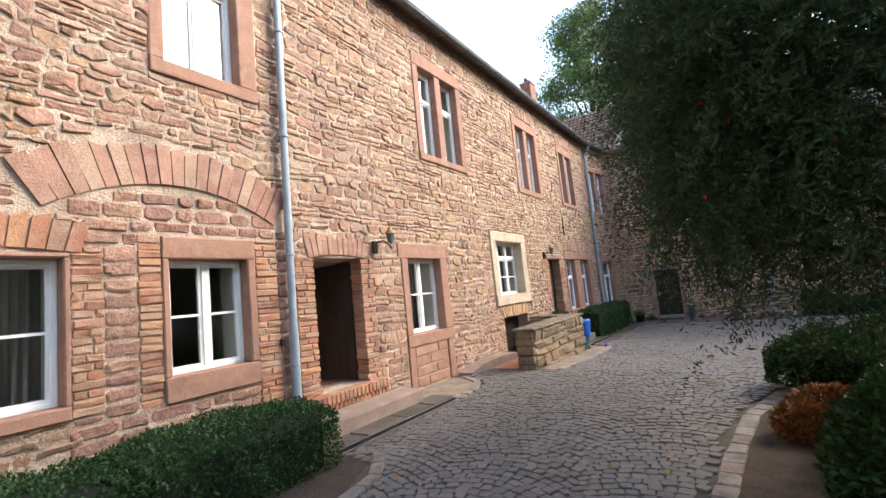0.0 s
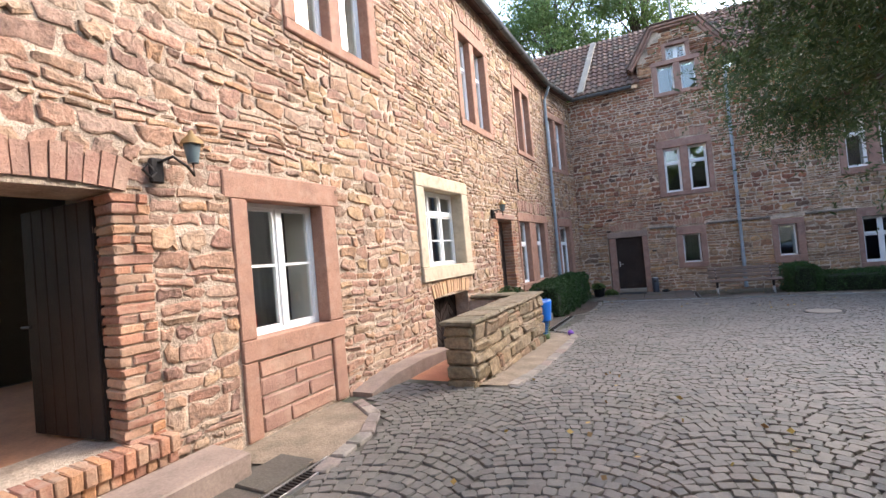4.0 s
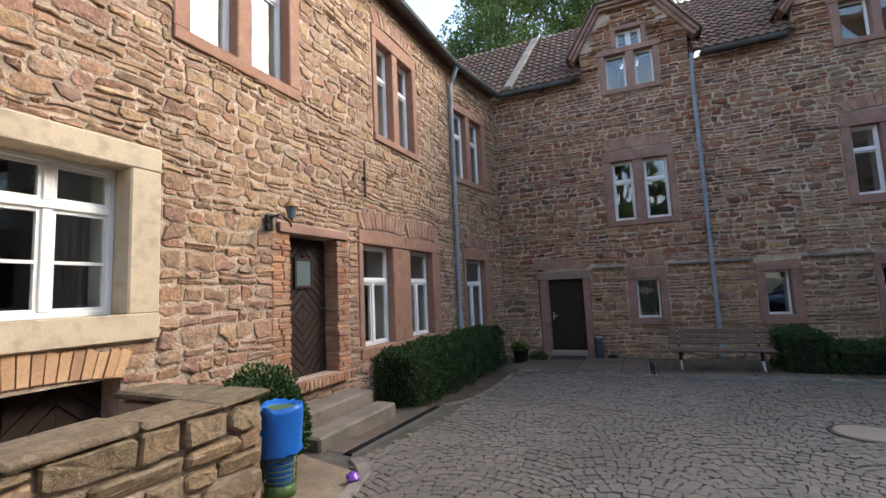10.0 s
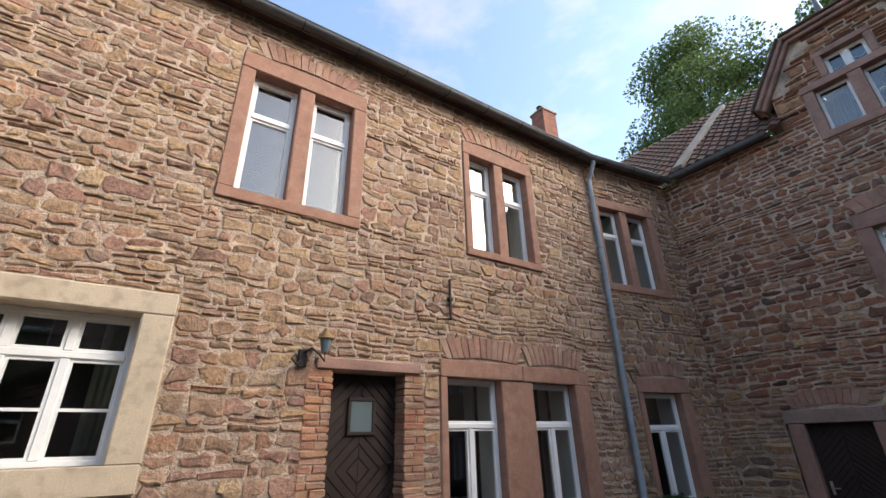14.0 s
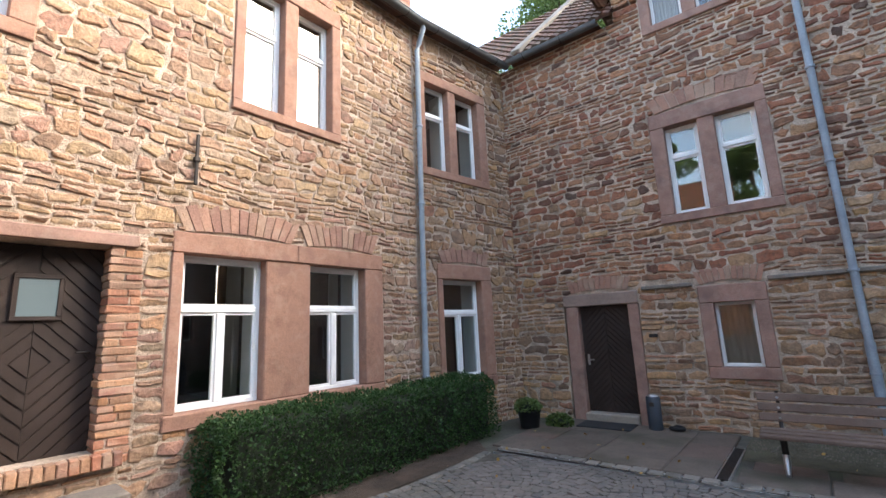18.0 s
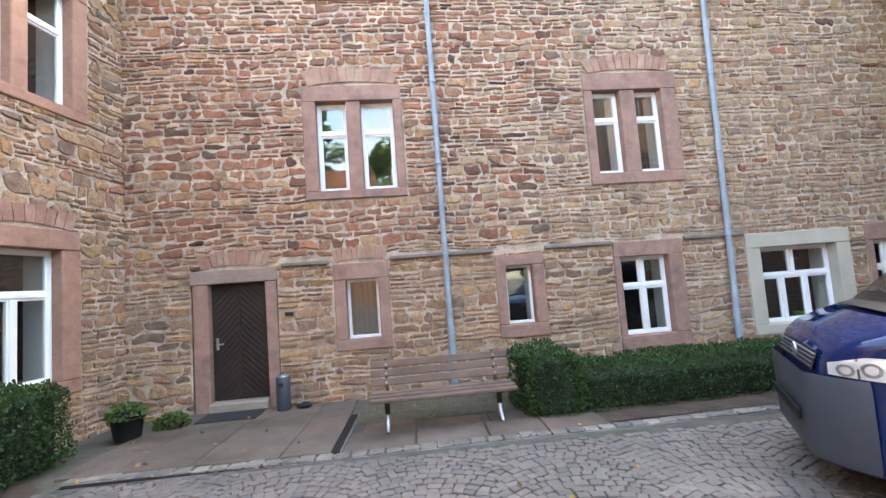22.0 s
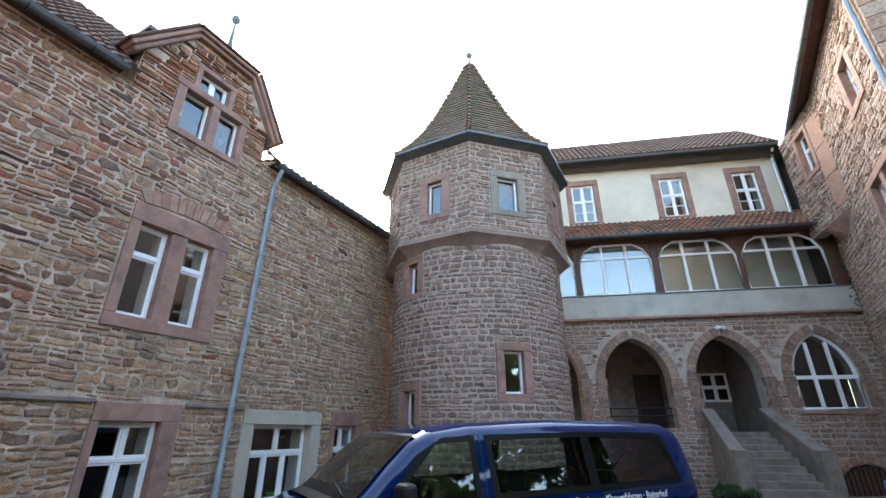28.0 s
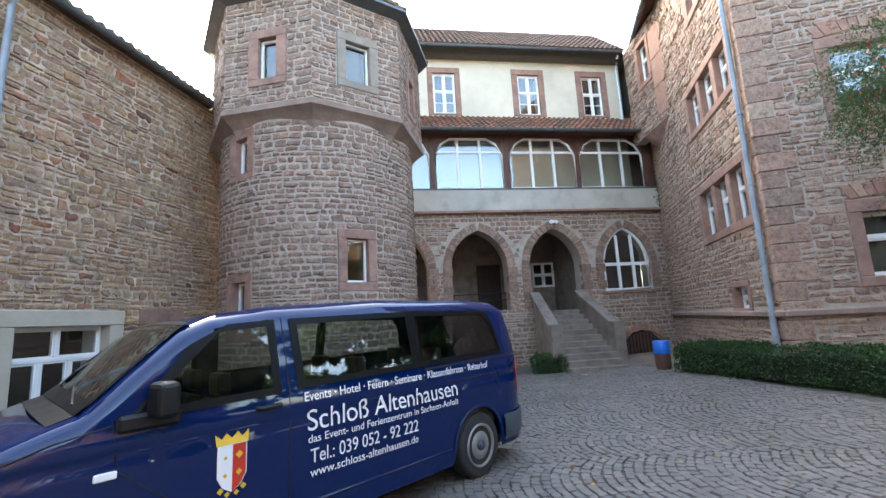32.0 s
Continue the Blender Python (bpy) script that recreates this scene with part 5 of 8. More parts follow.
tower = empty("tower", pose(TX, TY, 0), "round stair tower of grey-red coursed stone with an eight-sided top and pointed roof", "tower", kind="structure")


def on_drum(u, y, z):
    th = TH0 + u / TR
    return ((TR - y) * math.cos(th), (TR - y) * math.sin(th), z)


def drum_u(deg):
    return (radians(deg % 360) - TH0) * TR


drum_wins = [(drum_u(-134.6), 0.44, 2.14, 3.47, 0.24, 2.33, 3.27), (drum_u(162), 0.40, 4.70, 5.85, 0.20, 4.85, 5.66), (drum_u(162), 0.40, 1.20, 2.62, 0.20, 1.40, 2.44)]
drum_holes = [(c - w, c + w, z0, z1) for c, w, z0, z1, *_ in drum_wins]
drum_len = radians(230) * TR
drum_all = radians(360) * TR
us = sorted({0, drum_all, *[h[k] for h in drum_holes for k in (0, 1)], *[drum_all * k / 90 for k in range(91)]})
zs = sorted({-0.6, 6.05, *[h[k] for h in drum_holes for k in (2, 3)]})
verts, faces = [], []
for a, b in zip(us, us[1:]):
    for c, d in zip(zs, zs[1:]):
        if any(h[0] < (a + b) / 2 < h[1] and h[2] < (c + d) / 2 < h[3] for h in drum_holes) or b - a < 1e-6:
            continue
        for y in (0, 0.45):
            n = len(verts)
            verts += [on_drum(a, y, c), on_drum(b, y, c), on_drum(b, y, d), on_drum(a, y, d)]
            faces.append((n, n + 1, n + 2, n + 3) if y == 0 else (n + 3, n + 2, n + 1, n))
raw("drum", verts, faces, M["mortar_dark"], tower)
rng = random.Random(31)
st = rubble(0.0, drum_len, -0.4, 5.9, drum_holes, rng, (0.105, 0.165), (0.13, 0.30), split=(0.95, 0.05, 0.0), joint=0.025)
masonry(tower, None, st, rng, "tower", proud=(0.008, 0.026), wave=0.02, wild=0.22, bend=on_drum, apart=(4.2, 6.9, 1.2, 5.6), place=lambda u: pose(TR * math.cos(TH0 + u / TR), TR * math.sin(TH0 + u / TR), 0, 0, 0, math.degrees(TH0 + u / TR) + 90))
for c, w, z0, z1, ow, oz0, oz1 in drum_wins:
    th = TH0 + c / TR
    m = pose((TR - 0.03) * math.cos(th), (TR - 0.03) * math.sin(th), 0, 0, 0, math.degrees(th) + 90)
    tw = empty("window_%d" % (WIN[0] + 1), pose(TX, TY, 0) @ m, "small tower window in a pale red stone frame", "window", kind="structure")
    WIN[0] += 1
    part("lintel", rough_box(-w, w, -0.03, 0.3, oz1, z1, 0.012), M["mauve"], tw)
    part("window_sill", rough_box(-w, w, -0.03, 0.3, z0, oz0, 0.012), M["mauve"], tw)
    part("jamb", rough_box(-w, -ow, -0.03, 0.3, oz0, oz1, 0.012), M["mauve"], tw)
    part("jamb", rough_box(ow, w, -0.03, 0.3, oz0, oz1, 0.012), M["mauve"], tw)
    casement(tw, -ow, ow, oz0, oz1, cols=1, y=0.14)
# added dark cylinder; keeps the sky from showing through the tower windows
part("stair_core", lathe([(1.1, -0.5), (1.1, 8.85)], 16), M["inside"], tower)
# eight-sided top on a moulded corbel
OC, PH0 = 2.76, -156.2
AP = OC * math.cos(radians(22.5))
HALF = OC * math.sin(radians(22.5))


def ring8(bm, r, z):
    return [bm.verts.new((r * math.cos(radians(PH0 + 45 * k)), r * math.sin(radians(PH0 + 45 * k)), z)) for k in range(8)]


bm = bmesh.new()
rings = [ring8(bm, r, z) for r, z in ((2.44, 5.72), (2.52, 5.86), (2.70, 6.02), (2.82, 6.10), (2.82, 6.22), (2.70, 6.26))]
for a, b in zip(rings, rings[1:]):
    for k in range(8):
        bm.faces.new((a[k], a[(k + 1) % 8], b[(k + 1) % 8], b[k]))
part("corbel", bm, M["drab"], tower)
oct_wins = {0: (0.50, 6.68, 8.02, 0.29, 6.85, 7.82, "concrete"), 7: (0.46, 6.68, 8.02, 0.22, 6.85, 7.82, "mauve"), 1: (0.36, 6.66, 7.9, 0.2, 6.82, 7.72, "mauve")}
for k in range(8):
    ph = PH0 + 45 * k + 22.5
    fm = pose(TX + AP * math.cos(radians(ph)), TY + AP * math.sin(radians(ph)), 0, 0, 0, ph + 90)
    hole = []
    if k in oct_wins:
        w, z0, z1, ow, oz0, oz1, stn = oct_wins[k]
        hole = [(-w, w, z0, z1)]
    sw = slab_wall("tower_side", fm, -HALF, HALF, 6.22, 8.95, 0.35, hole, M["mortar_dark"], "side of the eight-sided tower top")
    sw.parent = tower
    sw.matrix_parent_inverse = pose(-TX, -TY, 0)
    if k in (7, 0, 1, 6):
        st = rubble(-HALF - 0.012, HALF + 0.012, 6.26, 8.9, hole, rng, (0.105, 0.17), (0.13, 0.32), split=(0.9, 0.1, 0), joint=0.019)
        masonry(sw, fm, st, rng, "tower", proud=(0.008, 0.024), wave=0.018, wild=0.2)
    if hole:
        WIN[0] += 1
        tw = empty("window_%d" % WIN[0], fm, "small tower window in a dressed stone frame", "window", kind="structure")
        part("lintel", rough_box(-w, w, -0.035, 0.3, oz1, z1, 0.012), M[stn], tw)
        part("window_sill", rough_box(-w, w, -0.035, 0.3, z0, oz0, 0.012), M[stn], tw)
        part("jamb", rough_box(-w, -ow, -0.035, 0.3, oz0, oz1, 0.012), M[stn], tw)
        part("jamb", rough_box(ow, w, -0.035, 0.3, oz0, oz1, 0.012), M[stn], tw)
        casement(tw, -ow, ow, oz0, oz1, cols=1, y=0.12)
# its roof: overlapping courses of flat tiles on a flared eight-sided spire
ROOF_T = [(3.02, 8.92), (2.55, 9.42), (2.05, 10.1), (1.55, 11.0), (1.0, 12.2), (0.5, 13.3), (0.1, 14.25)]


def spire_r(z):
    for (r0, z0), (r1, z1) in zip(ROOF_T, ROOF_T[1:]):
        if z0 <= z <= z1:
            return r0 + (r1 - r0) * (z - z0) / (z1 - z0)
    return 0.08


bm = bmesh.new()
rings = [ring8(bm, max(r - 0.06, 0.02), z) for r, z in ROOF_T]
for a, b in zip(rings, rings[1:]):
    for k in range(8):
        bm.faces.new((a[k], a[(k + 1) % 8], b[(k + 1) % 8], b[k]))
part("spire", bm, M["dark_wood"], tower)
bm = bmesh.new()
rings = [ring8(bm, r, z) for r, z in ((2.74, 8.80), (2.98, 8.88), (3.06, 8.90), (3.06, 8.97), (2.9, 8.99))]
for a, b in zip(rings, rings[1:]):
    for k in range(8):
        bm.faces.new((a[k], a[(k + 1) % 8], b[(k + 1) % 8], b[k]))
part("eaves_board", bm, M["gutter"], tower)
verts, faces = [], []
z = 8.95
while z < 14.1:
    dz = 0.165
    lap = 0.5 * (round((z - 8.95) / dz) % 2)
    r0, r1 = spire_r(z), spire_r(min(z + dz * 1.25, 14.2))
    for k in range(8):
        a0, a1 = radians(PH0 + 45 * k), radians(PH0 + 45 * (k + 1))
        p0, p1 = Vector((math.cos(a0), math.sin(a0))), Vector((math.cos(a1), math.sin(a1)))
        n = max(1, round(r0 * 0.765 / 0.18))
        for i in range(-1 if lap else 0, n):
            q0, q1 = p0.lerp(p1, max(0.0, (i + lap) / n)), p0.lerp(p1, min(1.0, (i + lap + 0.94) / n))
            j = rng.uniform(0, 0.025)
            m_ = len(verts)
            out = 0.045 + j
            verts += [(q0.x * (r0 + out), q0.y * (r0 + out), z - 0.012), (q1.x * (r0 + out), q1.y * (r0 + out), z - 0.012), (q1.x * r1, q1.y * r1, z + dz * 1.25), (q0.x * r1, q0.y * r1, z + dz * 1.25), (q0.x * r0 * 0.995, q0.y * r0 * 0.995, z - 0.02), (q1.x * r0 * 0.995, q1.y * r0 * 0.995, z - 0.02)]
            faces += [(m_, m_ + 1, m_ + 2, m_ + 3), (m_ + 4, m_ + 5, m_ + 1, m_)]
    z += dz
tagged(raw("spire_tiles", verts, faces, M["tile_moss"], tower), kind="stuff")
for k in range(8):
    a = radians(PH0 + 45 * k)
    bm, z = bmesh.new(), 8.96
    while z < 14.0:
        r0, r1 = spire_r(z) + 0.055, spire_r(min(z + 0.30, 14.2)) + 0.02
        tube([(r0 * math.cos(a), r0 * math.sin(a), z), (r1 * math.cos(a), r1 * math.sin(a), z + 0.30)], [0.085, 0.05], 6, bm)
        z += 0.25
    part("hip_tiles", bm, M["tile_moss"], tower)
part("finial", lathe([(0.16, 14.0), (0.12, 14.2), (0.04, 14.5), (0.03, 14.62), (0.10, 14.68), (0.13, 14.76), (0.10, 14.85), (0.03, 14.9), (0.015, 15.15), (0.003, 15.35)], 12), M["gutter"], tower)

# ---- the main house with its arcade, glazed gallery and plastered storey ----
MF = face_frame(17.9, 12.68, -69.5)
arcade = empty("wall_east", MF, "arcade wall of coursed red stone with pointed arches", "wall", kind="structure")
ARCH = [(-6.70, -4.68, 1.65), (-3.88, -1.88, 1.65), (-1.08, 0.86, 1.55), (1.70, 3.54, 2.14)]
SPRING, APEX, TOPZ = 3.15, 4.46, 5.12


def arch_curve(u0, u1, n=9):
    """A pointed arch from springing to springing."""
    c, w = (u0 + u1) / 2, (u1 - u0) / 2
    h = APEX - SPRING
    rad = (w * w + h * h) / (2 * w)
    left = []
    a1 = math.asin(min(1, h / rad))
    for k in range(n + 1):
        a = a1 * k / n
        left.append((u0 + rad - rad * math.cos(a), SPRING + rad * math.sin(a)))
    return left + [(2 * c - u, z) for u, z in left[-2::-1]]


bm = bmesh.new()
edges_ = [-7.2] + [e for a in ARCH for e in a[:2]] + [4.45]
for a, b in zip(edges_[::2], edges_[1::2]):
    prism(bm, [(a, -0.7), (b, -0.7), (b, TOPZ), (a, TOPZ)], 0, 0.6)
for a, b, sill in ARCH:
    cur = arch_curve(a, b)
    for (x0, z0), (x1, z1) in zip(cur, cur[1:]):
        prism(bm, [(x0, z0), (x1, z1), (x1, TOPZ), (x0, TOPZ)], 0, 0.6)
    prism(bm, [(a, -0.7), (b, -0.7), (b, sill), (a, sill)], 0, 0.6)
part("masonry_core", bm, M["mortar_dark"], arcade)
rng = random.Random(41)
holes_ = []
for a, b, sill in ARCH:
    holes_.append((a - 0.02, b + 0.02, sill, SPRING))
st = [s for s in rubble(-7.2, 4.42, -0.5, 5.05, holes_ + [(-0.9, 0.7, -0.5, 1.6)], rng, (0.12, 0.19), (0.16, 0.38), split=(0.85, 0.15, 0), joint=0.026)]


def in_arch(u, z, grow=0.30):
    for a, b, sill in ARCH:
        if a - grow < u < b + grow and z > SPRING - 0.05:
            c, w, h = (a + b) / 2, (b - a) / 2, APEX - SPRING
            rad = (w * w + h * h) / (2 * w)
            du = abs(u - c)
            if math.hypot(du - (w - rad), z - SPRING) < rad + grow:
                return True
    return False


st = [s for s in st if not any(in_arch(s[0] + i * s[2] * 0.4, s[1] + j * s[3] * 0.4) for i in (-1, 0, 1) for j in (-1, 1))]
masonry(arcade, MF, st, rng, "tower", proud=(0.008, 0.026), wave=0.02, wild=0.2, apart=(-4.0, 4.4, 1.6, 5.1))
for a, b, sill in ARCH:
    c, w, h = (a + b) / 2, (b - a) / 2, APEX - SPRING
    rad = (w * w + h * h) / (2 * w)
    a1 = math.asin(min(1, h / rad))
    n = 9
    for side in (-1, 1):
        for k in range(n):
            t0, t1 = a1 * k / n + 0.006, a1 * (k + 1) / n - 0.006
            pl = []
            for t_, r_ in ((t0, rad), (t1, rad), (t1, rad + 0.28), (t0, rad + 0.28)):
                pl.append((c + side * (rad * math.cos(t_) * (r_ / rad) + (w - rad)), SPRING + r_ * math.sin(t_)))
            part("voussoir", prism(bmesh.new(), pl if side > 0 else pl[::-1], -0.035 - rng.uniform(0, .01), 0.06), M["tower_object"], arcade)
        for k in range(5):
            z0 = SPRING - 0.3 * (k + 1)
            if z0 > sill - 0.05:
                x = b if side > 0 else a - 0.3
                part("quoin", rough_box(x, x + (0.3 if k % 2 else 0.36) * (1 if side > 0 else 1), -0.03, 0.2, z0 + 0.006, z0 + 0.294, 0.012), M["tower_object"], arcade)
# loggia behind the arches
# the recess's shade is put into the dark stone of these walls
lg = bmesh.new()
box(lg, -7.2, 4.4, 3.2, 3.4, 0.5, 5.1)
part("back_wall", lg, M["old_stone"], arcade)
part("loggia_floor", boxed(-7.2, 4.4, 0.6, 3.2, 1.45, 1.55), M["concrete"], arcade)
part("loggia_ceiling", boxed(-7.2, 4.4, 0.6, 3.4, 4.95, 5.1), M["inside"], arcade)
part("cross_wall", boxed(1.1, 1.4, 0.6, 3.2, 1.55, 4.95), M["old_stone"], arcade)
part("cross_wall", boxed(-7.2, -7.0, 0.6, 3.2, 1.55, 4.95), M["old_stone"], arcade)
WIN[0] += 1
iw = empty("window_%d" % WIN[0], MF @ pose(0, 3.05, 0), "small white cross window in the loggia's back wall", "window", kind="structure")
casement(iw, 0.12, 1.08, 2.58, 3.62, cols=2, transom=0.5, y=0.05)
# dark board, coloured to stand in for the unlit space behind the panes
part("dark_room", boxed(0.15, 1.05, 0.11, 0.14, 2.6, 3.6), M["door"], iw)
ld = empty("door_4", MF @ pose(0, 3.0, 0), "dark wooden door at the back of the loggia", "door", kind="structure")
part("door_leaf", boxed(-2.3, -1.3, 0.05, 0.1, 1.56, 3.6, bevel=0.01), M["door"], ld)
# iron rail in the open arch
rl = empty("railing", MF @ pose(0, 0.25, 0), "thin iron rail across an open arch", "railing")
for z in (2.02, 2.25):
    part("rail", tube([(-3.86, 0, z), (-1.9, 0, z)], 0.018, 8), M["iron"], rl)
for u in (-3.8, -2.88, -1.96):
    part("post", tube([(u, 0, 1.65), (u, 0, 2.25)], 0.016, 8), M["iron"], rl)
# arched window in the last bay
WIN[0] += 1
aw = empty("window_%d" % WIN[0], MF, "white arched window with six panes in the last arch", "window", kind="structure")
part("window_sill", rough_box(1.62, 3.6, -0.08, 0.5, 2.04, 2.14, 0.012), M["mauve"], aw)
inner = arch_curve(1.76, 3.48)
pth = [(u, 0.10, z) for u, z in [(1.76, 2.18)] + inner + [(3.48, 2.18), (1.76, 2.18)]]
part("window_frame", tube(pth, 0.065, 6), M["white"], aw)
for u in (2.33, 2.91):
    part("mullion", boxed(u - 0.045, u + 0.045, 0.05, 0.13, 2.16, 4.18), M["white"], aw)
part("transom", boxed(1.74, 3.5, 0.04, 0.13, 3.05, 3.16), M["white"], aw)
bm = bmesh.new()
prism(bm, [(1.76, 2.16)] + inner + [(3.48, 2.16)][::1], 0.095, 0.10)
pn = part("pane", bm, M["glass"], aw)
pn.visible_shadow = False
# flat dark sheet: the bay's unlit inside is given by colour alone
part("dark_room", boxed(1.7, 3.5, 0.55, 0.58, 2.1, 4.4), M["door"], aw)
# cellar opening with a slatted shutter
cg = empty("cellar_grille", MF, "low arched cellar opening with dark upright slats", "grille")
# black plate on the wall face paints the dark of the opening
part("recess", prism(bmesh.new(), [(2.2, -0.1), (3.5, -0.1), (3.5, 0.35), (3.2, 0.62), (2.85, 0.7), (2.5, 0.62), (2.2, 0.35)], -0.045, -0.02), M["iron"], cg)
for k in range(10):
    u = 2.26 + 0.13 * k
    part("slat", boxed(u - 0.03, u + 0.03, -0.075, -0.045, -0.1, 0.36 + 0.28 * math.sin(math.pi * (k + 0.5) / 10), bevel=0.005), M["dark_wood"], cg)
flat_arch(cg, 2.1, 3.6, 0.40, 0.2, 0.32, 11, rng, y0=-0.07)

# small double lamp over the entrance arch
sl = empty("security_lamp", MF @ pose(-0.11, -0.06, 4.72), "small white twin spotlight over an entrance arch", "lamp")
part("housing", boxed(-0.07, 0.07, -0.05, 0.06, -0.05, 0.05, bevel=0.012), M["white"], sl)
for x in (-0.09, 0.09):
    part("spotlight", lathe([(0.02, 0.0), (0.055, 0.02), (0.06, 0.10), (0.05, 0.105)], 14, m=pose(x, -0.06, -0.02, 110)), M["white"], sl)
# glazed gallery over the arcade
gal = empty("gallery", MF, "glazed timber gallery with white arched windows and a cream parapet", "gallery", kind="structure")
part("parapet", boxed(-7.2, 4.25, -0.12, 0.1, 5.16, 5.92, bevel=0.01), M["parapet"], gal)
part("drip_ledge", boxed(-7.2, 4.4, -0.18, 0.1, 5.06, 5.16, bevel=0.02), M["mauve"], gal)
part("sill_board", boxed(-7.2, 4.3, -0.15, 0.1, 5.92, 5.97, bevel=0.008), M["gutter"], gal)
part("head_beam", boxed(-7.2, 4.35, -0.08, 0.12, 7.90, 8.22, bevel=0.01), M["dark_wood"], gal)
GW = [(-6.9, -4.46), (-4.26, -1.77), (-1.51, 1.02), (1.20, 3.72)]
for a, b in zip([-7.1] + [g[1] for g in GW], [g[0] for g in GW] + [4.3]):
    part("timber_post", boxed(a + 0.01, b - 0.01, -0.06, 0.12, 5.97, 7.90, bevel=0.012), M["dark_wood"], gal)
for a, b in GW:
    z0, z1, c = 5.98, 7.86, 0.55
    shape = [(a, z0), (b, z0), (b, z1 - 0.62), (b - 0.22, z1 - 0.2), (b - c, z1), (a + c, z1), (a + 0.22, z1 - 0.2), (a, z1 - 0.62)]
    for tri in ([(b, z1 - 0.62), (b, z1 + 0.05), (b - c, z1 + 0.05), (b - c, z1), (b - 0.22, z1 - 0.2)], [(a + 0.22, z1 - 0.2), (a + c, z1), (a + c, z1 + 0.05), (a, z1 + 0.05), (a, z1 - 0.62)]):
        part("spandrel", prism(bmesh.new(), tri, -0.05, 0.1), M["dark_wood"], gal)
    gw = part("gallery_window", tube([(x, 0.0, z) for x, z in shape + shape[:1]], 0.06, 4), M["white"], gal)
    part("transom", boxed(a, b, -0.03, 0.05, z1 - 0.55, z1 - 0.47), M["white"], gw)
    for k in (1, 2):
        u = a + (b - a) * k / 3
        part("mullion", boxed(u - 0.045, u + 0.045, -0.035, 0.05, z0, z1), M["white"], gw)
    pn = part("pane", prism(bmesh.new(), shape, 0.008, 0.012), M["glass"], gw)
    pn.visible_shadow = False
part("gallery_floor", boxed(-7.2, 4.3, 0.1, 1.0, 5.3, 5.4), M["dark_wood"], gal)
part("gallery_end", boxed(4.3, 4.42, -0.1, 1.0, 5.16, 8.3), M["dark_wood"], gal)
tiled_roof("roof_gallery", MF, dict(u0=-7.2, u1=4.5, len=2.0, **{"in": lambda u, d: True}), radians(36), -0.62, 8.0, M["tile_new"], "shallow red tiled lean-to roof over the gallery")
gutter(MF, -7.2, 4.6, 7.97, out=0.70)

# plastered upper storey, set back
up_wins = [(-4.25, -2.93, 9.28, 11.30, -4.03, -3.15), (-0.82, 0.55, 9.28, 11.32, -0.57, 0.32), (1.92, 3.29, 9.28, 11.32, 2.18, 3.05)]
UF = MF @ pose(0, 1.0, 0)
wall_up = slab_wall("wall_east_upper", UF, -7.2, 3.9, 5.4, 11.95, 0.4, [w[:4] for w in up_wins], M["plaster"], "smooth cream plastered upper wall")
for a, b, z0, z1, oa, ob_ in up_wins:
    window(UF, (a, b, z0, z1), [(oa, ob_)], z0 + 0.08, z1 - 0.24, "mauve", proud=0.02, style=dict(cols=2, transom=0.56, bars=(0.5,), y=0.1), label="white six-pane window in a pale red stone frame")
part("eaves_board", boxed(-7.2, 3.95, -0.3, 0.2, 11.92, 12.12, bevel=0.02), M["dark_wood"], wall_up)
tiled_roof("roof_east", UF, dict(u0=-7.5, u1=4.0, len=3.3, **{"in": lambda u, d: True}), radians(44), -0.35, 12.14, M["tile"], "red tiled roof of the main house")
gutter(UF, -7.2, 3.95, 12.05, out=0.36)
room("room_east", MF, -7.1, 4.4, 5.3, 11.9, 6.0, (5.4, 8.9, 11.9))
downpipe(UF, 3.75, 12.0, 9.1, mat="steel", top_out=0.3)

# ---- stairs up to the arcade ----
# the shade lying on the stairs is carried by their dark stone colour
stairs = empty("stone_stairs", MF @ pose(-0.16, 0, 0), "worn grey stone stairs between sloping stone side walls", "stairs")
N, RUN, Z0, Z1 = 11, 0.27, -0.24, 1.55
for k in range(N):
    z = Z1 - (k + 1) * (Z1 - Z0) / N
    y1_ = -RUN * k
    part("step", rough_box(-0.66 - 0.13 * RUN * k, 0.66, y1_ - RUN - 0.02, y1_ + 0.3, z - 0.1 if k < N - 1 else Z0 - 0.2, z + (Z1 - Z0) / N, 0.018, 0.005), M["old_stone"], stairs)
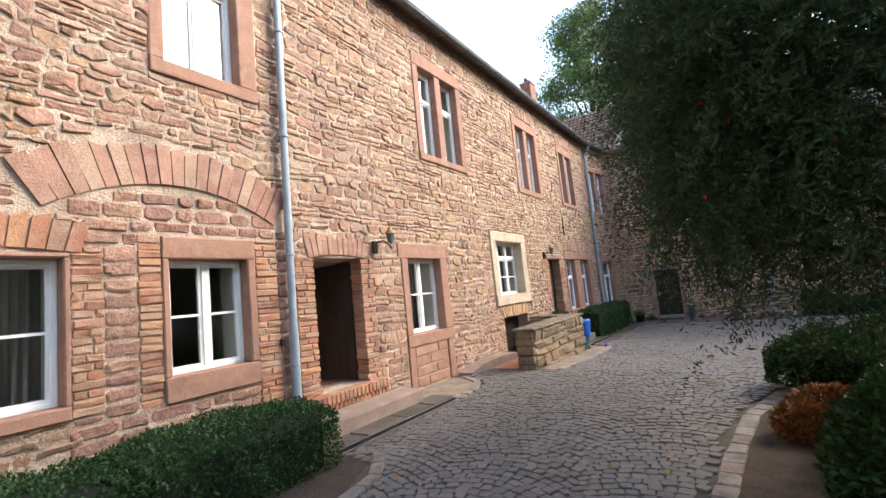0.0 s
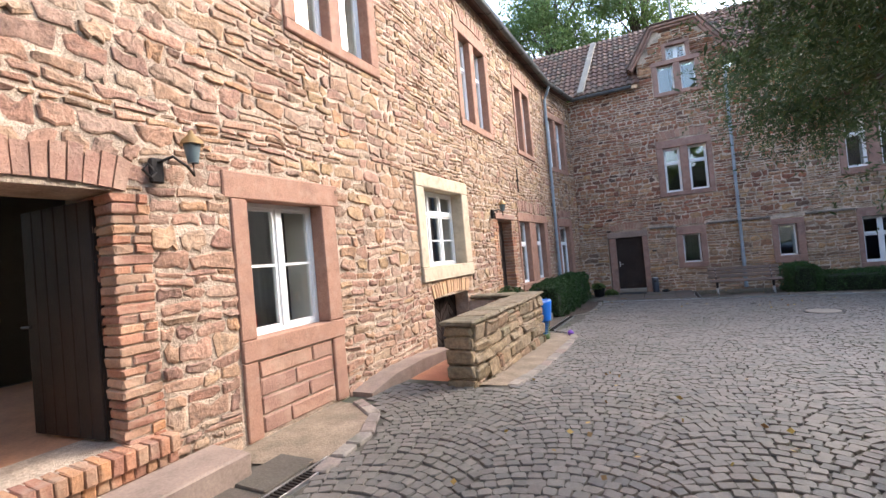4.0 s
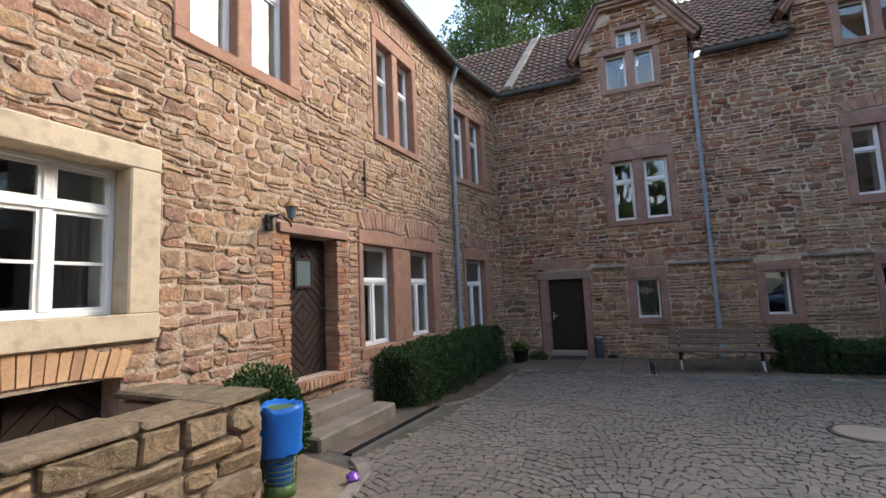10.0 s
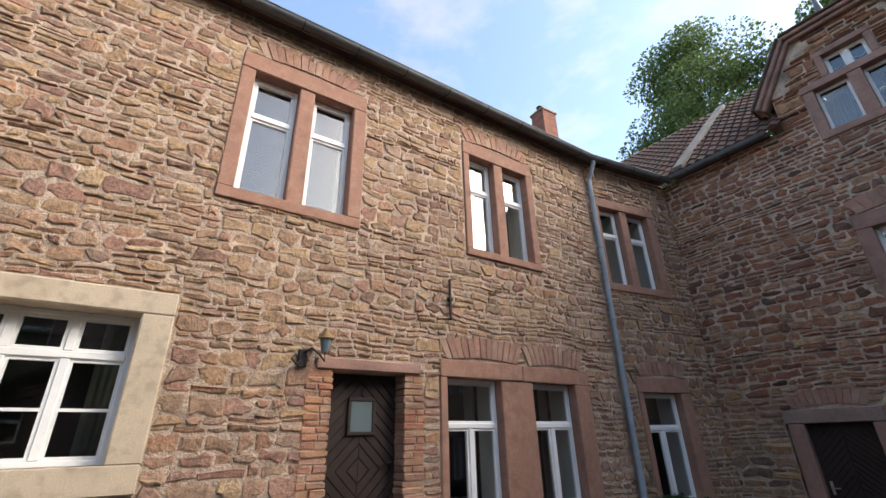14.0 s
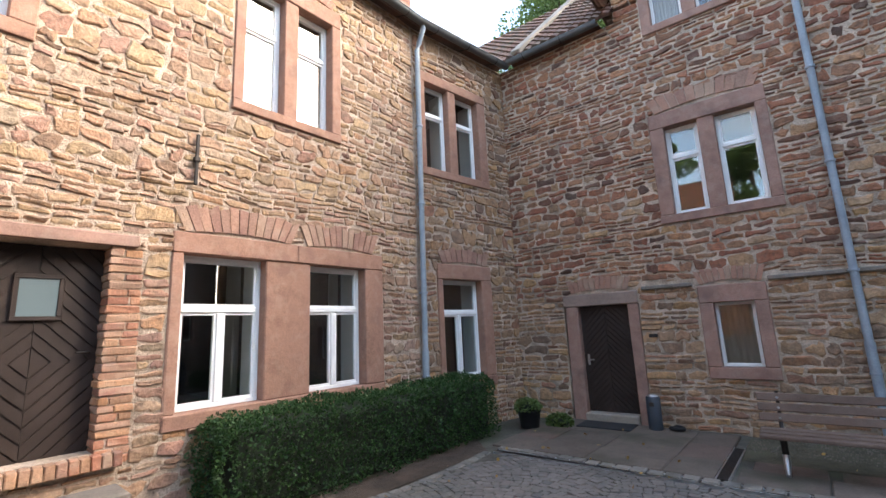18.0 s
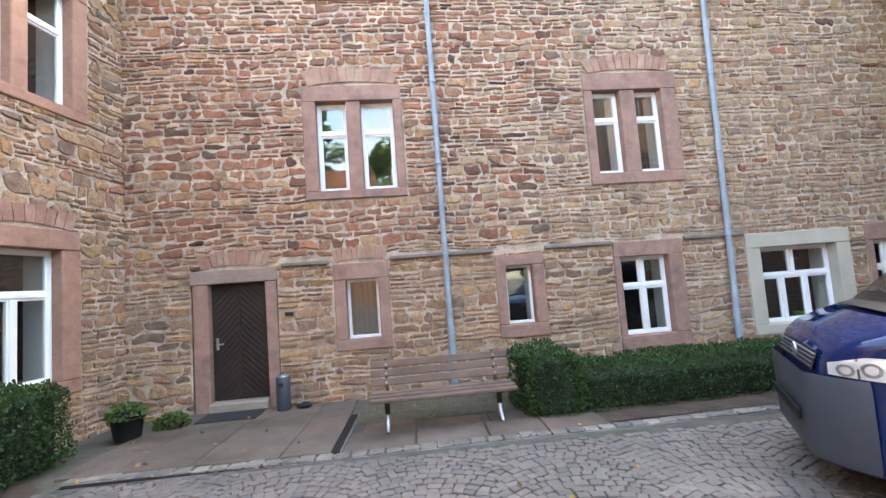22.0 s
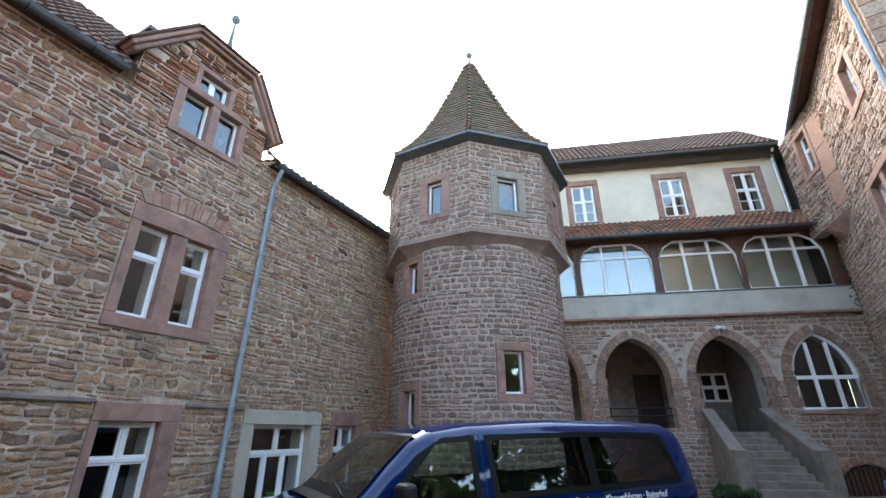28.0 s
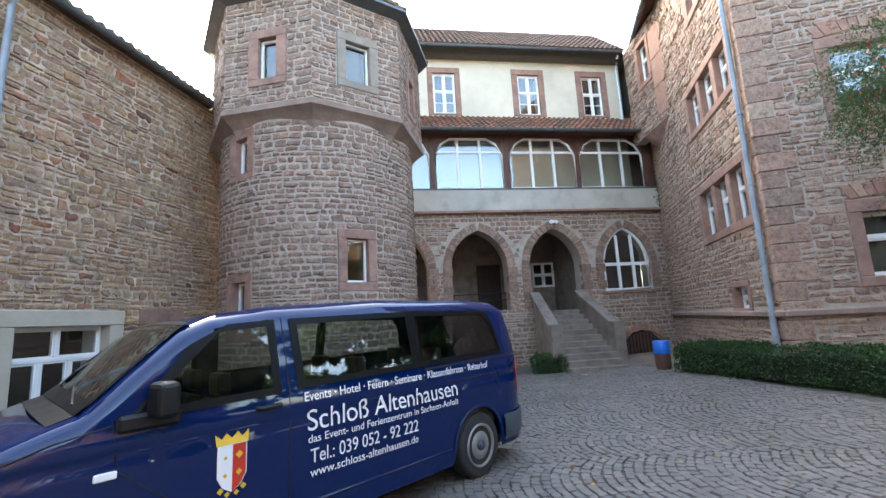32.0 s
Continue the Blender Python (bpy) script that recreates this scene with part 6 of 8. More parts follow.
for s in (-1, 1):
    x0, x1 = (0.66, 0.98) if s > 0 else (-0.98, -0.66)
    bm = bmesh.new()
    a = [(0.0, -0.6), (0.0, 2.05), (-0.3, 2.02), (-2.05, 1.08), (-2.3, 1.02), (-2.3, -0.6)]
    va = [bm.verts.new((x0 + 0.05, y, z)) for y, z in a]
    vb = [bm.verts.new((x1 - 0.05, y, z)) for y, z in a]
    bm.faces.new(va), bm.faces.new(vb[::-1])
    for k in range(len(a)):
        bm.faces.new((va[k], vb[k], vb[(k + 1) % len(a)], va[(k + 1) % len(a)]))
    lean_in = Matrix.Identity(4)
    lean_in[0][1] = 0.14 if s < 0 else 0.0
    bmesh.ops.transform(bm, matrix=lean_in, verts=bm.verts)
    part("side_wall", bm, M["old_stone"], stairs)
    ang = math.atan2(2.08 - 0.62, 2.9)
    bm = bmesh.new()
    box(bm, x0 - 0.02, x1 + 0.02, 0, 2.45, 0, 0.14, 0.02, Matrix.Translation((0, -2.14, 1.0)) @ Matrix.Rotation(ang, 4, "X"))
    bmesh.ops.transform(bm, matrix=lean_in, verts=bm.verts)
    part("coping", bm, M["old_stone"], stairs)
    part("end_block", rough_box(x0 - 0.02 - (0.31 if s < 0 else 0), x1 + 0.02 - (0.31 if s < 0 else 0), -2.42, -2.08, Z0 - 0.1, 1.14, 0.02), M["old_stone"], stairs)
part("doormat", boxed(-0.9, 0.5, -3.75, -3.25, Z0 + 0.03, Z0 + 0.05), M["plaster"], stairs)

# ---- the side wing towards the road ----
RF = face_frame(19.37, 8.73, 178)
r_wins = [((4.35, 7.55, 3.05, 4.66), [(4.55, 5.35), (5.6, 6.35), (6.6, 7.35)], 3.25, 4.44), ((4.45, 7.65, 6.0, 7.48), [(4.65, 5.4), (5.65, 6.45), (6.7, 7.45)], 6.18, 7.26), ((5.45, 6.70, 8.85, 10.40), [(5.72, 6.42)], 9.05, 10.2)]
SMALL = (5.70, 6.75, 1.25, 1.95)
wall_s = slab_wall("wall_south", RF, -0.4, 8.05, -0.6, 11.5, 0.5, [w[0] for w in r_wins] + [SMALL], M["mortar_dark"], "tall wing wall of red-brown coursed stone")
for outer, lights, zlo, zhi in r_wins:
    window(RF, outer, lights, zlo, zhi, "mauve", style=dict(cols=1, transom=0.6))
window(RF, SMALL, [(5.86, 6.60)], 1.33, 1.82, "mauve", style=dict(cols=2, transom=0.5), label="small white cellar window in a red stone frame")
rng = random.Random(51)
st = rubble(-0.4, 8.03, -0.4, 11.45, [w[0] for w in r_wins] + [SMALL, (-0.5, 8.1, 1.14, 1.30)], rng, (0.11, 0.19), (0.14, 0.36), split=(0.75, 0.25, 0), joint=0.024)
masonry(wall_s, RF, st, rng, "wing", proud=(0.008, 0.028), wave=0.03, wild=0.24, apart=(3.5, 8.1, 1.3, 4.6))
part("base_moulding", boxed(-0.3, 8.12, -0.10, 0.05, 1.14, 1.28, bevel=0.03), M["drab"], wall_s)
SF = face_frame(11.31, 9.01, -95)
s_wins = [((1.22, 2.95, 1.62, 3.22), [(1.44, 2.74)], 1.80, 2.98), ((1.22, 2.95, 4.78, 6.48), [(1.44, 2.74)], 4.98, 6.26)]
wall_s2 = slab_wall("wall_gable", SF, 0.0, 7.0, -0.6, 11.5, 0.5, [w[0] for w in s_wins], M["mortar_dark"], "gable wall of red-brown coursed stone with dressed corner blocks")
for outer, lights, zlo, zhi in s_wins:
    window(SF, outer, lights, zlo, zhi, "mauve", style=dict(cols=1, transom=0.6), label="white wooden window in a pale red stone frame")
quo = [(0.0, 0.62 if k % 2 else 0.40, 0.0 + 0.36 * k, 0.36 * k + 0.35) for k in range(32)]
st = rubble(0.0, 7.0, -0.4, 11.45, [w[0] for w in s_wins] + quo + [(0, 7, 1.14, 1.30)], rng, (0.11, 0.19), (0.14, 0.36), split=(0.75, 0.25, 0), joint=0.024)
masonry(wall_s2, SF, st, rng, "wing", proud=(0.008, 0.028), wave=0.03, wild=0.24, apart=(0.3, 3.6, 1.3, 5.4))
for a, b, c, d in quo:
    part("quoin", rough_box(-0.035, b - 0.006, -0.035, 0.3, c, d, 0.014), M["wing_object"], wall_s2)
part("base_moulding", boxed(-0.02, 7.0, -0.10, 0.05, 1.14, 1.28, bevel=0.03), M["drab"], wall_s2)
for z in (3.24, 6.5):
    flat_arch(wall_s2, 1.3, 2.85, z, 0.26, 0.06, 11, rng)
# bay across the corner, near the main house
OF = RF @ pose(-0.5, -0.85, 0, 0, 0, 14)
ori = slab_wall("corner_bay", OF, 0.9, 3.82, 7.6, 11.45, 0.4, [(1.76, 2.80, 9.30, 11.06)], M["mortar_dark"], "stone bay across the inner corner with one tall window")
window(OF, (1.76, 2.80, 9.30, 11.06), [(1.95, 2.62)], 9.46, 10.90, "sandstone", style=dict(cols=1, transom=0.6), label="tall white window in a red sandstone frame")
st = rubble(0.9, 3.80, 7.62, 11.4, [(1.76, 2.80, 9.30, 11.06), (2.84, 3.80, 7.8, 10.95)], rng, (0.14, 0.24), (0.18, 0.44), split=(0.65, 0.35, 0), joint=0.024)
masonry(ori, OF, st, rng, "wing", wave=0.02, wild=0.15)
for a, b in ((7.8, 8.82), (8.83, 9.86), (9.87, 10.95)):
    part("smooth_block", rough_box(2.85, 3.80, -0.03, 0.05, a, b, 0.012), M["sandstone"], ori)
part("bay_side", boxed(3.78, 3.84, 0.0, 1.2, 7.6, 11.45), M["mauve"], ori)
bm = bmesh.new()
fl = [(1.7, 0.0), (3.82, 0.0), (3.82, 1.2), (1.7, 1.6)]
vt = [bm.verts.new((x, y, 7.6)) for x, y in fl]
lo_v = [bm.verts.new((x, y, 6.2)) for x, y in ((1.7, 1.3), (3.82, 0.95), (3.82, 1.2), (1.7, 1.6))]
bm.faces.new(vt[::-1]), bm.faces.new(lo_v)
for k in range(4):
    bm.faces.new((vt[k], vt[(k + 1) % 4], lo_v[(k + 1) % 4], lo_v[k]))
part("corbel", bm, M["mauve"], ori)
tiled_roof("roof_south", RF, dict(u0=-0.5, u1=8.3, len=4.5, **{"in": lambda u, d: True}), radians(48), -0.4, 11.5, M["tile"], "steep tiled roof of the side wing")
gutter(RF, -0.4, 8.3, 11.48, out=0.42)
downpipe(RF, 7.75, 11.46, -0.1, lean=0.015, mat="zinc", top_out=0.5, label="weathered grey downpipe on the wing wall")
room("room_south", RF, -0.3, 7.9, -0.5, 11.4, 3.5, (2.6, 5.6, 8.6))

# ---- the gate house behind the trees, closing the yard ----
GF = face_frame(-0.5, -10.0, 180)
wall_gate = slab_wall("wall_gate", GF, 0.0, 8.0, -0.3, 8.6, 0.5, [(2.0, 3.0, 3.6, 5.4)], M["mortar_far"], "plain stone wall of the gate house")
st = rubble(0.0, 8.0, -0.3, 8.55, [(2.0, 3.0, 3.6, 5.4)], rng, (0.22, 0.4), (0.3, 0.7), split=(0.7, 0.3, 0))
masonry(wall_gate, GF, st, rng, "red", wave=0.03, wild=0.2)
window(GF, (2.0, 3.0, 3.6, 5.4), [(2.15, 2.85)], 3.75, 5.2, "mauve", style=dict(cols=2))
room("room_gate", GF, 0.1, 7.9, 0.0, 8.5, 3.0, (3.0, 6.9))
tiled_roof("roof_gate", GF, dict(u0=-0.2, u1=8.2, len=6.5, **{"in": lambda u, d: True}), radians(46), -0.25, 8.65, M["tile_new"], "red tiled roof of the gate house")

# ---- the blue van ----
VAN = pose(6.95, 14.22, ground_z(14.22), 0, 0, -31)
van = empty("van", VAN, "dark blue passenger van with white lettering parked on cobbles", "van")
VW = 0.95
TOP = [(-4.16, 0.62), (-4.145, 0.86), (-4.085, 1.03), (-3.97, 1.12), (-3.66, 1.235), (-3.48, 1.29), (-3.22, 1.53), (-2.95, 1.76), (-2.75, 1.84), (-2.3, 1.90), (-1.2, 1.945), (0.1, 1.94), (0.60, 1.91), (0.76, 1.85), (0.84, 1.62), (0.91, 1.28), (0.95, 0.98), (0.98, 0.55)]


def lerp_at(tab, u):
    for (a, p), (b, q) in zip(tab, tab[1:]):
        if a <= u <= b:
            return p + (q - p) * (u - a) / (b - a)
    return tab[-1][1] if u > tab[-1][0] else tab[0][1]


def van_bottom(u):
    z = 0.24
    for c, r in ((0.0, 0.40), (-3.49, 0.41)):
        if abs(u - c) < r:
            z = max(z, 0.33 + math.sqrt(r * r - (u - c) ** 2))
    return z


def van_in(u, z):
    """How far the side lies in from the widest line at a place."""
    d = 0.015 + (0.155 * ((z - 1.12) / 0.8) ** 1.25 if z > 1.12 else 0.02 * ((1.12 - z) / 0.9) ** 2)
    if 0.99 < z < 1.06:
        d += 0.012
    if u < -3.6:
        d += 0.30 * ((-3.6 - u) / 0.57) ** 2.6
    if u > 0.6:
        d += 0.14 * ((u - 0.6) / 0.38) ** 2
    return d


def van_at(u, z, lift=0.0):
    return (u, van_in(u, z) - lift, z)


WINDOWS = {
    "door_window": [(-3.24, 1.24), (-2.33, 1.26), (-2.35, 1.77), (-2.70, 1.75), (-2.90, 1.62)],
    "side_window": [(-2.14, 1.275), (-0.92, 1.285), (-0.92, 1.80), (-2.17, 1.775)],
    "rear_side_window": [(-0.86, 1.285), (0.50, 1.31), (0.41, 1.68), (0.30, 1.785), (-0.86, 1.80)],
}


def in_poly(u, z, pl):
    c = False
    for (x0, y0), (x1, y1) in zip(pl, pl[1:] + pl[:1]):
        if (y0 > z) != (y1 > z) and u < x0 + (z - y0) / (y1 - y0) * (x1 - x0):
            c = not c
    return c


# body shell: two sides and the roof, bonnet and ends between them
us = [-4.16 + 0.04 * k for k in range(135)]
us = [u for u in us if u < 0.98] + [0.98]
R = 34
verts, faces = [], []
for u in us:
    zt, zb = lerp_at(TOP, u), van_bottom(u)
    zb = min(zb, zt - 0.05)
    r = min(0.13, (zt - zb) * 0.3)
    col = []
    for k in range(R + 1):
        f = k / R
        z = zb + (zt - zb) * f
        y = van_in(u, z)
        g = zt - z
        if g < r:
            y += r * 0.9 * (1 - math.sqrt(max(0, 1 - ((r - g) / r) ** 2)))
        col.append((y, z))
    for y, z in col:
        verts.append((u, y, z))
    for y, z in reversed(col):
        verts.append((u, 2 * VW - y, z))
C = 2 * (R + 1)
for i in range(len(us) - 1):
    for k in range(C - 1):
        a, b = i * C + k, i * C + k + 1
        c, d = (i + 1) * C + k + 1, (i + 1) * C + k
        um = (us[i] + us[i + 1]) / 2
        zm = sum(verts[q][2] for q in (a, b, c, d)) / 4
        side = k < R or k > R + 1
        if side and any(in_poly(um, zm, w) for w in WINDOWS.values()):
            continue
        if -3.44 < um < -2.92 and k == R:
            continue
        faces.append((a, d, c, b))
for i in (0, len(us) - 1):
    faces.append(tuple(i * C + k for k in range(C)) if i else tuple(i * C + k for k in reversed(range(C))))
body = raw("body", verts, faces, M["van_blue"], van, smooth=True)
# glass and black seals on both sides
for s in (0, 1):
    flip = (lambda p: p) if s == 0 else (lambda p: (p[0], 2 * VW - p[1], p[2]))
    for nm_, pl in WINDOWS.items():
        cu, cz = sum(p[0] for p in pl) / len(pl), sum(p[1] for p in pl) / len(pl)
        bm = bmesh.new()
        vs = [bm.verts.new(flip(van_at(u + (0.03 if u > cu else -0.03), z + (0.02 if z > cz else -0.02), 0.006))) for u, z in pl]
        bm.faces.new(vs if s == 0 else vs[::-1])
        g = part(nm_, bm, M["van_glass"], van)
        bm = bmesh.new()
        grow = [(u + (0.03 if u > cu else -0.03), z + (0.022 if z > cz else -0.022)) for u, z in pl]
        shr = [(u - (0.035 if u > cu else -0.035), z - (0.03 if z > cz else -0.03)) for u, z in pl]
        o = [bm.verts.new(flip(van_at(u, z, 0.010))) for u, z in grow]
        i_ = [bm.verts.new(flip(van_at(u, z, 0.010))) for u, z in shr]
        for k in range(len(pl)):
            j = (k + 1) % len(pl)
            q = (o[k], o[j], i_[j], i_[k])
            bm.faces.new(q if s == 0 else q[::-1])
        part("window_seal", bm, M["frit"], g)
def screen_row(u, inset=0.0, lift=0.006):
    """Points across the windscreen at u, from one pillar to the other, bowed a little."""
    z = lerp_at(TOP, u)
    e = van_in(u, z) + 0.095 + inset
    ys_ = [e + (2 * VW - 2 * e) * k / 8 for k in range(9)]
    return [(u - 0.03 * (1 - ((y - VW) / 0.8) ** 2), y, z + lift + 0.022 * (1 - ((y - VW) / 0.8) ** 2)) for y in ys_]


def screen_sheet(us_, inset, lift):
    bm = bmesh.new()
    rows_ = [[bm.verts.new(p) for p in screen_row(u, inset, lift)] for u in us_]
    for a, b in zip(rows_, rows_[1:]):
        for k in range(8):
            bm.faces.new((a[k], b[k], b[k + 1], a[k + 1])).smooth = True
    return bm


part("windscreen", screen_sheet((-3.49, -3.42, -3.34, -3.2, -3.05, -2.95, -2.89), 0.0, 0.006), M["screen_glass"], van)
for a, b in ((-3.50, -3.42), (-2.93, -2.88)):
    part("screen_border", screen_sheet((a, b), 0.0, 0.010), M["frit"], van)
for s in (0, 1):
    bm = bmesh.new()
    q = []
    for u in (-3.44, -3.34, -3.2, -3.05, -2.91):
        r0, r1 = screen_row(u, -0.01, 0.010)[0], screen_row(u, 0.035, 0.010)[0]
        q.append([bm.verts.new(p if s == 0 else (p[0], 2 * VW - p[1], p[2])) for p in (r0, r1)])
    for a, b in zip(q, q[1:]):
        bm.faces.new((a[0], a[1], b[1], b[0]))
    part("screen_border", bm, M["frit"], van)
part("dashboard", boxed(-3.46, -2.98, 0.2, 1.7, 0.98, 1.16, bevel=0.05, seg=2), M["black_plastic"], van)
for y0 in (0.35, 0.85):
    part("wiper", tube([(-3.49, y0, 1.325), (-3.42, y0 + 0.5, 1.392)], 0.010, 6), M["black_plastic"], van)
part("cowl", screen_sheet((-3.62, -3.56, -3.49), 0.02, 0.003), M["black_plastic"], van)


def van_strip(name, pts, lift, mat, w=0.012):
    """A narrow band on the near side, following its curve."""
    line = []
    for (u0, z0), (u1, z1) in zip(pts, pts[1:]):
        n = max(1, int(math.hypot(u1 - u0, z1 - z0) / 0.08))
        line += [(u0 + (u1 - u0) * k / n, z0 + (z1 - z0) * k / n) for k in range(n)]
    line.append(pts[-1])
    bm, prev = bmesh.new(), None
    for k, (u, z) in enumerate(line):
        a, b = line[max(0, k - 1)], line[min(len(line) - 1, k + 1)]
        l = math.hypot(b[0] - a[0], b[1] - a[1])
        nx, nz = -(b[1] - a[1]) / l * w / 2, (b[0] - a[0]) / l * w / 2
        row_ = [bm.verts.new(van_at(u + f * nx, z + f * nz, lift + g)) for f, g in ((-1, -0.004), (-0.6, 0.0), (0.6, 0.0), (1, -0.004))]
        if prev:
            for i in range(3):
                bm.faces.new((prev[i], row_[i], row_[i + 1], prev[i + 1])).smooth = True
        prev = row_
    return part(name, bm, mat, van)


GAP = M["black_plastic"]
van_strip("door_gap", [(-3.34, 1.24), (-3.30, 0.95), (-3.0, 0.70), (-2.93, 0.50), (-2.90, 0.26)], 0.003, GAP, 0.009)
van_strip("door_gap", [(-2.26, 1.80), (-2.24, 1.3), (-2.24, 0.30)], 0.003, GAP, 0.009)
van_strip("door_gap", [(-0.90, 1.86), (-0.90, 1.28), (-0.62, 0.80), (-0.5, 0.62)], 0.003, GAP, 0.006)
van_strip("slide_rail", [(-0.8, 1.235), (0.85, 1.25)], 0.004, GAP, 0.022)
van_strip("bonnet_gap", [(-3.34, 1.21), (-3.6, 1.17), (-3.85, 1.085)], 0.003, GAP, 0.009)
for c, r in ((0.0, 0.425), (-3.49, 0.435)):
    van_strip("arch_lip", [(c + r * math.cos(math.pi * k / 14), 0.33 + r * math.sin(math.pi * k / 14)) for k in range(15)], 0.016, M["van_blue"], 0.045)
van_strip("sill_line", [(-2.88, 0.40), (-0.46, 0.40)], 0.010, M["van_blue"], 0.03)
van_strip("crease", [(-3.2, 1.04), (-1.0, 1.06), (0.85, 1.08)], 0.002, M["van_blue"], 0.02)
# wheels
def wheel(u, y, turn):
    w = part("wheel", lathe([(0.20, -0.11), (0.29, -0.115), (0.325, -0.10), (0.338, -0.06), (0.34, 0.0), (0.338, 0.06), (0.325, 0.10), (0.29, 0.11), (0.2, 0.10)], 36), M["rubber"], van)
    w.matrix_local = pose(u, y, 0.335, 90, 0, turn)
    part("rim", lathe([(0.225, 0.085), (0.228, 0.115), (0.21, 0.12), (0.195, 0.09), (0.15, 0.095), (0.13, 0.115), (0.07, 0.115), (0.05, 0.10), (0.02, 0.10)], 36), M["rim"], w)
    for k in range(16):
        a = 2 * math.pi * k / 16
        part("rim_hole", lathe([(0.021, 0.088), (0.021, 0.101)], 8, m=pose(0.172 * math.cos(a), 0.172 * math.sin(a), 0)), M["iron"], w)
    part("hub_cap", lathe([(0.055, 0.10), (0.05, 0.13), (0.02, 0.135)], 16), M["grey_plastic"], w)
    return w


for u in (0.0, -3.49):
    wheel(u, 0.13, 0)
    wheel(u, 2 * VW - 0.13, 180)
    part("wheel_well", boxed(u - 0.42, u + 0.42, 0.06, 0.40, 0.42, 0.80, bevel=0.1), M["iron"], van)
part("underbody", boxed(-4.0, 0.9, 0.15, 1.75, 0.22, 0.36, bevel=0.03), M["iron"], van)


def bumper(name, u0, u1, z0, z1, mat, lift=0.012):
    """A wrap-round bumper: both corners and the middle in one piece."""
    st = [u0 + (u1 - u0) * k / 12 for k in range(13)]
    verts, faces = [], []
    for u in st:
        for z in (z0, z0 + 0.05, (z0 + z1) / 2, z1 - 0.05, z1):
            out = lift + (0.0 if z in (z0, z1) else 0.02)
            verts.append((u, van_in(u, z) - out, z))
    for i in range(12):
        for k in range(4):
            a = i * 5 + k
            faces.append((a, a + 5, a + 6, a + 1))
    n = len(verts)
    verts += [(u, 2 * VW - y, z) for u, y, z in verts]
    faces += [tuple(n + q for q in f)[::-1] for f in faces]
    e = 12 * 5 if u1 > 0 else 0
    for k in range(4):
        faces.append((e + k, e + k + 1, n + e + k + 1, n + e + k))
    return raw(name, verts, faces, M[mat], van, smooth=True)


bumper("front_bumper", -4.22, -3.93, 0.25, 0.865, "grey_plastic", 0.014)
bumper("rear_bumper", 0.44, 1.06, 0.30, 0.58, "grey_plastic", 0.02)
# headlight, indicator, tail light, mirror, handles
for s in (0, 1):
    flip = (lambda p: p) if s == 0 else (lambda p: (p[0], 2 * VW - p[1], p[2]))
    def lamp_patch(lift, shrink=0.0):
        bm = bmesh.new()
        grid = []
        for i in range(11):
            a = shrink + (1 - 2 * shrink) * i / 10
            u = -4.105 + 0.275 * a
            lo, hi = 0.868 + 0.015 * (1 - a), 0.965 + 0.055 * min(1.0, a * 1.6)
            grid.append([bm.verts.new(flip(van_at(u, lo + (hi - lo) * (shrink + (1 - 2 * shrink) * k / 6), lift))) for k in range(7)])
        for a, b in zip(grid, grid[1:]):
            for k in range(6):
                bm.faces.new((a[k], b[k], b[k + 1], a[k + 1]) if s == 0 else (a[k], a[k + 1], b[k + 1], b[k])).smooth = True
        return bm
    h = part("headlight", lamp_patch(0.010), M["lamp_silver"], van, "clear headlight with silver reflector")
    part("lens", lamp_patch(0.020), M["lamp_glass"], h)
    for u, z, q in ((-4.03, 0.925, 0.042), (-3.915, 0.94, 0.05)):
        bm = bmesh.new()
        ring = [[bm.verts.new(flip(van_at(u + q * f * math.cos(a), z + q * f * math.sin(a), 0.014))) for a in [2 * math.pi * k / 16 for k in range(16)]] for f in (0.62, 1.0)]
        for k in range(16):
            bm.faces.new((ring[0][k], ring[1][k], ring[1][(k + 1) % 16], ring[0][(k + 1) % 16]))
        part("reflector", bm, M["rim"], h)
    bm = bmesh.new()
    bm.faces.new([bm.verts.new(flip(van_at(u, z, 0.016))) for u, z in ((-3.98, 0.875), (-3.968, 0.875), (-3.968, 1.01), (-3.98, 1.005))])
    part("divider", bm, M["grey_plastic"], h)
    bm = bmesh.new()
    tl = [(0.84, 0.80), (0.95, 0.80), (0.91, 1.16), (0.81, 1.16)]
    bm.faces.new([bm.verts.new(flip(van_at(u, z, 0.008))) for u, z in tl])
    part("tail_light", bm, M["red_paint"], van)
    bm = bmesh.new()
    box(bm, -0.07, 0.07, -0.18, 0.0, -0.11, 0.11, 0.06, seg=4)
    mr = part("mirror", bm, M["black_plastic"], van)
    p = flip(van_at(-3.12, 1.33, 0.02))
    mr.matrix_local = pose(*p, 0, 0, 12) if s == 0 else pose(*p, 0, 0, 168)
    part("mirror_foot", boxed(-3.32, -2.98, -0.01 if s == 0 else 2 * VW - 0.06, 0.06 if s == 0 else 2 * VW + 0.01, 1.16, 1.26, bevel=0.02), M["black_plastic"], van)
GRILLE = [(0.865, -4.160), (0.89, -4.152), (0.92, -4.142), (0.95, -4.131), (0.98, -4.120), (1.00, -4.112)]
bm = bmesh.new()
rows_ = [[bm.verts.new((u, y, z)) for y in (0.42, 0.7, VW, 1.2, 1.48)] for z, u in GRILLE]
for a, b in zip(rows_, rows_[1:]):
    for k in range(4):
        bm.faces.new((a[k], a[k + 1], b[k + 1], b[k]))
gr = part("grille", bm, M["black_plastic"], van)
for z, u in GRILLE[1:-1]:
    part("grille_bar", boxed(u - 0.014, u + 0.004, 0.43, 1.47, z - 0.007, z + 0.007, bevel=0.003), M["grey_plastic"], gr)
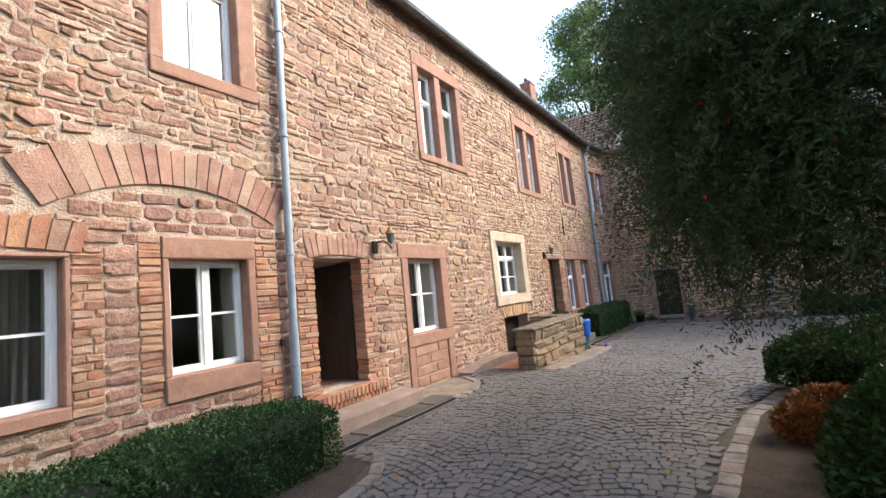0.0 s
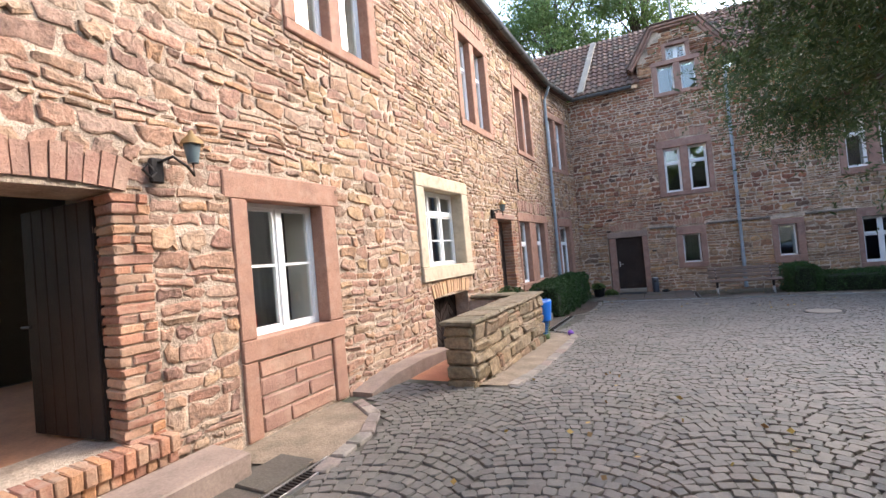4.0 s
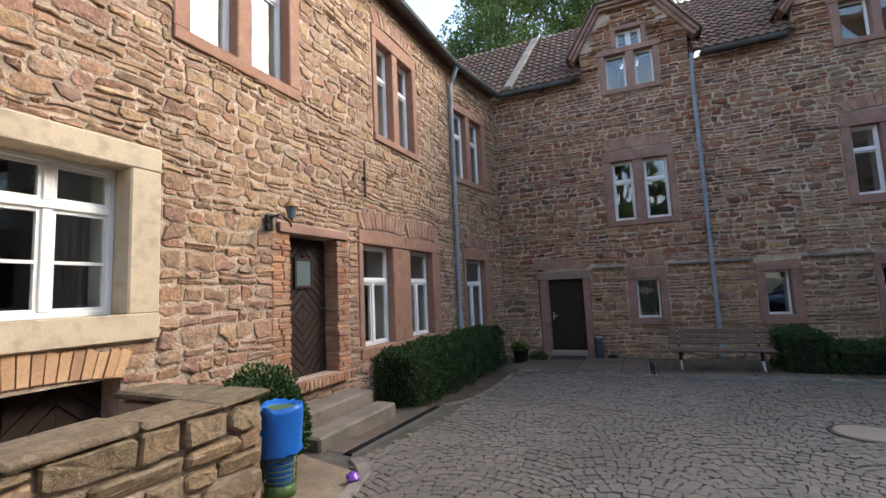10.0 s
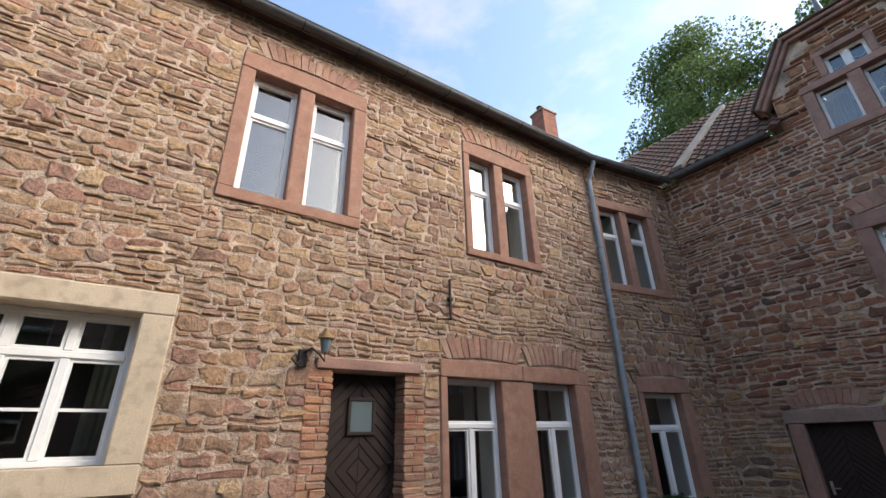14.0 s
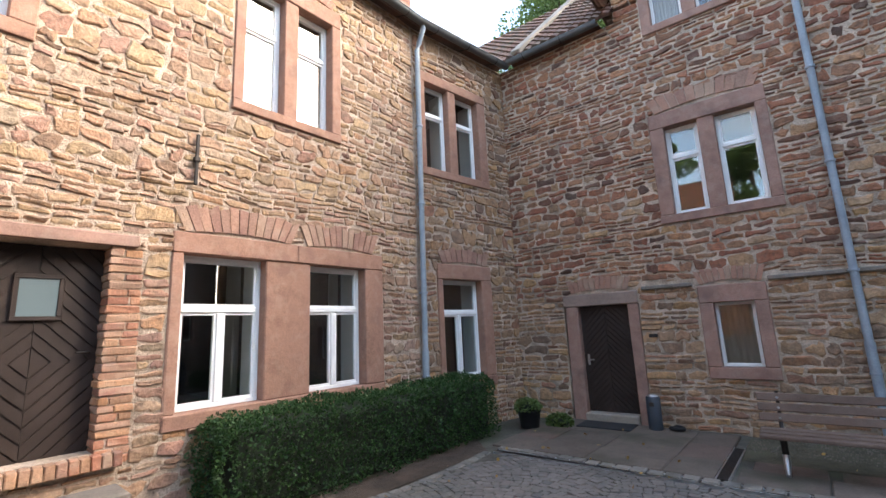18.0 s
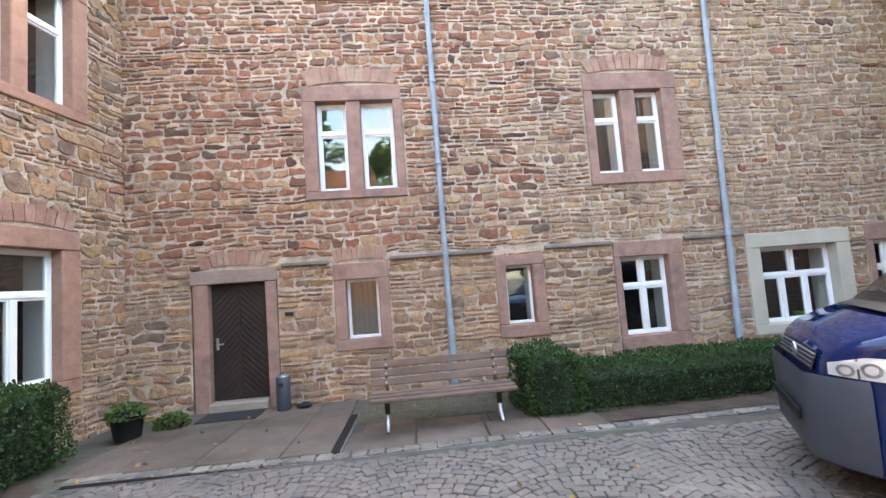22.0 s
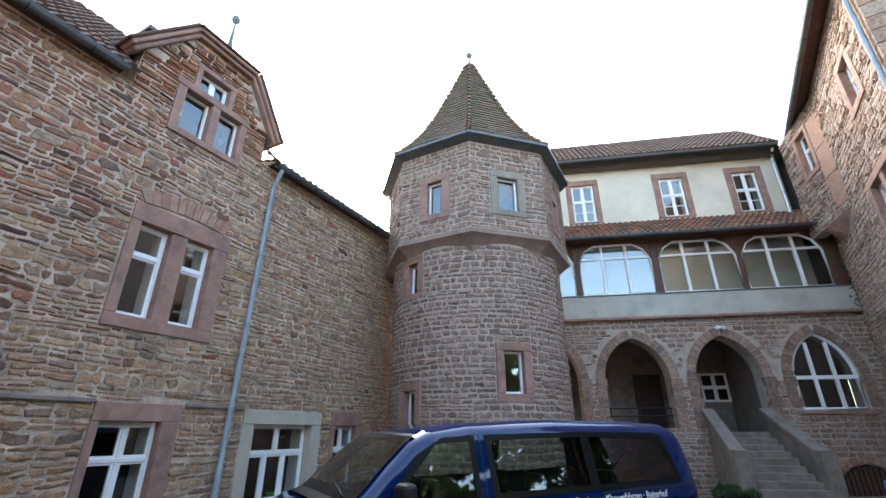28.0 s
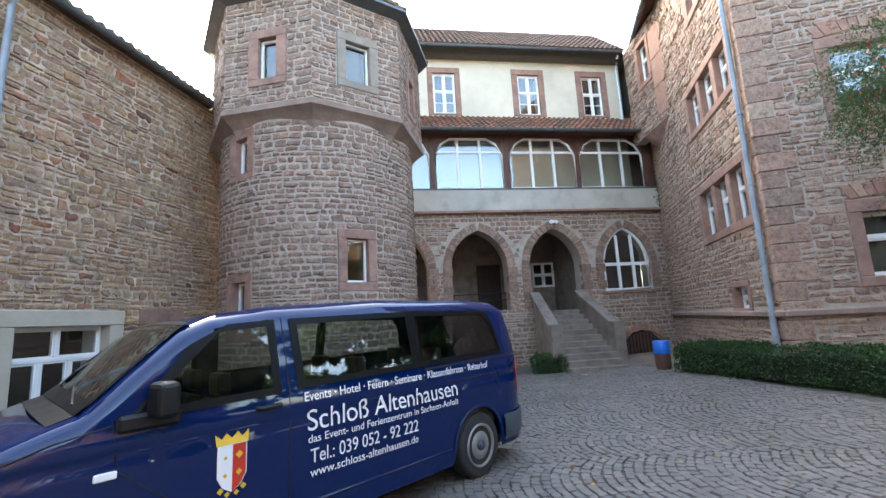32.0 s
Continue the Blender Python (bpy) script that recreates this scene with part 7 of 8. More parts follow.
part("badge", lathe([(0.065, -0.008), (0.07, 0.0), (0.06, 0.008)], 20, m=pose(-4.145, VW, 0.935, 0, 90, 0)), M["steel"], gr)
bar_z = 0.52
part("bumper_groove", boxed(-4.262, -4.238, 0.5, 1.4, bar_z - 0.04, bar_z + 0.04, bevel=0.006), M["black_plastic"], van)
ind = van_at(-3.36, 0.945, 0.012)
part("indicator", boxed(ind[0] - 0.055, ind[0] + 0.055, ind[1] - 0.008, ind[1] + 0.01, ind[2] - 0.022, ind[2] + 0.022, bevel=0.006), M["lettering"], van)
for u, z in ((-2.40, 1.16),):
    p = van_at(u, z, 0.0)
    part("door_handle", tube([(u - 0.09, p[1] + 0.005, z), (u - 0.07, p[1] - 0.035, z), (u + 0.07, p[1] - 0.035, z), (u + 0.09, p[1] + 0.005, z)], 0.016, 8), M["van_blue" if u > 0 else "black_plastic"], van)
# seats and floor seen through the glass
part("cabin_floor", boxed(-3.3, 0.9, 0.2, 1.7, 0.5, 0.55), M["black_plastic"], van)
for u in (-2.6, -1.3, -0.2):
    for y in (0.32, 0.98):
        st_ = part("seat", boxed(u - 0.05, u + 0.42 - 0.35, y, y + 0.5, 0.6, 1.20, bevel=0.06, seg=2), M["black_plastic"], van)
        part("headrest", boxed(u, u + 0.1, y + 0.12, y + 0.38, 1.22, 1.40, bevel=0.04, seg=2), M["black_plastic"], st_)
part("steering_wheel", tube([(-3.0 + 0.08 * math.sin(a), 0.55 + 0.18 * math.cos(a), 1.20 + 0.16 * math.sin(a)) for a in [2 * math.pi * k / 16 for k in range(17)]], 0.014, 6), M["black_plastic"], van)


def lettering(text, u, z, size, end=None):
    """A line of raised white letters on the near side, starting at u; end: where the line stops."""
    cu = bpy.data.curves.new("lettering", "FONT")
    cu.body, cu.size, cu.extrude = text, size, 0.0008
    ob = bpy.data.objects.new("lettering", cu)
    scene.collection.objects.link(ob)
    bpy.context.view_layer.update()
    me = bpy.data.meshes.new_from_object(ob.evaluated_get(bpy.context.evaluated_depsgraph_get()))
    bpy.data.objects.remove(ob)
    xs_ = [v.co.x for v in me.vertices]
    k = (end - u) / (max(xs_) - min(xs_)) if end else 1
    for v in me.vertices:
        x, zz, d = u + v.co.x * k, z + v.co.y, v.co.z
        v.co = (x, van_in(x, zz) - 0.012 - d, zz)
    bm = bmesh.new()
    bm.from_mesh(me)
    todo, runs = set(bm.verts), []
    while todo:
        stack, isl = [todo.pop()], []
        while stack:
            v = stack.pop()
            isl.append(v)
            for e in v.link_edges:
                w = e.other_vert(v)
                if w in todo:
                    todo.remove(w)
                    stack.append(w)
        runs.append((min(v.co.x for v in isl), max(v.co.x for v in isl), isl))
    glyphs = []
    for lo, hi, isl in sorted(runs, key=lambda q: q[0]):
        if glyphs and min(hi, glyphs[-1][1]) - max(lo, glyphs[-1][0]) > 0.5 * min(hi - lo, glyphs[-1][1] - glyphs[-1][0]):
            glyphs[-1] = (glyphs[-1][0], max(hi, glyphs[-1][1]), glyphs[-1][2] + isl)
        else:
            glyphs.append((lo, hi, isl))
    for lo, hi, isl in glyphs:
        ids = {v: k for k, v in enumerate(isl)}
        raw("letter", [tuple(v.co) for v in isl], [[ids[v] for v in f.verts] for f in bm.faces if f.verts[0] in ids], M["lettering"], van)
    bm.free()


lettering("Events · Hotel · Feiern · Seminare · Klassenfahrten · Reiterhof", -2.13, 1.15, 0.10, 0.19)
lettering("Schloß Altenhausen", -2.11, 0.925, 0.225, -0.36)
lettering("das Event- und Ferienzentrum in Sachsen-Anhalt", -2.10, 0.835, 0.085, -0.35)
lettering("Tel.: 039 052 - 92 222", -2.08, 0.685, 0.15, -0.94)
lettering("www.schloss-altenhausen.de", -2.08, 0.585, 0.095, -0.94)


def decal(name, pts, mat, lift):
    bm = bmesh.new()
    bm.faces.new([bm.verts.new(van_at(cu_ + (u - cu_) * cs_, cz_ + (z - cz_) * cs_, lift)) for u, z in pts])
    return part(name, bm, mat, van)


cu_, cz_, cs_ = -2.66, 0.835, 0.75
decal("crest_shield", [(cu_ - 0.13, cz_ - 0.10), (cu_ - 0.08, cz_ - 0.19), (cu_, cz_ - 0.24), (cu_ + 0.08, cz_ - 0.19), (cu_ + 0.13, cz_ - 0.10), (cu_ + 0.13, cz_ + 0.17), (cu_ - 0.13, cz_ + 0.17)], M["lettering"], 0.004)
decal("crest_half", [(cu_ + 0.002, cz_ - 0.235), (cu_ + 0.075, cz_ - 0.185), (cu_ + 0.12, cz_ - 0.10), (cu_ + 0.12, cz_ + 0.165), (cu_ + 0.002, cz_ + 0.165)], M["red_paint"], 0.006)
decal("crest_crown", [(cu_ - 0.14, cz_ + 0.17), (cu_ + 0.14, cz_ + 0.17), (cu_ + 0.15, cz_ + 0.27), (cu_ + 0.09, cz_ + 0.22), (cu_ + 0.05, cz_ + 0.27), (cu_, cz_ + 0.22), (cu_ - 0.05, cz_ + 0.27), (cu_ - 0.09, cz_ + 0.22), (cu_ - 0.15, cz_ + 0.27)], M["yellow"], 0.006)
for du, dz, s_ in ((-0.06, 0.06, 0.018), (0.06, 0.07, 0.035), (-0.06, -0.09, 0.02), (0.06, -0.08, 0.03), (-0.10, -0.21, 0.03), (0.10, -0.21, 0.03), (-0.04, -0.25, 0.025), (0.04, -0.25, 0.025)):
    decal("crest_charge", [(cu_ + du - s_, cz_ + dz), (cu_ + du, cz_ + dz - s_), (cu_ + du + s_, cz_ + dz), (cu_ + du, cz_ + dz + s_)], M["yellow"], 0.008)

# ---- kerbs, slabs, steps and drains of the yard ----
def kerb_run(pts, label, width=0.14, rise=0.03, mat="kerb_object", rng=random.Random(61), step=0.30):
    """Kerb blocks end to end along a line on the ground."""
    k = empty("kerb", pose(pts[0][0], pts[0][1], 0), label, "kerb", "kerbs of the yard")
    ox, oy = pts[0]
    for (x0, y0), (x1, y1) in zip(pts, pts[1:]):
        L, a = math.hypot(x1 - x0, y1 - y0), math.degrees(math.atan2(y1 - y0, x1 - x0))
        n = max(1, round(L / step))
        for i in range(n):
            c = (i + 0.5) / n
            x, y = x0 + (x1 - x0) * c, y0 + (y1 - y0) * c
            l = L / n / 2 - 0.006
            w = width / 2 * rng.uniform(0.9, 1.08)
            o = part("kerb_stone", rough_box(-l, l, -w, w, -0.14, rise + rng.uniform(-.006, .006), 0.014, 0.005, rng), M[mat], k)
            o.matrix_local = pose(x - ox, y - oy, ground_z(y), 0, 0, a + rng.uniform(-2, 2))
    return k


M["kerb_object"] = surf("kerb_block", [(0.22, 0.19, 0.165), (0.275, 0.225, 0.185), (0.18, 0.165, 0.15), (0.25, 0.18, 0.15)], "object", vary=0.35, bump=0.5, stain=((0.09, 0.085, 0.06), 0.6, 5.0))
M["sett_object"] = surf("granite_sett", [(0.15, 0.135, 0.115), (0.20, 0.175, 0.145), (0.12, 0.112, 0.10), (0.235, 0.20, 0.16)], "object", vary=0.35, bump=0.5, stain=((0.05, 0.055, 0.03), 0.6, 4.0))
kerb_run([(-3.02, -2.0), (-2.98, 1.6), (-2.90, 2.6), (-3.0, 3.1), (-3.35, 3.55)], "pale worn kerb stones along the clipped hedge")
kerb_run([(-3.72, 5.75), (-3.82, 6.5), (-4.05, 6.95), (-4.5, 7.25)], "pale worn kerb stones curving to the house wall")
kerb_run([(-2.92, 8.15), (-2.82, 9.2), (-2.82, 11.0), (-2.86, 11.8), (-3.02, 12.3), (-3.36, 12.62)], "pale worn kerb stones beside the low wall")
kerb_run([(-3.5, 15.15), (-3.2, 15.7), (-3.1, 16.6), (-3.12, 17.6), (-3.2, 18.3)], "low worn grey setts along the clipped hedge", 0.12, 0.012, "sett_object", step=0.16)
kerb_run([(-0.55, -2.0), (-0.5, 1.5), (-0.30, 3.2), (-0.18, 4.6), (-0.02, 5.8), (0.35, 6.9), (1.1, 7.7), (2.4, 8.25), (4.5, 8.6)], "dull red kerb stones along the shrub bed", 0.17, 0.016, step=0.24)
kerb_run([(-3.15, 18.52), (-0.35, 18.50), (3.4, 18.62), (8.6, 18.95)], "row of worn grey setts before the flagged strip", 0.16, 0.03, "sett_object", step=0.19)
# earth strips and beds
soil = [("bed_hedge", [(-4.9, -3.0), (-3.05, -3.0), (-2.98, 2.6), (-3.4, 3.6), (-4.75, 3.7)]), ("bed_wall", [(-4.8, 5.6), (-3.85, 5.9), (-3.95, 6.9), (-4.5, 7.2), (-4.75, 7.2)]), ("bed_parapet", [(-3.35, 8.1), (-2.9, 8.2), (-2.88, 11.7), (-3.1, 12.3), (-4.6, 12.7), (-4.6, 11.2), (-3.35, 11.2)]), ("bed_hedge_far", [(-4.6, 14.6), (-3.6, 15.1), (-3.2, 16.0), (-3.2, 18.3), (-4.4, 19.4)]), ("bed_shrubs", [(-0.45, -3), (-0.4, 1.5), (-0.1, 4.6), (0.05, 5.8), (0.42, 6.8), (1.1, 7.6), (2.4, 8.15), (9, 8.4), (9, -3)]), ("bed_bench", [(-0.3, 19.62), (2.05, 19.7), (2.05, 21.05), (-0.3, 20.98)]), ("bed_hedge_end", [(2.0, 18.75), (8.8, 19.05), (9.0, 21.4), (2.0, 21.15)]), ("bed_east", [(9.6, 8.3), (13.9, 10.0), (15.2, 12.2), (16.5, 13.5), (18.5, 12.5), (19.3, 8.6), (11.5, 9.0), (11.0, 3.0), (9.6, 3.0)])]
for name, pl in soil:
    bm = bmesh.new()
    f = bm.faces.new([bm.verts.new((x, y, ground_z(y) + 0.004)) for x, y in pl])
    bmesh.ops.triangulate(bm, faces=[f])
    bmesh.ops.subdivide_edges(bm, edges=bm.edges[:], cuts=5, use_grid_fill=True)
    for v in bm.verts:
        v.co.z = ground_z(v.co.y) + 0.004 + 0.02 * max(0, noise.noise(v.co * 2.3))
    tagged(part(name, bm, M["moss" if "bench" in name else "soil_dark" if "shrubs" in name or "hedge" in name else "soil"]), "bare brown earth bed", "soil", kind="structure")


def slab_at(parent, x0, x1, y0, y1, z=0.012, rng=random.Random(71)):
    o = part("slab", rough_box(x0 + 0.006, x1 - 0.006, y0 + 0.006, y1 - 0.006, -0.08, 0.0, 0.012, 0.004, rng), M["slab"], parent)
    gy = (y0 + y1) / 2
    o.matrix_local = pose(0, 0, ground_z(gy) + z + rng.uniform(-.004, .004))
    return o


flags = empty("flagstones", Matrix(), "worn brown sandstone flags before the doors", "paving", kind="structure")
for y0, y1 in ((3.3, 3.98), (4.0, 4.75), (4.76, 5.4), (5.41, 5.95)):
    slab_at(flags, -4.32, -3.92, y0, y1)
for y0, y1 in ((12.75, 13.3), (13.3, 14.3), (14.3, 15.0)):
    slab_at(flags, -4.05, -3.6, y0, y1)
rng = random.Random(72)
x = -3.35
while x < -0.45:
    w = min(rng.uniform(0.6, 0.95), -0.42 - x)
    if -0.42 - (x + w) < 0.3:
        w = -0.42 - x
    y = 18.62
    for h in (0.72, 0.80, 0.86):
        slab_at(flags, x, x + w, y, y + h, 0.03)
        y += h
    x += w
x = -0.25
for w in (0.8, 0.85, 0.7, 0.75):
    slab_at(flags, x, x + w, 18.62, 19.2, 0.02)
    slab_at(flags, x + 0.1, x + w, 19.2, 19.62, 0.01)
    x += w
gravel = []
gf = []
for k in range(1400):
    gx, gy = rng.uniform(-0.3, 2.6), rng.uniform(20.1, 21.1)
    s = rng.uniform(0.012, 0.03)
    n = len(gravel)
    gravel += [(gx + s * math.cos(a), gy + s * math.sin(a), ground_z(gy) - 0.03) for a in (0.3, 2.4, 4.5)] + [(gx, gy, ground_z(gy) + s * 0.9)]
    gf += [(n, n + 1, n + 3), (n + 1, n + 2, n + 3), (n + 2, n, n + 3)]
tagged(raw("gravel", gravel, gf, M["old_stone"]), "dark mossy gravel strip along the house foot", "gravel", kind="stuff")


def drain(pts, label):
    (x0, y0), (x1, y1) = pts
    L, a = math.hypot(x1 - x0, y1 - y0), math.degrees(math.atan2(y1 - y0, x1 - x0))
    slope = math.degrees(math.atan2(ground_z(y1) - ground_z(y0), L))
    d = empty("drain_channel", pose(x0, y0, ground_z(y0) + 0.012, 0, -slope, a), label, "drain")
    part("trough", boxed(0, L, -0.06, 0.06, -0.08, -0.02), M["iron"], d)
    part("rim", boxed(0, L, -0.07, -0.055, -0.06, 0.008), M["steel"], d)
    part("rim", boxed(0, L, 0.055, 0.07, -0.06, 0.008), M["steel"], d)
    n = int(L / 0.035)
    verts, faces = [], []
    for k in range(n):
        c = 0.02 + 0.035 * k
        i = len(verts)
        verts += [(c, -0.055, 0.004), (c + 0.018, -0.055, 0.004), (c + 0.018, 0.055, 0.004), (c, 0.055, 0.004), (c, -0.055, -0.02), (c + 0.018, -0.055, -0.02), (c + 0.018, 0.055, -0.02), (c, 0.055, -0.02)]
        faces += [(i, i + 1, i + 2, i + 3), (i + 1, i + 5, i + 6, i + 2), (i + 4, i, i + 3, i + 7)]
    tagged(raw("grate", verts, faces, M["iron"], d), kind="stuff")
    return d


drain([(-3.83, 3.42), (-3.78, 6.0)], "narrow iron-grated drain channel beside flagstones")
drain([(-3.52, 12.7), (-3.52, 15.05)], "narrow iron-grated drain channel beside flagstones")
drain([(-3.1, 18.36), (9.0, 18.78)], "long narrow iron-grated drain channel")
drain([(-0.36, 18.64), (-0.36, 20.2)], "short steel-edged drain channel between flags")
mh = empty("manhole_cover", pose(1.72, 15.15, ground_z(15.15) + 0.018), "round pale concrete manhole cover set in cobbles", "manhole")
part("ring", lathe([(0.36, -0.05), (0.36, 0.0), (0.31, 0.004), (0.31, -0.05)], 28), M["iron"], mh)
part("lid", lathe([(0.305, -0.04), (0.305, 0.006), (0.28, 0.012)], 28), M["concrete"], mh)

# steps at the doors
s1 = empty("door_steps", LF @ pose(4.6, 0, 0), "brick threshold over a worn grey stone step", "steps")
rng = random.Random(81)
for k in range(18):
    a = -0.72 + k * 0.078
    part("brick", rough_box(a + 0.004, a + 0.074, -0.17, 0.06, 0.30, 0.425, 0.008, 0.004, rng), M["brick_object"], s1)
    part("brick", rough_box(a + 0.004, a + 0.074, -0.13, 0.06, 0.21, 0.295, 0.008, 0.004, rng), M["brick_object"], s1)
part("stone_step", rough_box(-0.85, 1.0, -0.56, -0.10, -0.05, 0.20, 0.025, 0.008, rng), M["drab"], s1)
s2 = empty("door_steps", LF @ pose(13.5, 0, 0), "brick threshold over two worn grey stone steps", "steps")
for k in range(18):
    a = -0.72 + k * 0.08
    part("brick", rough_box(a + 0.004, a + 0.076, -0.12, 0.06, 0.30, 0.425, 0.008, 0.004, rng), M["brick_object"], s2)
part("stone_step", rough_box(-0.78, 0.72, -0.45, 0.0, -0.3, 0.14, 0.025, 0.008, rng), M["old_stone"], s2)
part("stone_step", rough_box(-0.82, 0.80, -0.78, -0.44, -0.32, -0.05, 0.025, 0.008, rng), M["old_stone"], s2)

# low wall round the cellar steps
pw = empty("parapet_wall", pose(-3.33, 8.05, 0, 0, 0, 90), "low mossy sandstone wall round the cellar steps", "wall")
bm = bmesh.new()
box(bm, 0.02, 3.25, 0.02, 0.36, -1.2, 0.74)
box(bm, 2.95, 3.25, 0.36, 1.3, -1.2, 0.70)
part("core", bm, M["mortar_far"], pw)
st = rubble(0.0, 3.27, -0.3, 0.74, [], rng, (0.13, 0.22), (0.22, 0.5), split=(0.9, 0.1, 0), joint=0.022)
masonry(pw, None, st, rng, "moss", proud=(0.02, 0.05), wave=0.02, apart=(-1, 9, -1, 9))
z = -0.1
while z < 0.7:
    h = min(rng.uniform(0.12, 0.2), 0.74 - z)
    part("end_stone", rough_box(-0.05, 0.06, 0.01, 0.37, z + 0.008, z + h - 0.008, 0.02, 0.01, rng), M["moss_object"], pw)
    part("end_stone", rough_box(3.2, 3.3, 0.01, 0.37, z + 0.008, z + h - 0.008, 0.02, 0.01, rng), M["moss_object"], pw)
    z += h
x = -0.08
while x < 3.3:
    w = min(rng.uniform(0.35, 0.65), 3.34 - x)
    part("coping", rough_box(x + 0.004, x + w - 0.004, -0.05, 0.41, 0.74, 0.795, 0.018, 0.012, rng), M["cope_object"], pw)
    x += w
x = 0.43
while x < 1.25:
    part("coping", rough_box(2.9, 3.3, x, x + 0.42, 0.735, 0.80, 0.018, 0.008, rng), M["cope_object"], pw)
    x += 0.425
cs = empty("cellar_steps", LF @ pose(8.2, 0, 0), "brick-edged cellar steps going down beside a concrete kerb", "steps")
for k in range(7):
    part("step", rough_box(-0.35 + 0.3 * k, 2.9, -1.22, -0.02, -0.25 - 0.17 * k, -0.02 - 0.17 * k, 0.012, 0.004, rng), M["brick" if k == 0 else "concrete"], cs)
bm = bmesh.new()
prism(bm, [(-0.75, -0.2), (1.45, -0.2), (1.45, 0.10), (0.55, 0.16), (-0.2, 0.14), (-0.75, 0.05)], -0.32, 0.0)
part("side_kerb", bm, M["drab"], cs)


# ---- things by the house ----
def wall_lamp(fm):
    l = empty("wall_lamp", fm, "small brass lantern on a curled black iron bracket", "lamp", "wall lamps")
    part("rose", boxed(-0.05, 0.05, -0.05, 0.0, -0.18, 0.02, bevel=0.01), M["iron"], l)
    part("arm", tube([(0, -0.03, -0.02), (0.06, -0.16, 0.02), (0.14, -0.22, -0.06), (0.2, -0.2, -0.12), (0.2, -0.2, -0.02)], 0.012, 7), M["iron"], l)
    part("scroll", tube([(-0.02, -0.05, -0.1), (-0.08, -0.1, -0.16), (-0.14, -0.1, -0.1), (-0.1, -0.1, -0.05), (-0.07, -0.1, -0.09)], 0.010, 6), M["iron"], l)
    part("lantern", lathe([(0.045, 0), (0.075, 0.16), (0.075, 0.17)], 6, m=pose(0.2, -0.2, -0.02)), M["frost"], l)
    part("hood", lathe([(0.10, 0.15), (0.085, 0.18), (0.03, 0.23), (0.015, 0.27)], 6, m=pose(0.2, -0.2, -0.02)), M["brass"], l)
    return l


M["brass"] = gloss("tarnished_brass", (0.30, 0.19, 0.08), 0.4, 0.7)
wall_lamp(LF @ pose(5.32, -0.02, 2.56))
wall_lamp(LF @ pose(12.66, -0.02, 2.55))
an = empty("wall_anchor", LF @ pose(14.72, -0.04, 3.17), "long black iron wall anchor", "anchor")
part("bar", boxed(-0.018, 0.018, -0.03, 0.0, 0, 0.62, bevel=0.006), M["iron"], an)
part("tie", boxed(-0.03, 0.03, -0.045, 0.03, 0.28, 0.34, bevel=0.006), M["iron"], an)
cb = empty("cable", LF @ pose(3.50, -0.03, 0.2), "thin grey cable with a small junction box beside a downpipe", "cable")
part("wire", tube([(0, -0.01, 0), (0.01, -0.015, 0.5), (-0.01, -0.015, 0.85), (0.02, -0.015, 1.0)], 0.006, 6), M["steel"], cb)
part("junction_box", boxed(-0.03, 0.04, -0.04, 0, 0.98, 1.06, bevel=0.008), M["iron"], cb)

bn = empty("waste_basket", pose(-3.42, 11.62, ground_z(11.62) + 0.01) @ Matrix.Diagonal((0.82, 0.82, 1.0, 1)), "green wire waste basket with a bright blue bag", "bin")
part("rim", lathe([(0.205, 0.70), (0.215, 0.71), (0.205, 0.72), (0.195, 0.71)], 20), M["wire"], bn)
part("base", lathe([(0.15, 0.0), (0.16, 0.0), (0.16, 0.10), (0.15, 0.10)], 20), M["wire"], bn)
for z in [0.14 + 0.045 * k for k in range(12)]:
    r = 0.155 + 0.05 * z / 0.7
    part("hoop", tube([(r * math.cos(a), r * math.sin(a), z) for a in [2 * math.pi * k / 20 for k in range(21)]], 0.006, 4), M["wire"], bn)
for k in range(12):
    a = 2 * math.pi * k / 12
    part("wire", tube([(0.155 * math.cos(a), 0.155 * math.sin(a), 0.02), (0.205 * math.cos(a), 0.205 * math.sin(a), 0.71)], 0.004, 4), M["wire"], bn)
bm = lathe([(0.12, 0.10), (0.145, 0.3), (0.17, 0.6), (0.19, 0.70), (0.226, 0.75), (0.236, 0.70), (0.232, 0.60), (0.226, 0.46), (0.222, 0.36)], 30)
for v in bm.verts:
    d = noise.noise(v.co * 9) * 0.035 + noise.noise(Vector((v.co.x * 30, v.co.y * 30, v.co.z * 8))) * 0.028
    v.co += Vector((v.co.x, v.co.y, 0)).normalized() * d + Vector((0, 0, 0.9 * d))
part("bag", bm, M["bag"], bn, "bright blue plastic bag folded over the rim")
lt = empty("crumpled_wrapper", pose(-2.98, 12.05, ground_z(12.05) + 0.01), "small crumpled violet wrapper lying on earth", "litter")
bm = bmesh.new()
bmesh.ops.create_icosphere(bm, subdivisions=2, radius=0.06)
for v in bm.verts:
    v.co = v.co * (1 + 0.5 * noise.noise(v.co * 40)) * Vector((1, 1, 0.9)).x + Vector((0, 0, 0.045))
part("foil", bm, gloss("violet_foil", (0.22, 0.08, 0.4), 0.3, 0.3), lt)

# bench
bx, by = 0.92, 19.30
bench = empty("bench", pose(bx, by, ground_z(by) + 0.025, 0, 0, 2), "weathered wooden slat bench on black and galvanised steel legs", "bench")
for k, (y, z) in enumerate(((0.02, 0.44), (-0.12, 0.43), (-0.26, 0.42))):
    part("seat_slat", boxed(-0.92, 0.92, y - 0.055, y + 0.055, z - 0.02, z + 0.02, bevel=0.008), M["bench_wood"], bench)
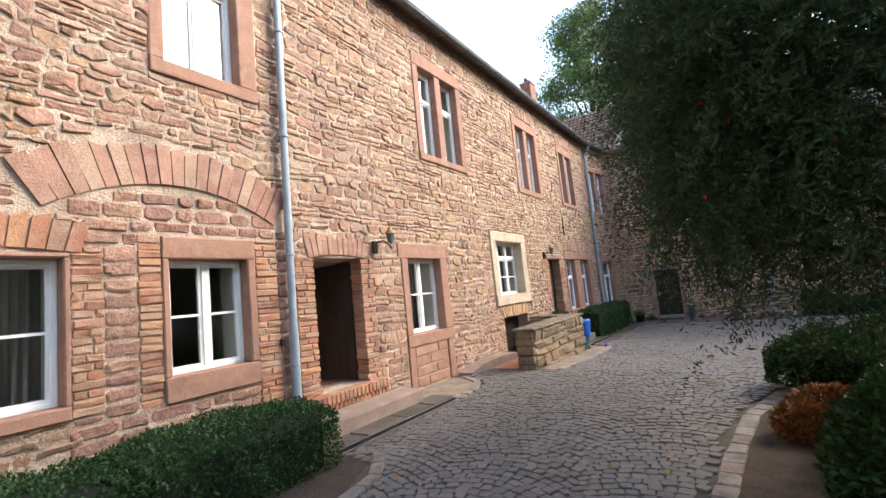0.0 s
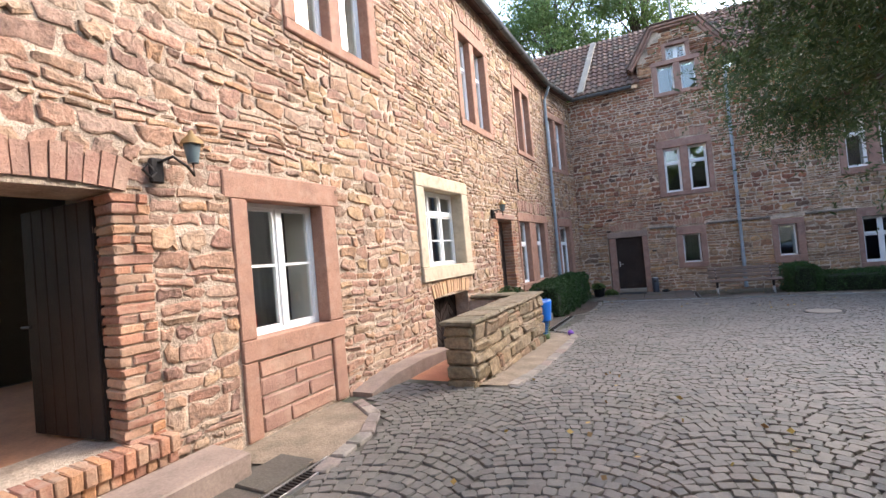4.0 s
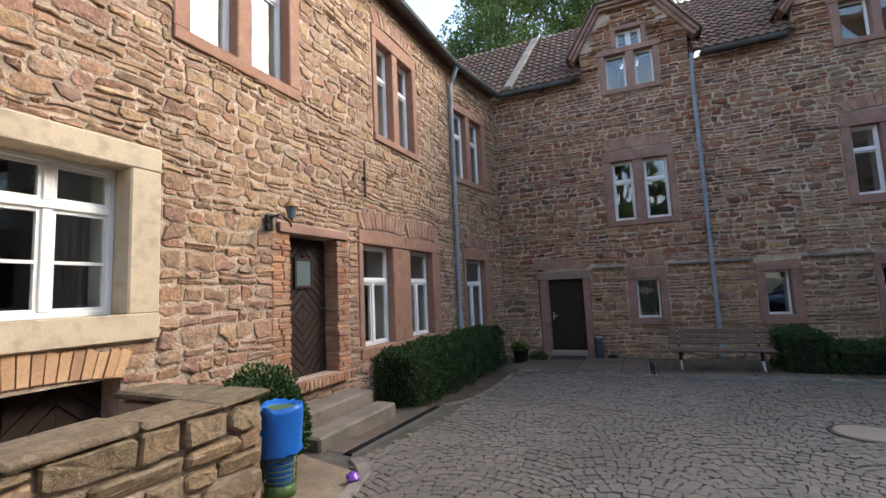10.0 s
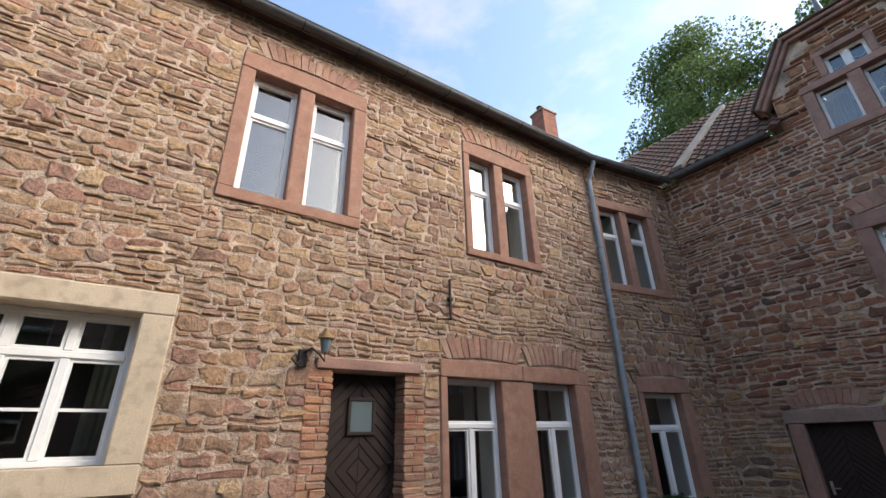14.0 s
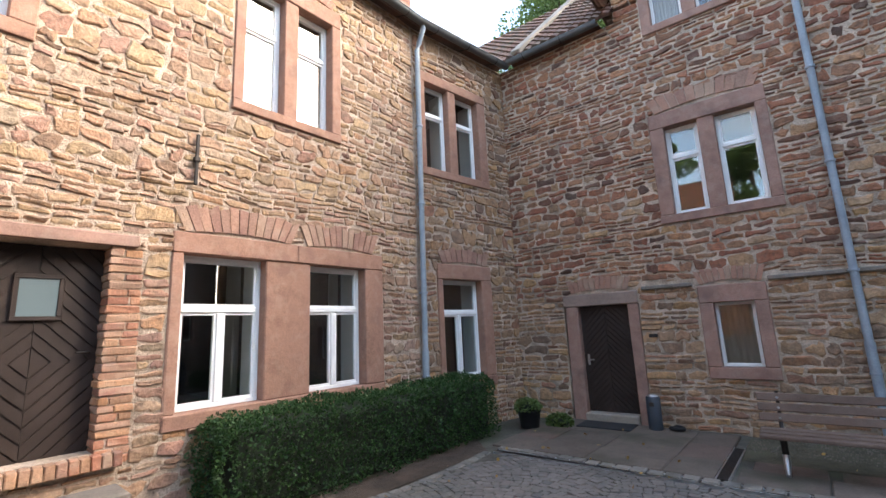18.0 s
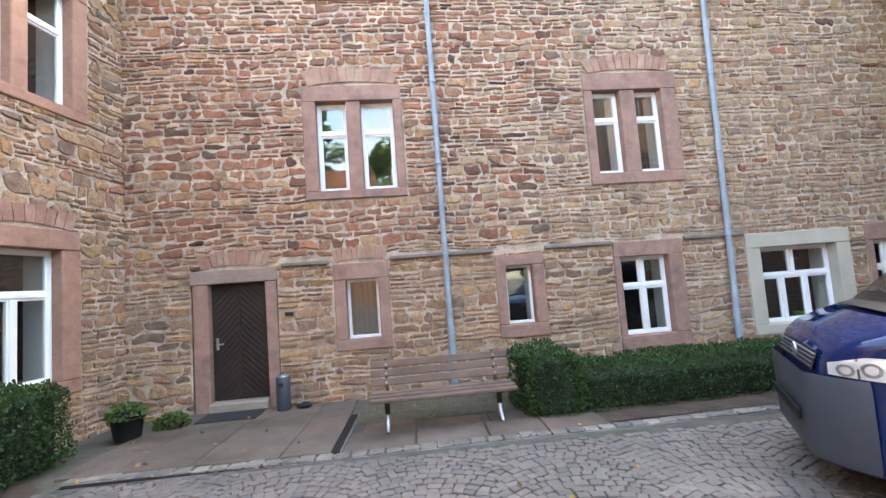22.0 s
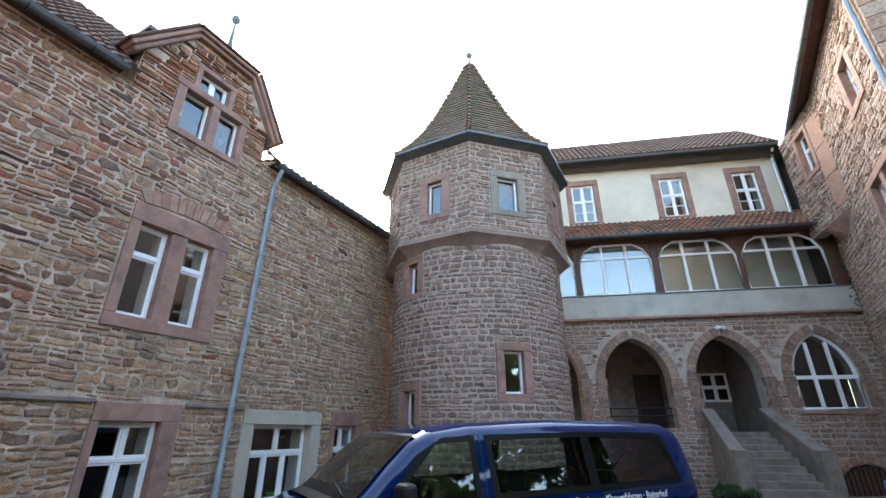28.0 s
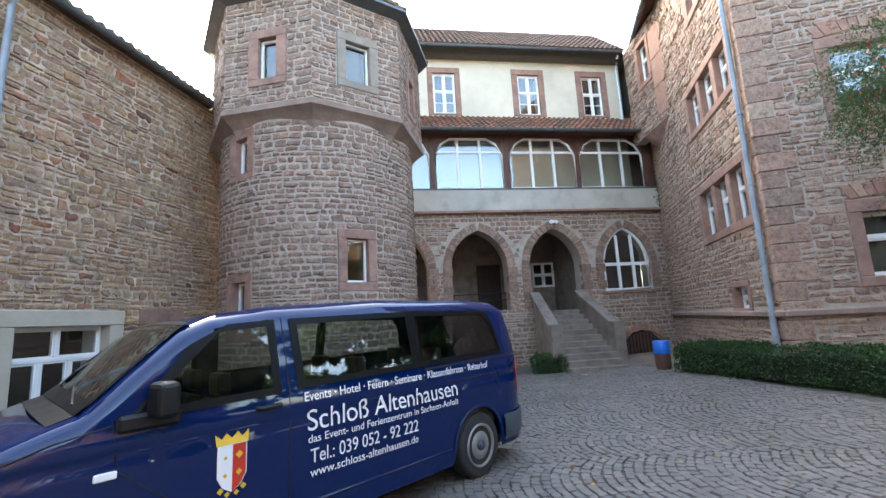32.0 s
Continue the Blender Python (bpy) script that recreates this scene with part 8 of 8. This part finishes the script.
for y, z in ((0.14, 0.56), (0.17, 0.67), (0.20, 0.78)):
    bm = bmesh.new()
    box(bm, -0.92, 0.92, -0.02, 0.02, -0.045, 0.045, 0.008, Matrix.Translation((0, y, z)) @ Matrix.Rotation(radians(-14), 4, "X"))
    part("back_slat", bm, M["bench_wood"], bench)
for x in (-0.72, 0.72):
    part("leg", tube([(x, -0.06, 0.40), (x, -0.05, 0.16)], [0.036, 0.03], 8), M["iron"], bench)
    bm = bmesh.new()
    tube([(x, -0.05, 0.2), (x, -0.06, 0.11), (x, -0.2, 0.012)], [0.034, 0.036, 0.022], 8, bm)
    tube([(x, -0.06, 0.12), (x, 0.1, 0.012)], [0.034, 0.022], 8, bm)
    part("shoe", bm, M["steel"], bench)
    part("seat_bracket", boxed(x - 0.025, x + 0.025, -0.30, 0.12, 0.385, 0.405, bevel=0.004), M["iron"], bench)
    part("back_bracket", tube([(x, 0.08, 0.40), (x, 0.17, 0.56), (x, 0.235, 0.84)], 0.02, 8), M["iron"], bench)
    for z, y in ((0.56, 0.11), (0.67, 0.14), (0.78, 0.17)):
        part("bolt", lathe([(0.014, 0), (0.012, 0.012)], 8, m=pose(x, y - 0.01, z, 90)), M["steel"], bench)

ash = empty("ash_bin", pose(-1.56, 20.78, ground_z(20.78) + 0.03), "slim dark grey metal ash bin beside a door", "bin")
part("body", lathe([(0.10, 0), (0.11, 0.02), (0.11, 0.5), (0.10, 0.52)], 18), M["grey_plastic"], ash)
part("dish", lathe([(0.085, 0.52), (0.09, 0.53), (0.06, 0.545), (0.05, 0.53)], 18), M["steel"], ash)
part("slot", boxed(-0.04, 0.04, -0.118, -0.10, 0.38, 0.44, bevel=0.006), M["iron"], ash)
shoe = empty("black_bag", pose(-1.25, 20.80, ground_z(20.8) + 0.03), "small crumpled black bag on flagstones", "bag")
bm = bmesh.new()
bmesh.ops.create_icosphere(bm, subdivisions=2, radius=0.11)
for v in bm.verts:
    v.co = Vector((v.co.x * 1.2, v.co.y * 0.8, max(0, 0.5 * v.co.z + 0.045) * (1 + 0.5 * noise.noise(v.co * 20))))
part("pouch", bm, M["black_plastic"], shoe)
mat_ = empty("doormat", FF @ pose(-2.34, -0.42, -0.352), "dark ribbed rubber doormat", "mat")
part("rubber", boxed(-0.45, 0.45, -0.25, 0.25, 0.0, 0.02, bevel=0.006), M["rubber"], mat_)
plq = empty("door_bell_plate", FF @ pose(-1.50, -0.04, 1.14), "small dark plate on the wall beside a door", "sign")
part("plate", boxed(-0.07, 0.07, -0.01, 0.02, -0.03, 0.03, bevel=0.004), M["iron"], plq)

brl = empty("rain_barrel", pose(14.35, 10.5, ground_z(10.5)) @ Matrix.Diagonal((0.75, 0.75, 0.95, 1)), "dark barrel bin with a bright blue lid liner", "bin")
part("body", lathe([(0.22, 0), (0.25, 0.1), (0.26, 0.45), (0.25, 0.5)], 20), M["dark_wood"], brl)
part("liner", lathe([(0.262, 0.42), (0.272, 0.44), (0.272, 0.74), (0.25, 0.76), (0.2, 0.75)], 20), M["bag"], brl)

gb = empty("green_bowl", FF @ pose(8.35, 0.42, 0.26), "bright green plastic bowl on an inner window sill", "bowl")
part("bowl", lathe([(0.10, 0.0), (0.19, 0.09), (0.20, 0.10), (0.18, 0.09), (0.09, 0.015)], 18), M["green_cloth"], gb)

# ---- hedges, shrubs and trees ----
def leaves(name, pos, ahead, size, wide, mat, parent, rs):
    """Many small pointed leaves in one mesh: a place, a direction and a size each."""
    n = len(pos)
    ahead = ahead / (np.linalg.norm(ahead, axis=1, keepdims=True) + 1e-9)
    r = rs.normal(size=(n, 3))
    side = np.cross(ahead, r)
    side /= np.linalg.norm(side, axis=1, keepdims=True) + 1e-9
    l = (size * rs.uniform(0.7, 1.3, n))[:, None]
    w = l * wide
    v = np.stack([pos, pos + ahead * l * 0.45 + side * w, pos + ahead * l, pos + ahead * l * 0.45 - side * w], 1).reshape(-1, 3)
    me = bpy.data.meshes.new(name)
    me.vertices.add(4 * n)
    me.vertices.foreach_set("co", v.astype(np.float32).ravel())
    me.loops.add(4 * n)
    me.loops.foreach_set("vertex_index", np.arange(4 * n, dtype=np.int32))
    me.polygons.add(n)
    me.polygons.foreach_set("loop_start", np.arange(0, 4 * n, 4, dtype=np.int32))
    me.update()
    me.validate()
    me.materials.append(mat)
    ob = new(name, me)
    ob.parent = parent
    return tagged(ob, kind="stuff")


def hedge(x0, x1, y0, y1, h, turn=0, n=9000, label="dense clipped dark green box hedge", size=0.035, lump=0.09, group="clipped hedges"):
    cx, cy = (x0 + x1) / 2, (y0 + y1) / 2
    z0 = ground_z(cy)
    hd = empty("hedge", pose(cx, cy, z0, 0, 0, turn), label, "hedge", group)
    rs = np.random.RandomState(int(abs(cx * 31 + cy * 17)) % 9999)
    a, b = (x1 - x0) / 2, (y1 - y0) / 2
    areas = np.array([2 * a * h, 2 * a * h, 2 * b * h, 2 * b * h, 4 * a * b])
    face = rs.choice(5, n, p=areas / areas.sum())
    s, t = rs.uniform(-1, 1, n), rs.uniform(0.02, 1, n)
    p, nm = np.zeros((n, 3)), np.zeros((n, 3))
    for k, (sx, sy) in enumerate(((0, -1), (0, 1), (-1, 0), (1, 0))):
        q = face == k
        if sx == 0:
            p[q] = np.stack([s[q] * a, np.full(q.sum(), sy * b), t[q] * h], 1)
        else:
            p[q] = np.stack([np.full(q.sum(), sx * a), s[q] * b, t[q] * h], 1)
        nm[q] = (sx, sy, 0)
    q = face == 4
    p[q] = np.stack([s[q] * a, rs.uniform(-1, 1, q.sum()) * b, np.full(q.sum(), h)], 1)
    nm[q] = (0, 0, 1)
    # soft corners and lumps
    for ax, ext in ((0, a), (1, b)):
        over = np.clip((np.abs(p[:, ax]) - (ext - 0.12)) / 0.12, 0, 1) * np.clip((p[:, 2] - (h - 0.12)) / 0.12, 0, 1)
        p[:, 2] -= over * 0.05
        p[:, ax] -= np.sign(p[:, ax]) * over * 0.05
    bump_ = np.array([noise.noise((px * 2.6 + cx, py * 2.6 + cy, pz * 2.6)) + 0.5 * noise.noise((px * 7 + cx, py * 7, pz * 7)) for px, py, pz in p])
    p += nm * (lump * bump_ + rs.uniform(-0.05, 0.035, n))[:, None]
    d = nm * 0.8 + rs.normal(size=(n, 3)) * 0.75 + np.array([0, 0, 0.3])
    leaves("foliage", p, d, size, 0.34, M["box_leaf"], hd, rs)
    # added solid block, coloured as the shade behind the outer leaves
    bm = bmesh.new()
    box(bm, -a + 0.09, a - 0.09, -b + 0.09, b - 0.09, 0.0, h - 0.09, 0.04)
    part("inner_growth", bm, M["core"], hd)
    return hd


hedge(-4.72, -3.58, -2.6, 1.45, 0.60, n=30000, size=0.03)
hedge(-4.66, -3.56, 1.40, 3.2, 0.62, n=20000, size=0.03)
hedge(-4.50, -3.68, 14.85, 19.25, 0.92, turn=-1.5, n=30000)
hedge(2.02, 2.72, 19.15, 20.35, 0.80, turn=2, n=8000)
hedge(2.72, 9.0, 19.35, 20.5, 0.52, turn=2, n=30000)
hedge(12.3, 14.05, 8.9, 10.1, 0.62, turn=28, n=6500, size=0.05)
hedge(9.0, 12.4, 7.9, 9.0, 0.62, turn=26, n=9500, size=0.05)
hedge(15.0, 15.7, 12.9, 13.8, 0.5, n=3000, size=0.05)


def shrub(x, y, r, h, n, mat="box_leaf", label="round dark green shrub", size=0.045, z=None):
    s = empty("shrub", pose(x, y, ground_z(y) if z is None else z), label, "shrub")
    rs = np.random.RandomState(int(abs(x * 131 + y * 57)) % 9999)
    th, u = rs.uniform(0, 2 * np.pi, n), rs.uniform(-0.35, 1, n)
    rr = np.sqrt(np.clip(1 - np.clip(u, 0, 1) ** 2, 0.03, 1))
    nm = np.stack([rr * np.cos(th), rr * np.sin(th), np.clip(u, -0.3, 1)], 1)
    p = nm * np.array([r, r, h * 0.62]) + np.array([0, 0, h * 0.38])
    lump = np.array([noise.noise((a * 3 + x, b * 3 + y, c * 3)) for a, b, c in p])
    p *= (1 + 0.16 * lump + rs.uniform(-0.12, 0.05, n))[:, None]
    p[:, 2] = np.clip(p[:, 2], 0.02, None)
    leaves("foliage", p, nm + rs.normal(size=(n, 3)) * 0.6 + np.array([0, 0, 0.2]), size, 0.32, M[mat], s, rs)
    # added dark lump that paints the shade inside the shrub
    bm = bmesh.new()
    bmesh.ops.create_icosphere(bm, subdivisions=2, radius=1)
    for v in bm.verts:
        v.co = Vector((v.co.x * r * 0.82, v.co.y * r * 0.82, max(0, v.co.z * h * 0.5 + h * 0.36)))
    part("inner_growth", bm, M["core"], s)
    return s


shrub(-4.15, 12.05, 0.48, 0.95, 7000)
shrub(0.85, 7.05, 0.60, 0.72, 9000, label="low dark green spreading shrub")
shrub(1.6, 7.5, 0.7, 0.8, 8000, label="low dark green spreading shrub")
shrub(0.40, 5.15, 0.24, 0.30, 3000, "rust_leaf", "low rust-brown withered garden shrub", 0.05)
shrub(0.62, 5.75, 0.28, 0.34, 3000, "rust_leaf", "low rust-brown withered garden shrub", 0.05)
shrub(1.15, 4.75, 0.55, 0.75, 9000, label="low dark green spreading shrub")
shrub(0.95, 3.55, 0.6, 0.8, 9000, label="low dark green spreading shrub")
shrub(2.0, 5.6, 0.9, 1.2, 9000, "yew_leaf", "dark green young yew shrub", 0.06)
pl = empty("flower_tub", pose(-3.42, 19.95, ground_z(19.95) + 0.03), "black plastic tub planted with a small leafy plant", "flower pot")
part("tub", lathe([(0.16, 0), (0.2, 0.26), (0.215, 0.27), (0.215, 0.29), (0.19, 0.29), (0.19, 0.25)], 18), M["black_plastic"], pl)
shrub(-3.42, 19.95, 0.2, 0.2, 500, "tree_leaf", "small bright green plant in a tub", 0.06, z=ground_z(19.95) + 0.29)
shrub(-3.05, 20.35, 0.2, 0.22, 500, "tree_leaf", "small bright green weed at the wall foot", 0.06)

def yew(x, y, r, z_lo, z_hi, twigs, seed, clear=None, boughs=(), label="dark spreading yew tree with drooping sprays and red berries"):
    """A broad yew: trunk, limbs, and thousands of drooping sprays of needles round its outside."""
    t = empty("yew_tree", pose(x, y, 0), label, "tree")
    rs, rng = np.random.RandomState(seed), random.Random(seed)
    part("trunk", tube([(0, 0, -0.1), (0.05, 0.05, 0.9), (-0.05, 0.1, 2.2), (0.1, 0.0, 4.5), (0.0, 0.1, z_hi - 1)], [0.34, 0.26, 0.2, 0.13, 0.04], 10), M["bark"], t)
    mid = (z_lo + z_hi) / 2
    P, D, tips = [], [], []

    def spray(p0, out, m, droop=0.16):
        out = out / np.linalg.norm(out)
        L = rng.uniform(0.22, 0.5)
        q = np.linspace(0, 1, m)[:, None]
        line = p0 + out * L * q + np.array([0, 0, -droop]) * q ** 2
        P.append(line + rs.normal(size=(m, 3)) * 0.014)
        D.append(out * 0.5 + rs.normal(size=(m, 3)) * 0.7)
        tips.append(p0)

    for k in range(twigs):
        th = rng.uniform(0, 2 * math.pi)
        v = rng.uniform(0, 1) ** 0.8
        z = z_lo + (z_hi - z_lo) * v
        prof = math.sqrt(max(0.02, 1 - max(0.0, 2 * v - 0.75) ** 2 / 1.6)) * min(1.0, 0.75 + v * 1.5)
        lum = 1 + 0.24 * noise.noise((math.cos(th) * 1.6, math.sin(th) * 1.6, z * 0.55 + seed))
        rr = r * prof * lum * rng.uniform(0.66, 1.03)
        p0 = np.array([rr * math.cos(th), rr * math.sin(th), z])
        if clear and clear(p0 + np.array([x, y, 0])):
            continue
        # the crown thins out upwards
        if z > 3.6 and noise.noise((p0[0] * 1.5, p0[1] * 1.5, z * 1.5)) > 0.22 - 0.12 * (z - 3.6):
            continue
        spray(p0, np.array([math.cos(th), math.sin(th), rng.uniform(-0.75, 0.15)]) + rs.normal(size=3) * 0.35, 30)
    # full, hanging boughs: (centre, radii, sprays)
    for c, rad, n in boughs:
        c, rad = np.array(c), np.array(rad)
        for k in range(n):
            d = rs.normal(size=3)
            d *= rng.uniform(0.05, 1) ** 0.45 / np.linalg.norm(d)
            d *= 1 + 0.25 * noise.noise((d[0] * 2.5 + c[0], d[1] * 2.5, d[2] * 2.5))
            p0 = c + d * rad - np.array([x, y, 0])
            if clear and clear(p0 + np.array([x, y, 0])):
                continue
            spray(p0, d + rs.normal(size=3) * 0.5 + np.array([0, 0, -0.35]), 42)
    leaves("needles", np.concatenate(P), np.concatenate(D), 0.042, 0.13, M["yew_leaf"], t, rs)
    for c, rad, n in boughs:
        e = Vector(c) - Vector((x, y, 0))
        part("limb", tube([(0, 0, e.z * 0.6), (e.x * 0.5, e.y * 0.5, e.z * 0.95), tuple(e)], [0.09, 0.06, 0.02], 6), M["bark"], t)
    for k in range(26):
        q = tips[rng.randrange(len(tips))]
        part("limb", tube([(0, 0, max(0.6, q[2] * 0.55)), (q[0] * 0.45, q[1] * 0.45, q[2] * 0.85), (q[0] * 0.9, q[1] * 0.9, q[2])], [0.07, 0.04, 0.012], 6), M["bark"], t)
    bpos = np.array([tips[rng.randrange(len(tips))] for _ in range(420)])
    bd = rs.normal(size=(420, 3))
    leaves("berries", bpos + bd * 0.05, bd, 0.034, 0.5, M["berry"], t, rs)
    # added dark body; blocks the view through and holds the crown's shade
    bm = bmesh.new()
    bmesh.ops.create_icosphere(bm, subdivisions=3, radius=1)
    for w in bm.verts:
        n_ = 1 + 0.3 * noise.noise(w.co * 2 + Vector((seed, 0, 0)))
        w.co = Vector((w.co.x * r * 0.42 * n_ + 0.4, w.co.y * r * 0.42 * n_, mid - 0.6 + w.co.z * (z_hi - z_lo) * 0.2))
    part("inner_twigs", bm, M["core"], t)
    return t


WAY = [(0, 0), (-0.41, 0.79), (-0.82, 1.47), (-1.1, 2.3), (-1.18, 3.2), (-1.11, 4.1), (-1.03, 5.06), (-0.83, 5.9), (-0.7, 6.8), (-0.6, 7.8), (-0.46, 8.6), (-0.29, 9.4)]


def by_the_path(p):
    """Where the big yew holds no foliage: over the way, and low down on its yard side."""
    way = -0.47 * p[1] if p[1] < 2.3 else -1.07
    off = p[0] - way
    first = p[1] < 2.5 and p[2] < 5.0 and p[0] < 1.3
    if first or p[0] > 3.2 or p[0] < max(-0.21 * p[1] + 0.3, -0.75):
        return True
    if p[1] > 4.1:
        return p[2] < 1.75 or min((p[0] - x) ** 2 + (p[1] - y) ** 2 + (p[2] - 1.58) ** 2 for x, y in WAY) < 0.62
    return p[2] < (1.2 if off > 0.9 else (1.85 if off > 0.45 and p[1] < 3.7 else 2.8))


yew(2.0, 4.4, 3.6, 1.1, 9.5, 5200, 7, clear=by_the_path, boughs=(((0.95, 3.55, 2.62), (1.5, 1.1, 1.3), 3500), ((0.6, 3.6, 4.2), (1.6, 1.2, 1.2), 650), ((-0.1, 3.35, 2.9), (0.66, 0.55, 1.2), 1300), ((-0.2, 5.5, 4.1), (0.85, 1.3, 1.05), 1800), ((0.1, 5.4, 2.75), (0.5, 0.9, 0.62), 800), ((-0.1, 6.4, 3.0), (0.5, 0.7, 0.45), 420), ((0.2, 8.6, 3.26), (0.85, 0.55, 0.2), 340), ((0.2, 8.6, 2.74), (0.40, 0.3, 0.13), 200), ((0.75, 8.5, 3.05), (0.5, 0.5, 0.35), 170)))
yew(8.3, 6.2, 2.6, 2.2, 9.0, 1500, 9, clear=lambda p: False, boughs=(((7.15, 9.5, 3.75), (0.5, 0.6, 0.6), 500),))


def tree(x, y, h, r, n, seed, z0=0.0, leaf=0.15, low=0.42, label="tall leafy green tree behind the roofs"):
    t = empty("tree", pose(x, y, z0), label, "tree", "trees behind the houses")
    rs, rng = np.random.RandomState(seed), random.Random(seed)
    part("trunk", tube([(0, 0, -0.3), (0.1, 0, h * 0.3), (-0.1, 0.1, h * 0.6), (0, 0, h * 0.9)], [0.45, 0.36, 0.22, 0.06], 10), M["bark"], t)
    P, D = [], []
    cl = max(30, n // 420)
    for k in range(cl):
        th, v = rng.uniform(0, 2 * math.pi), rng.uniform(0, 1)
        z = h * (low + (1 - low) * v)
        prof = math.sqrt(max(0.03, 1 - (2 * v - 0.9) ** 2 / 1.3))
        rr = r * prof * rng.uniform(0.25, 1.0)
        c = np.array([rr * math.cos(th), rr * math.sin(th), z])
        if k % 4 == 0:
            part("limb", tube([(0, 0, z * 0.72), tuple(c * np.array([0.5, 0.5, 0.93])), tuple(c)], [0.12, 0.07, 0.02], 6), M["bark"], t)
        m = n // cl
        q = rs.normal(size=(m, 3))
        q *= np.minimum(1.0, 1.7 / np.linalg.norm(q, axis=1))[:, None]
        q = q * np.array([0.66, 0.66, 0.4]) * rng.uniform(0.7, 1.25)
        P.append(c + q)
        D.append(q + np.array([0, 0, -0.4]) + rs.normal(size=(m, 3)) * 0.5)
    leaves("foliage", np.concatenate(P), np.concatenate(D), leaf, 0.42, M["tree_leaf"], t, rs)
    return t


tree(-7.0, 34, 22.0, 4.7, 62000, 3)
tree(-1.0, 35.5, 21.0, 3.6, 34000, 5)
for k, (x, y, h, r) in enumerate(((12.5, -5, 12, 4.0), (7.5, -8, 12, 3.8), (18.5, -3, 13, 4.5), (1.2, -15, 16.5, 3.6), (-6.5, -19, 21, 4.6))):
    tree(x, y, h, r, 9000, 13 + k, leaf=0.42, low=0.12, label="leafy green tree by the gate end of the yard")


# fallen leaves on the paving, and ivy in the corner by the gallery
fl = empty("fallen_leaves", pose(0, 0, 0), "scattered yellow and brown autumn leaves on paving", "leaves", kind="stuff")
rs = np.random.RandomState(44)
n = 170
lx = np.concatenate([rs.uniform(-3.0, -0.4, 70), rs.uniform(-3.2, 3.5, 60), rs.uniform(3, 12, 40)])
ly = np.concatenate([rs.uniform(0.5, 9.0, 70), rs.uniform(15.5, 20.4, 60), rs.uniform(10.5, 13.5, 40)])
lp = np.stack([lx, ly, np.array([ground_z(q) + (0.05 if q > 18.4 else 0.03) for q in ly])], 1)
ld_ = rs.normal(size=(n, 3)) * np.array([1, 1, 0.12])
leaves("leaf_litter", lp, ld_, 0.055, 0.38, M["litter_leaf"], fl, rs)
iv = empty("ivy", MF @ pose(4.42, -0.1, 5.0), "dark green ivy climbing the corner by the gallery", "ivy")
n = 2600
iz = rs.uniform(0, 1, n) ** 0.8 * 2.9
ip = np.stack([rs.normal(size=n) * 0.16 * (1.3 - iz / 4), rs.uniform(-0.14, 0.02, n), iz], 1)
leaves("foliage", ip, rs.normal(size=(n, 3)) + np.array([0, -0.8, -0.3]), 0.07, 0.45, M["box_leaf"], iv, rs)
part("stem", tube([(0.05, 0, -5.0), (0.0, -0.02, -2.0), (0.02, 0, 0), (-0.03, 0, 2.4)], [0.03, 0.025, 0.02, 0.008], 6), M["bark"], iv)

# ---- single pieces of walls and paving ----
lay_pieces()
cob_parent, cob_list, cob_meshes, cob_size = COBBLES
rng = random.Random(8)
for px, py, a, l, dy in cob_list:
    ob = new("cobble", rng.choice(cob_meshes))
    ob.parent = cob_parent
    ob.matrix_local = Matrix.LocRotScale((px, py, ground_z(py) + rng.uniform(-.005, .005)), Euler((0, 0, a)), ((l - 0.003) / cob_size, (dy - 0.003) / cob_size, 1))
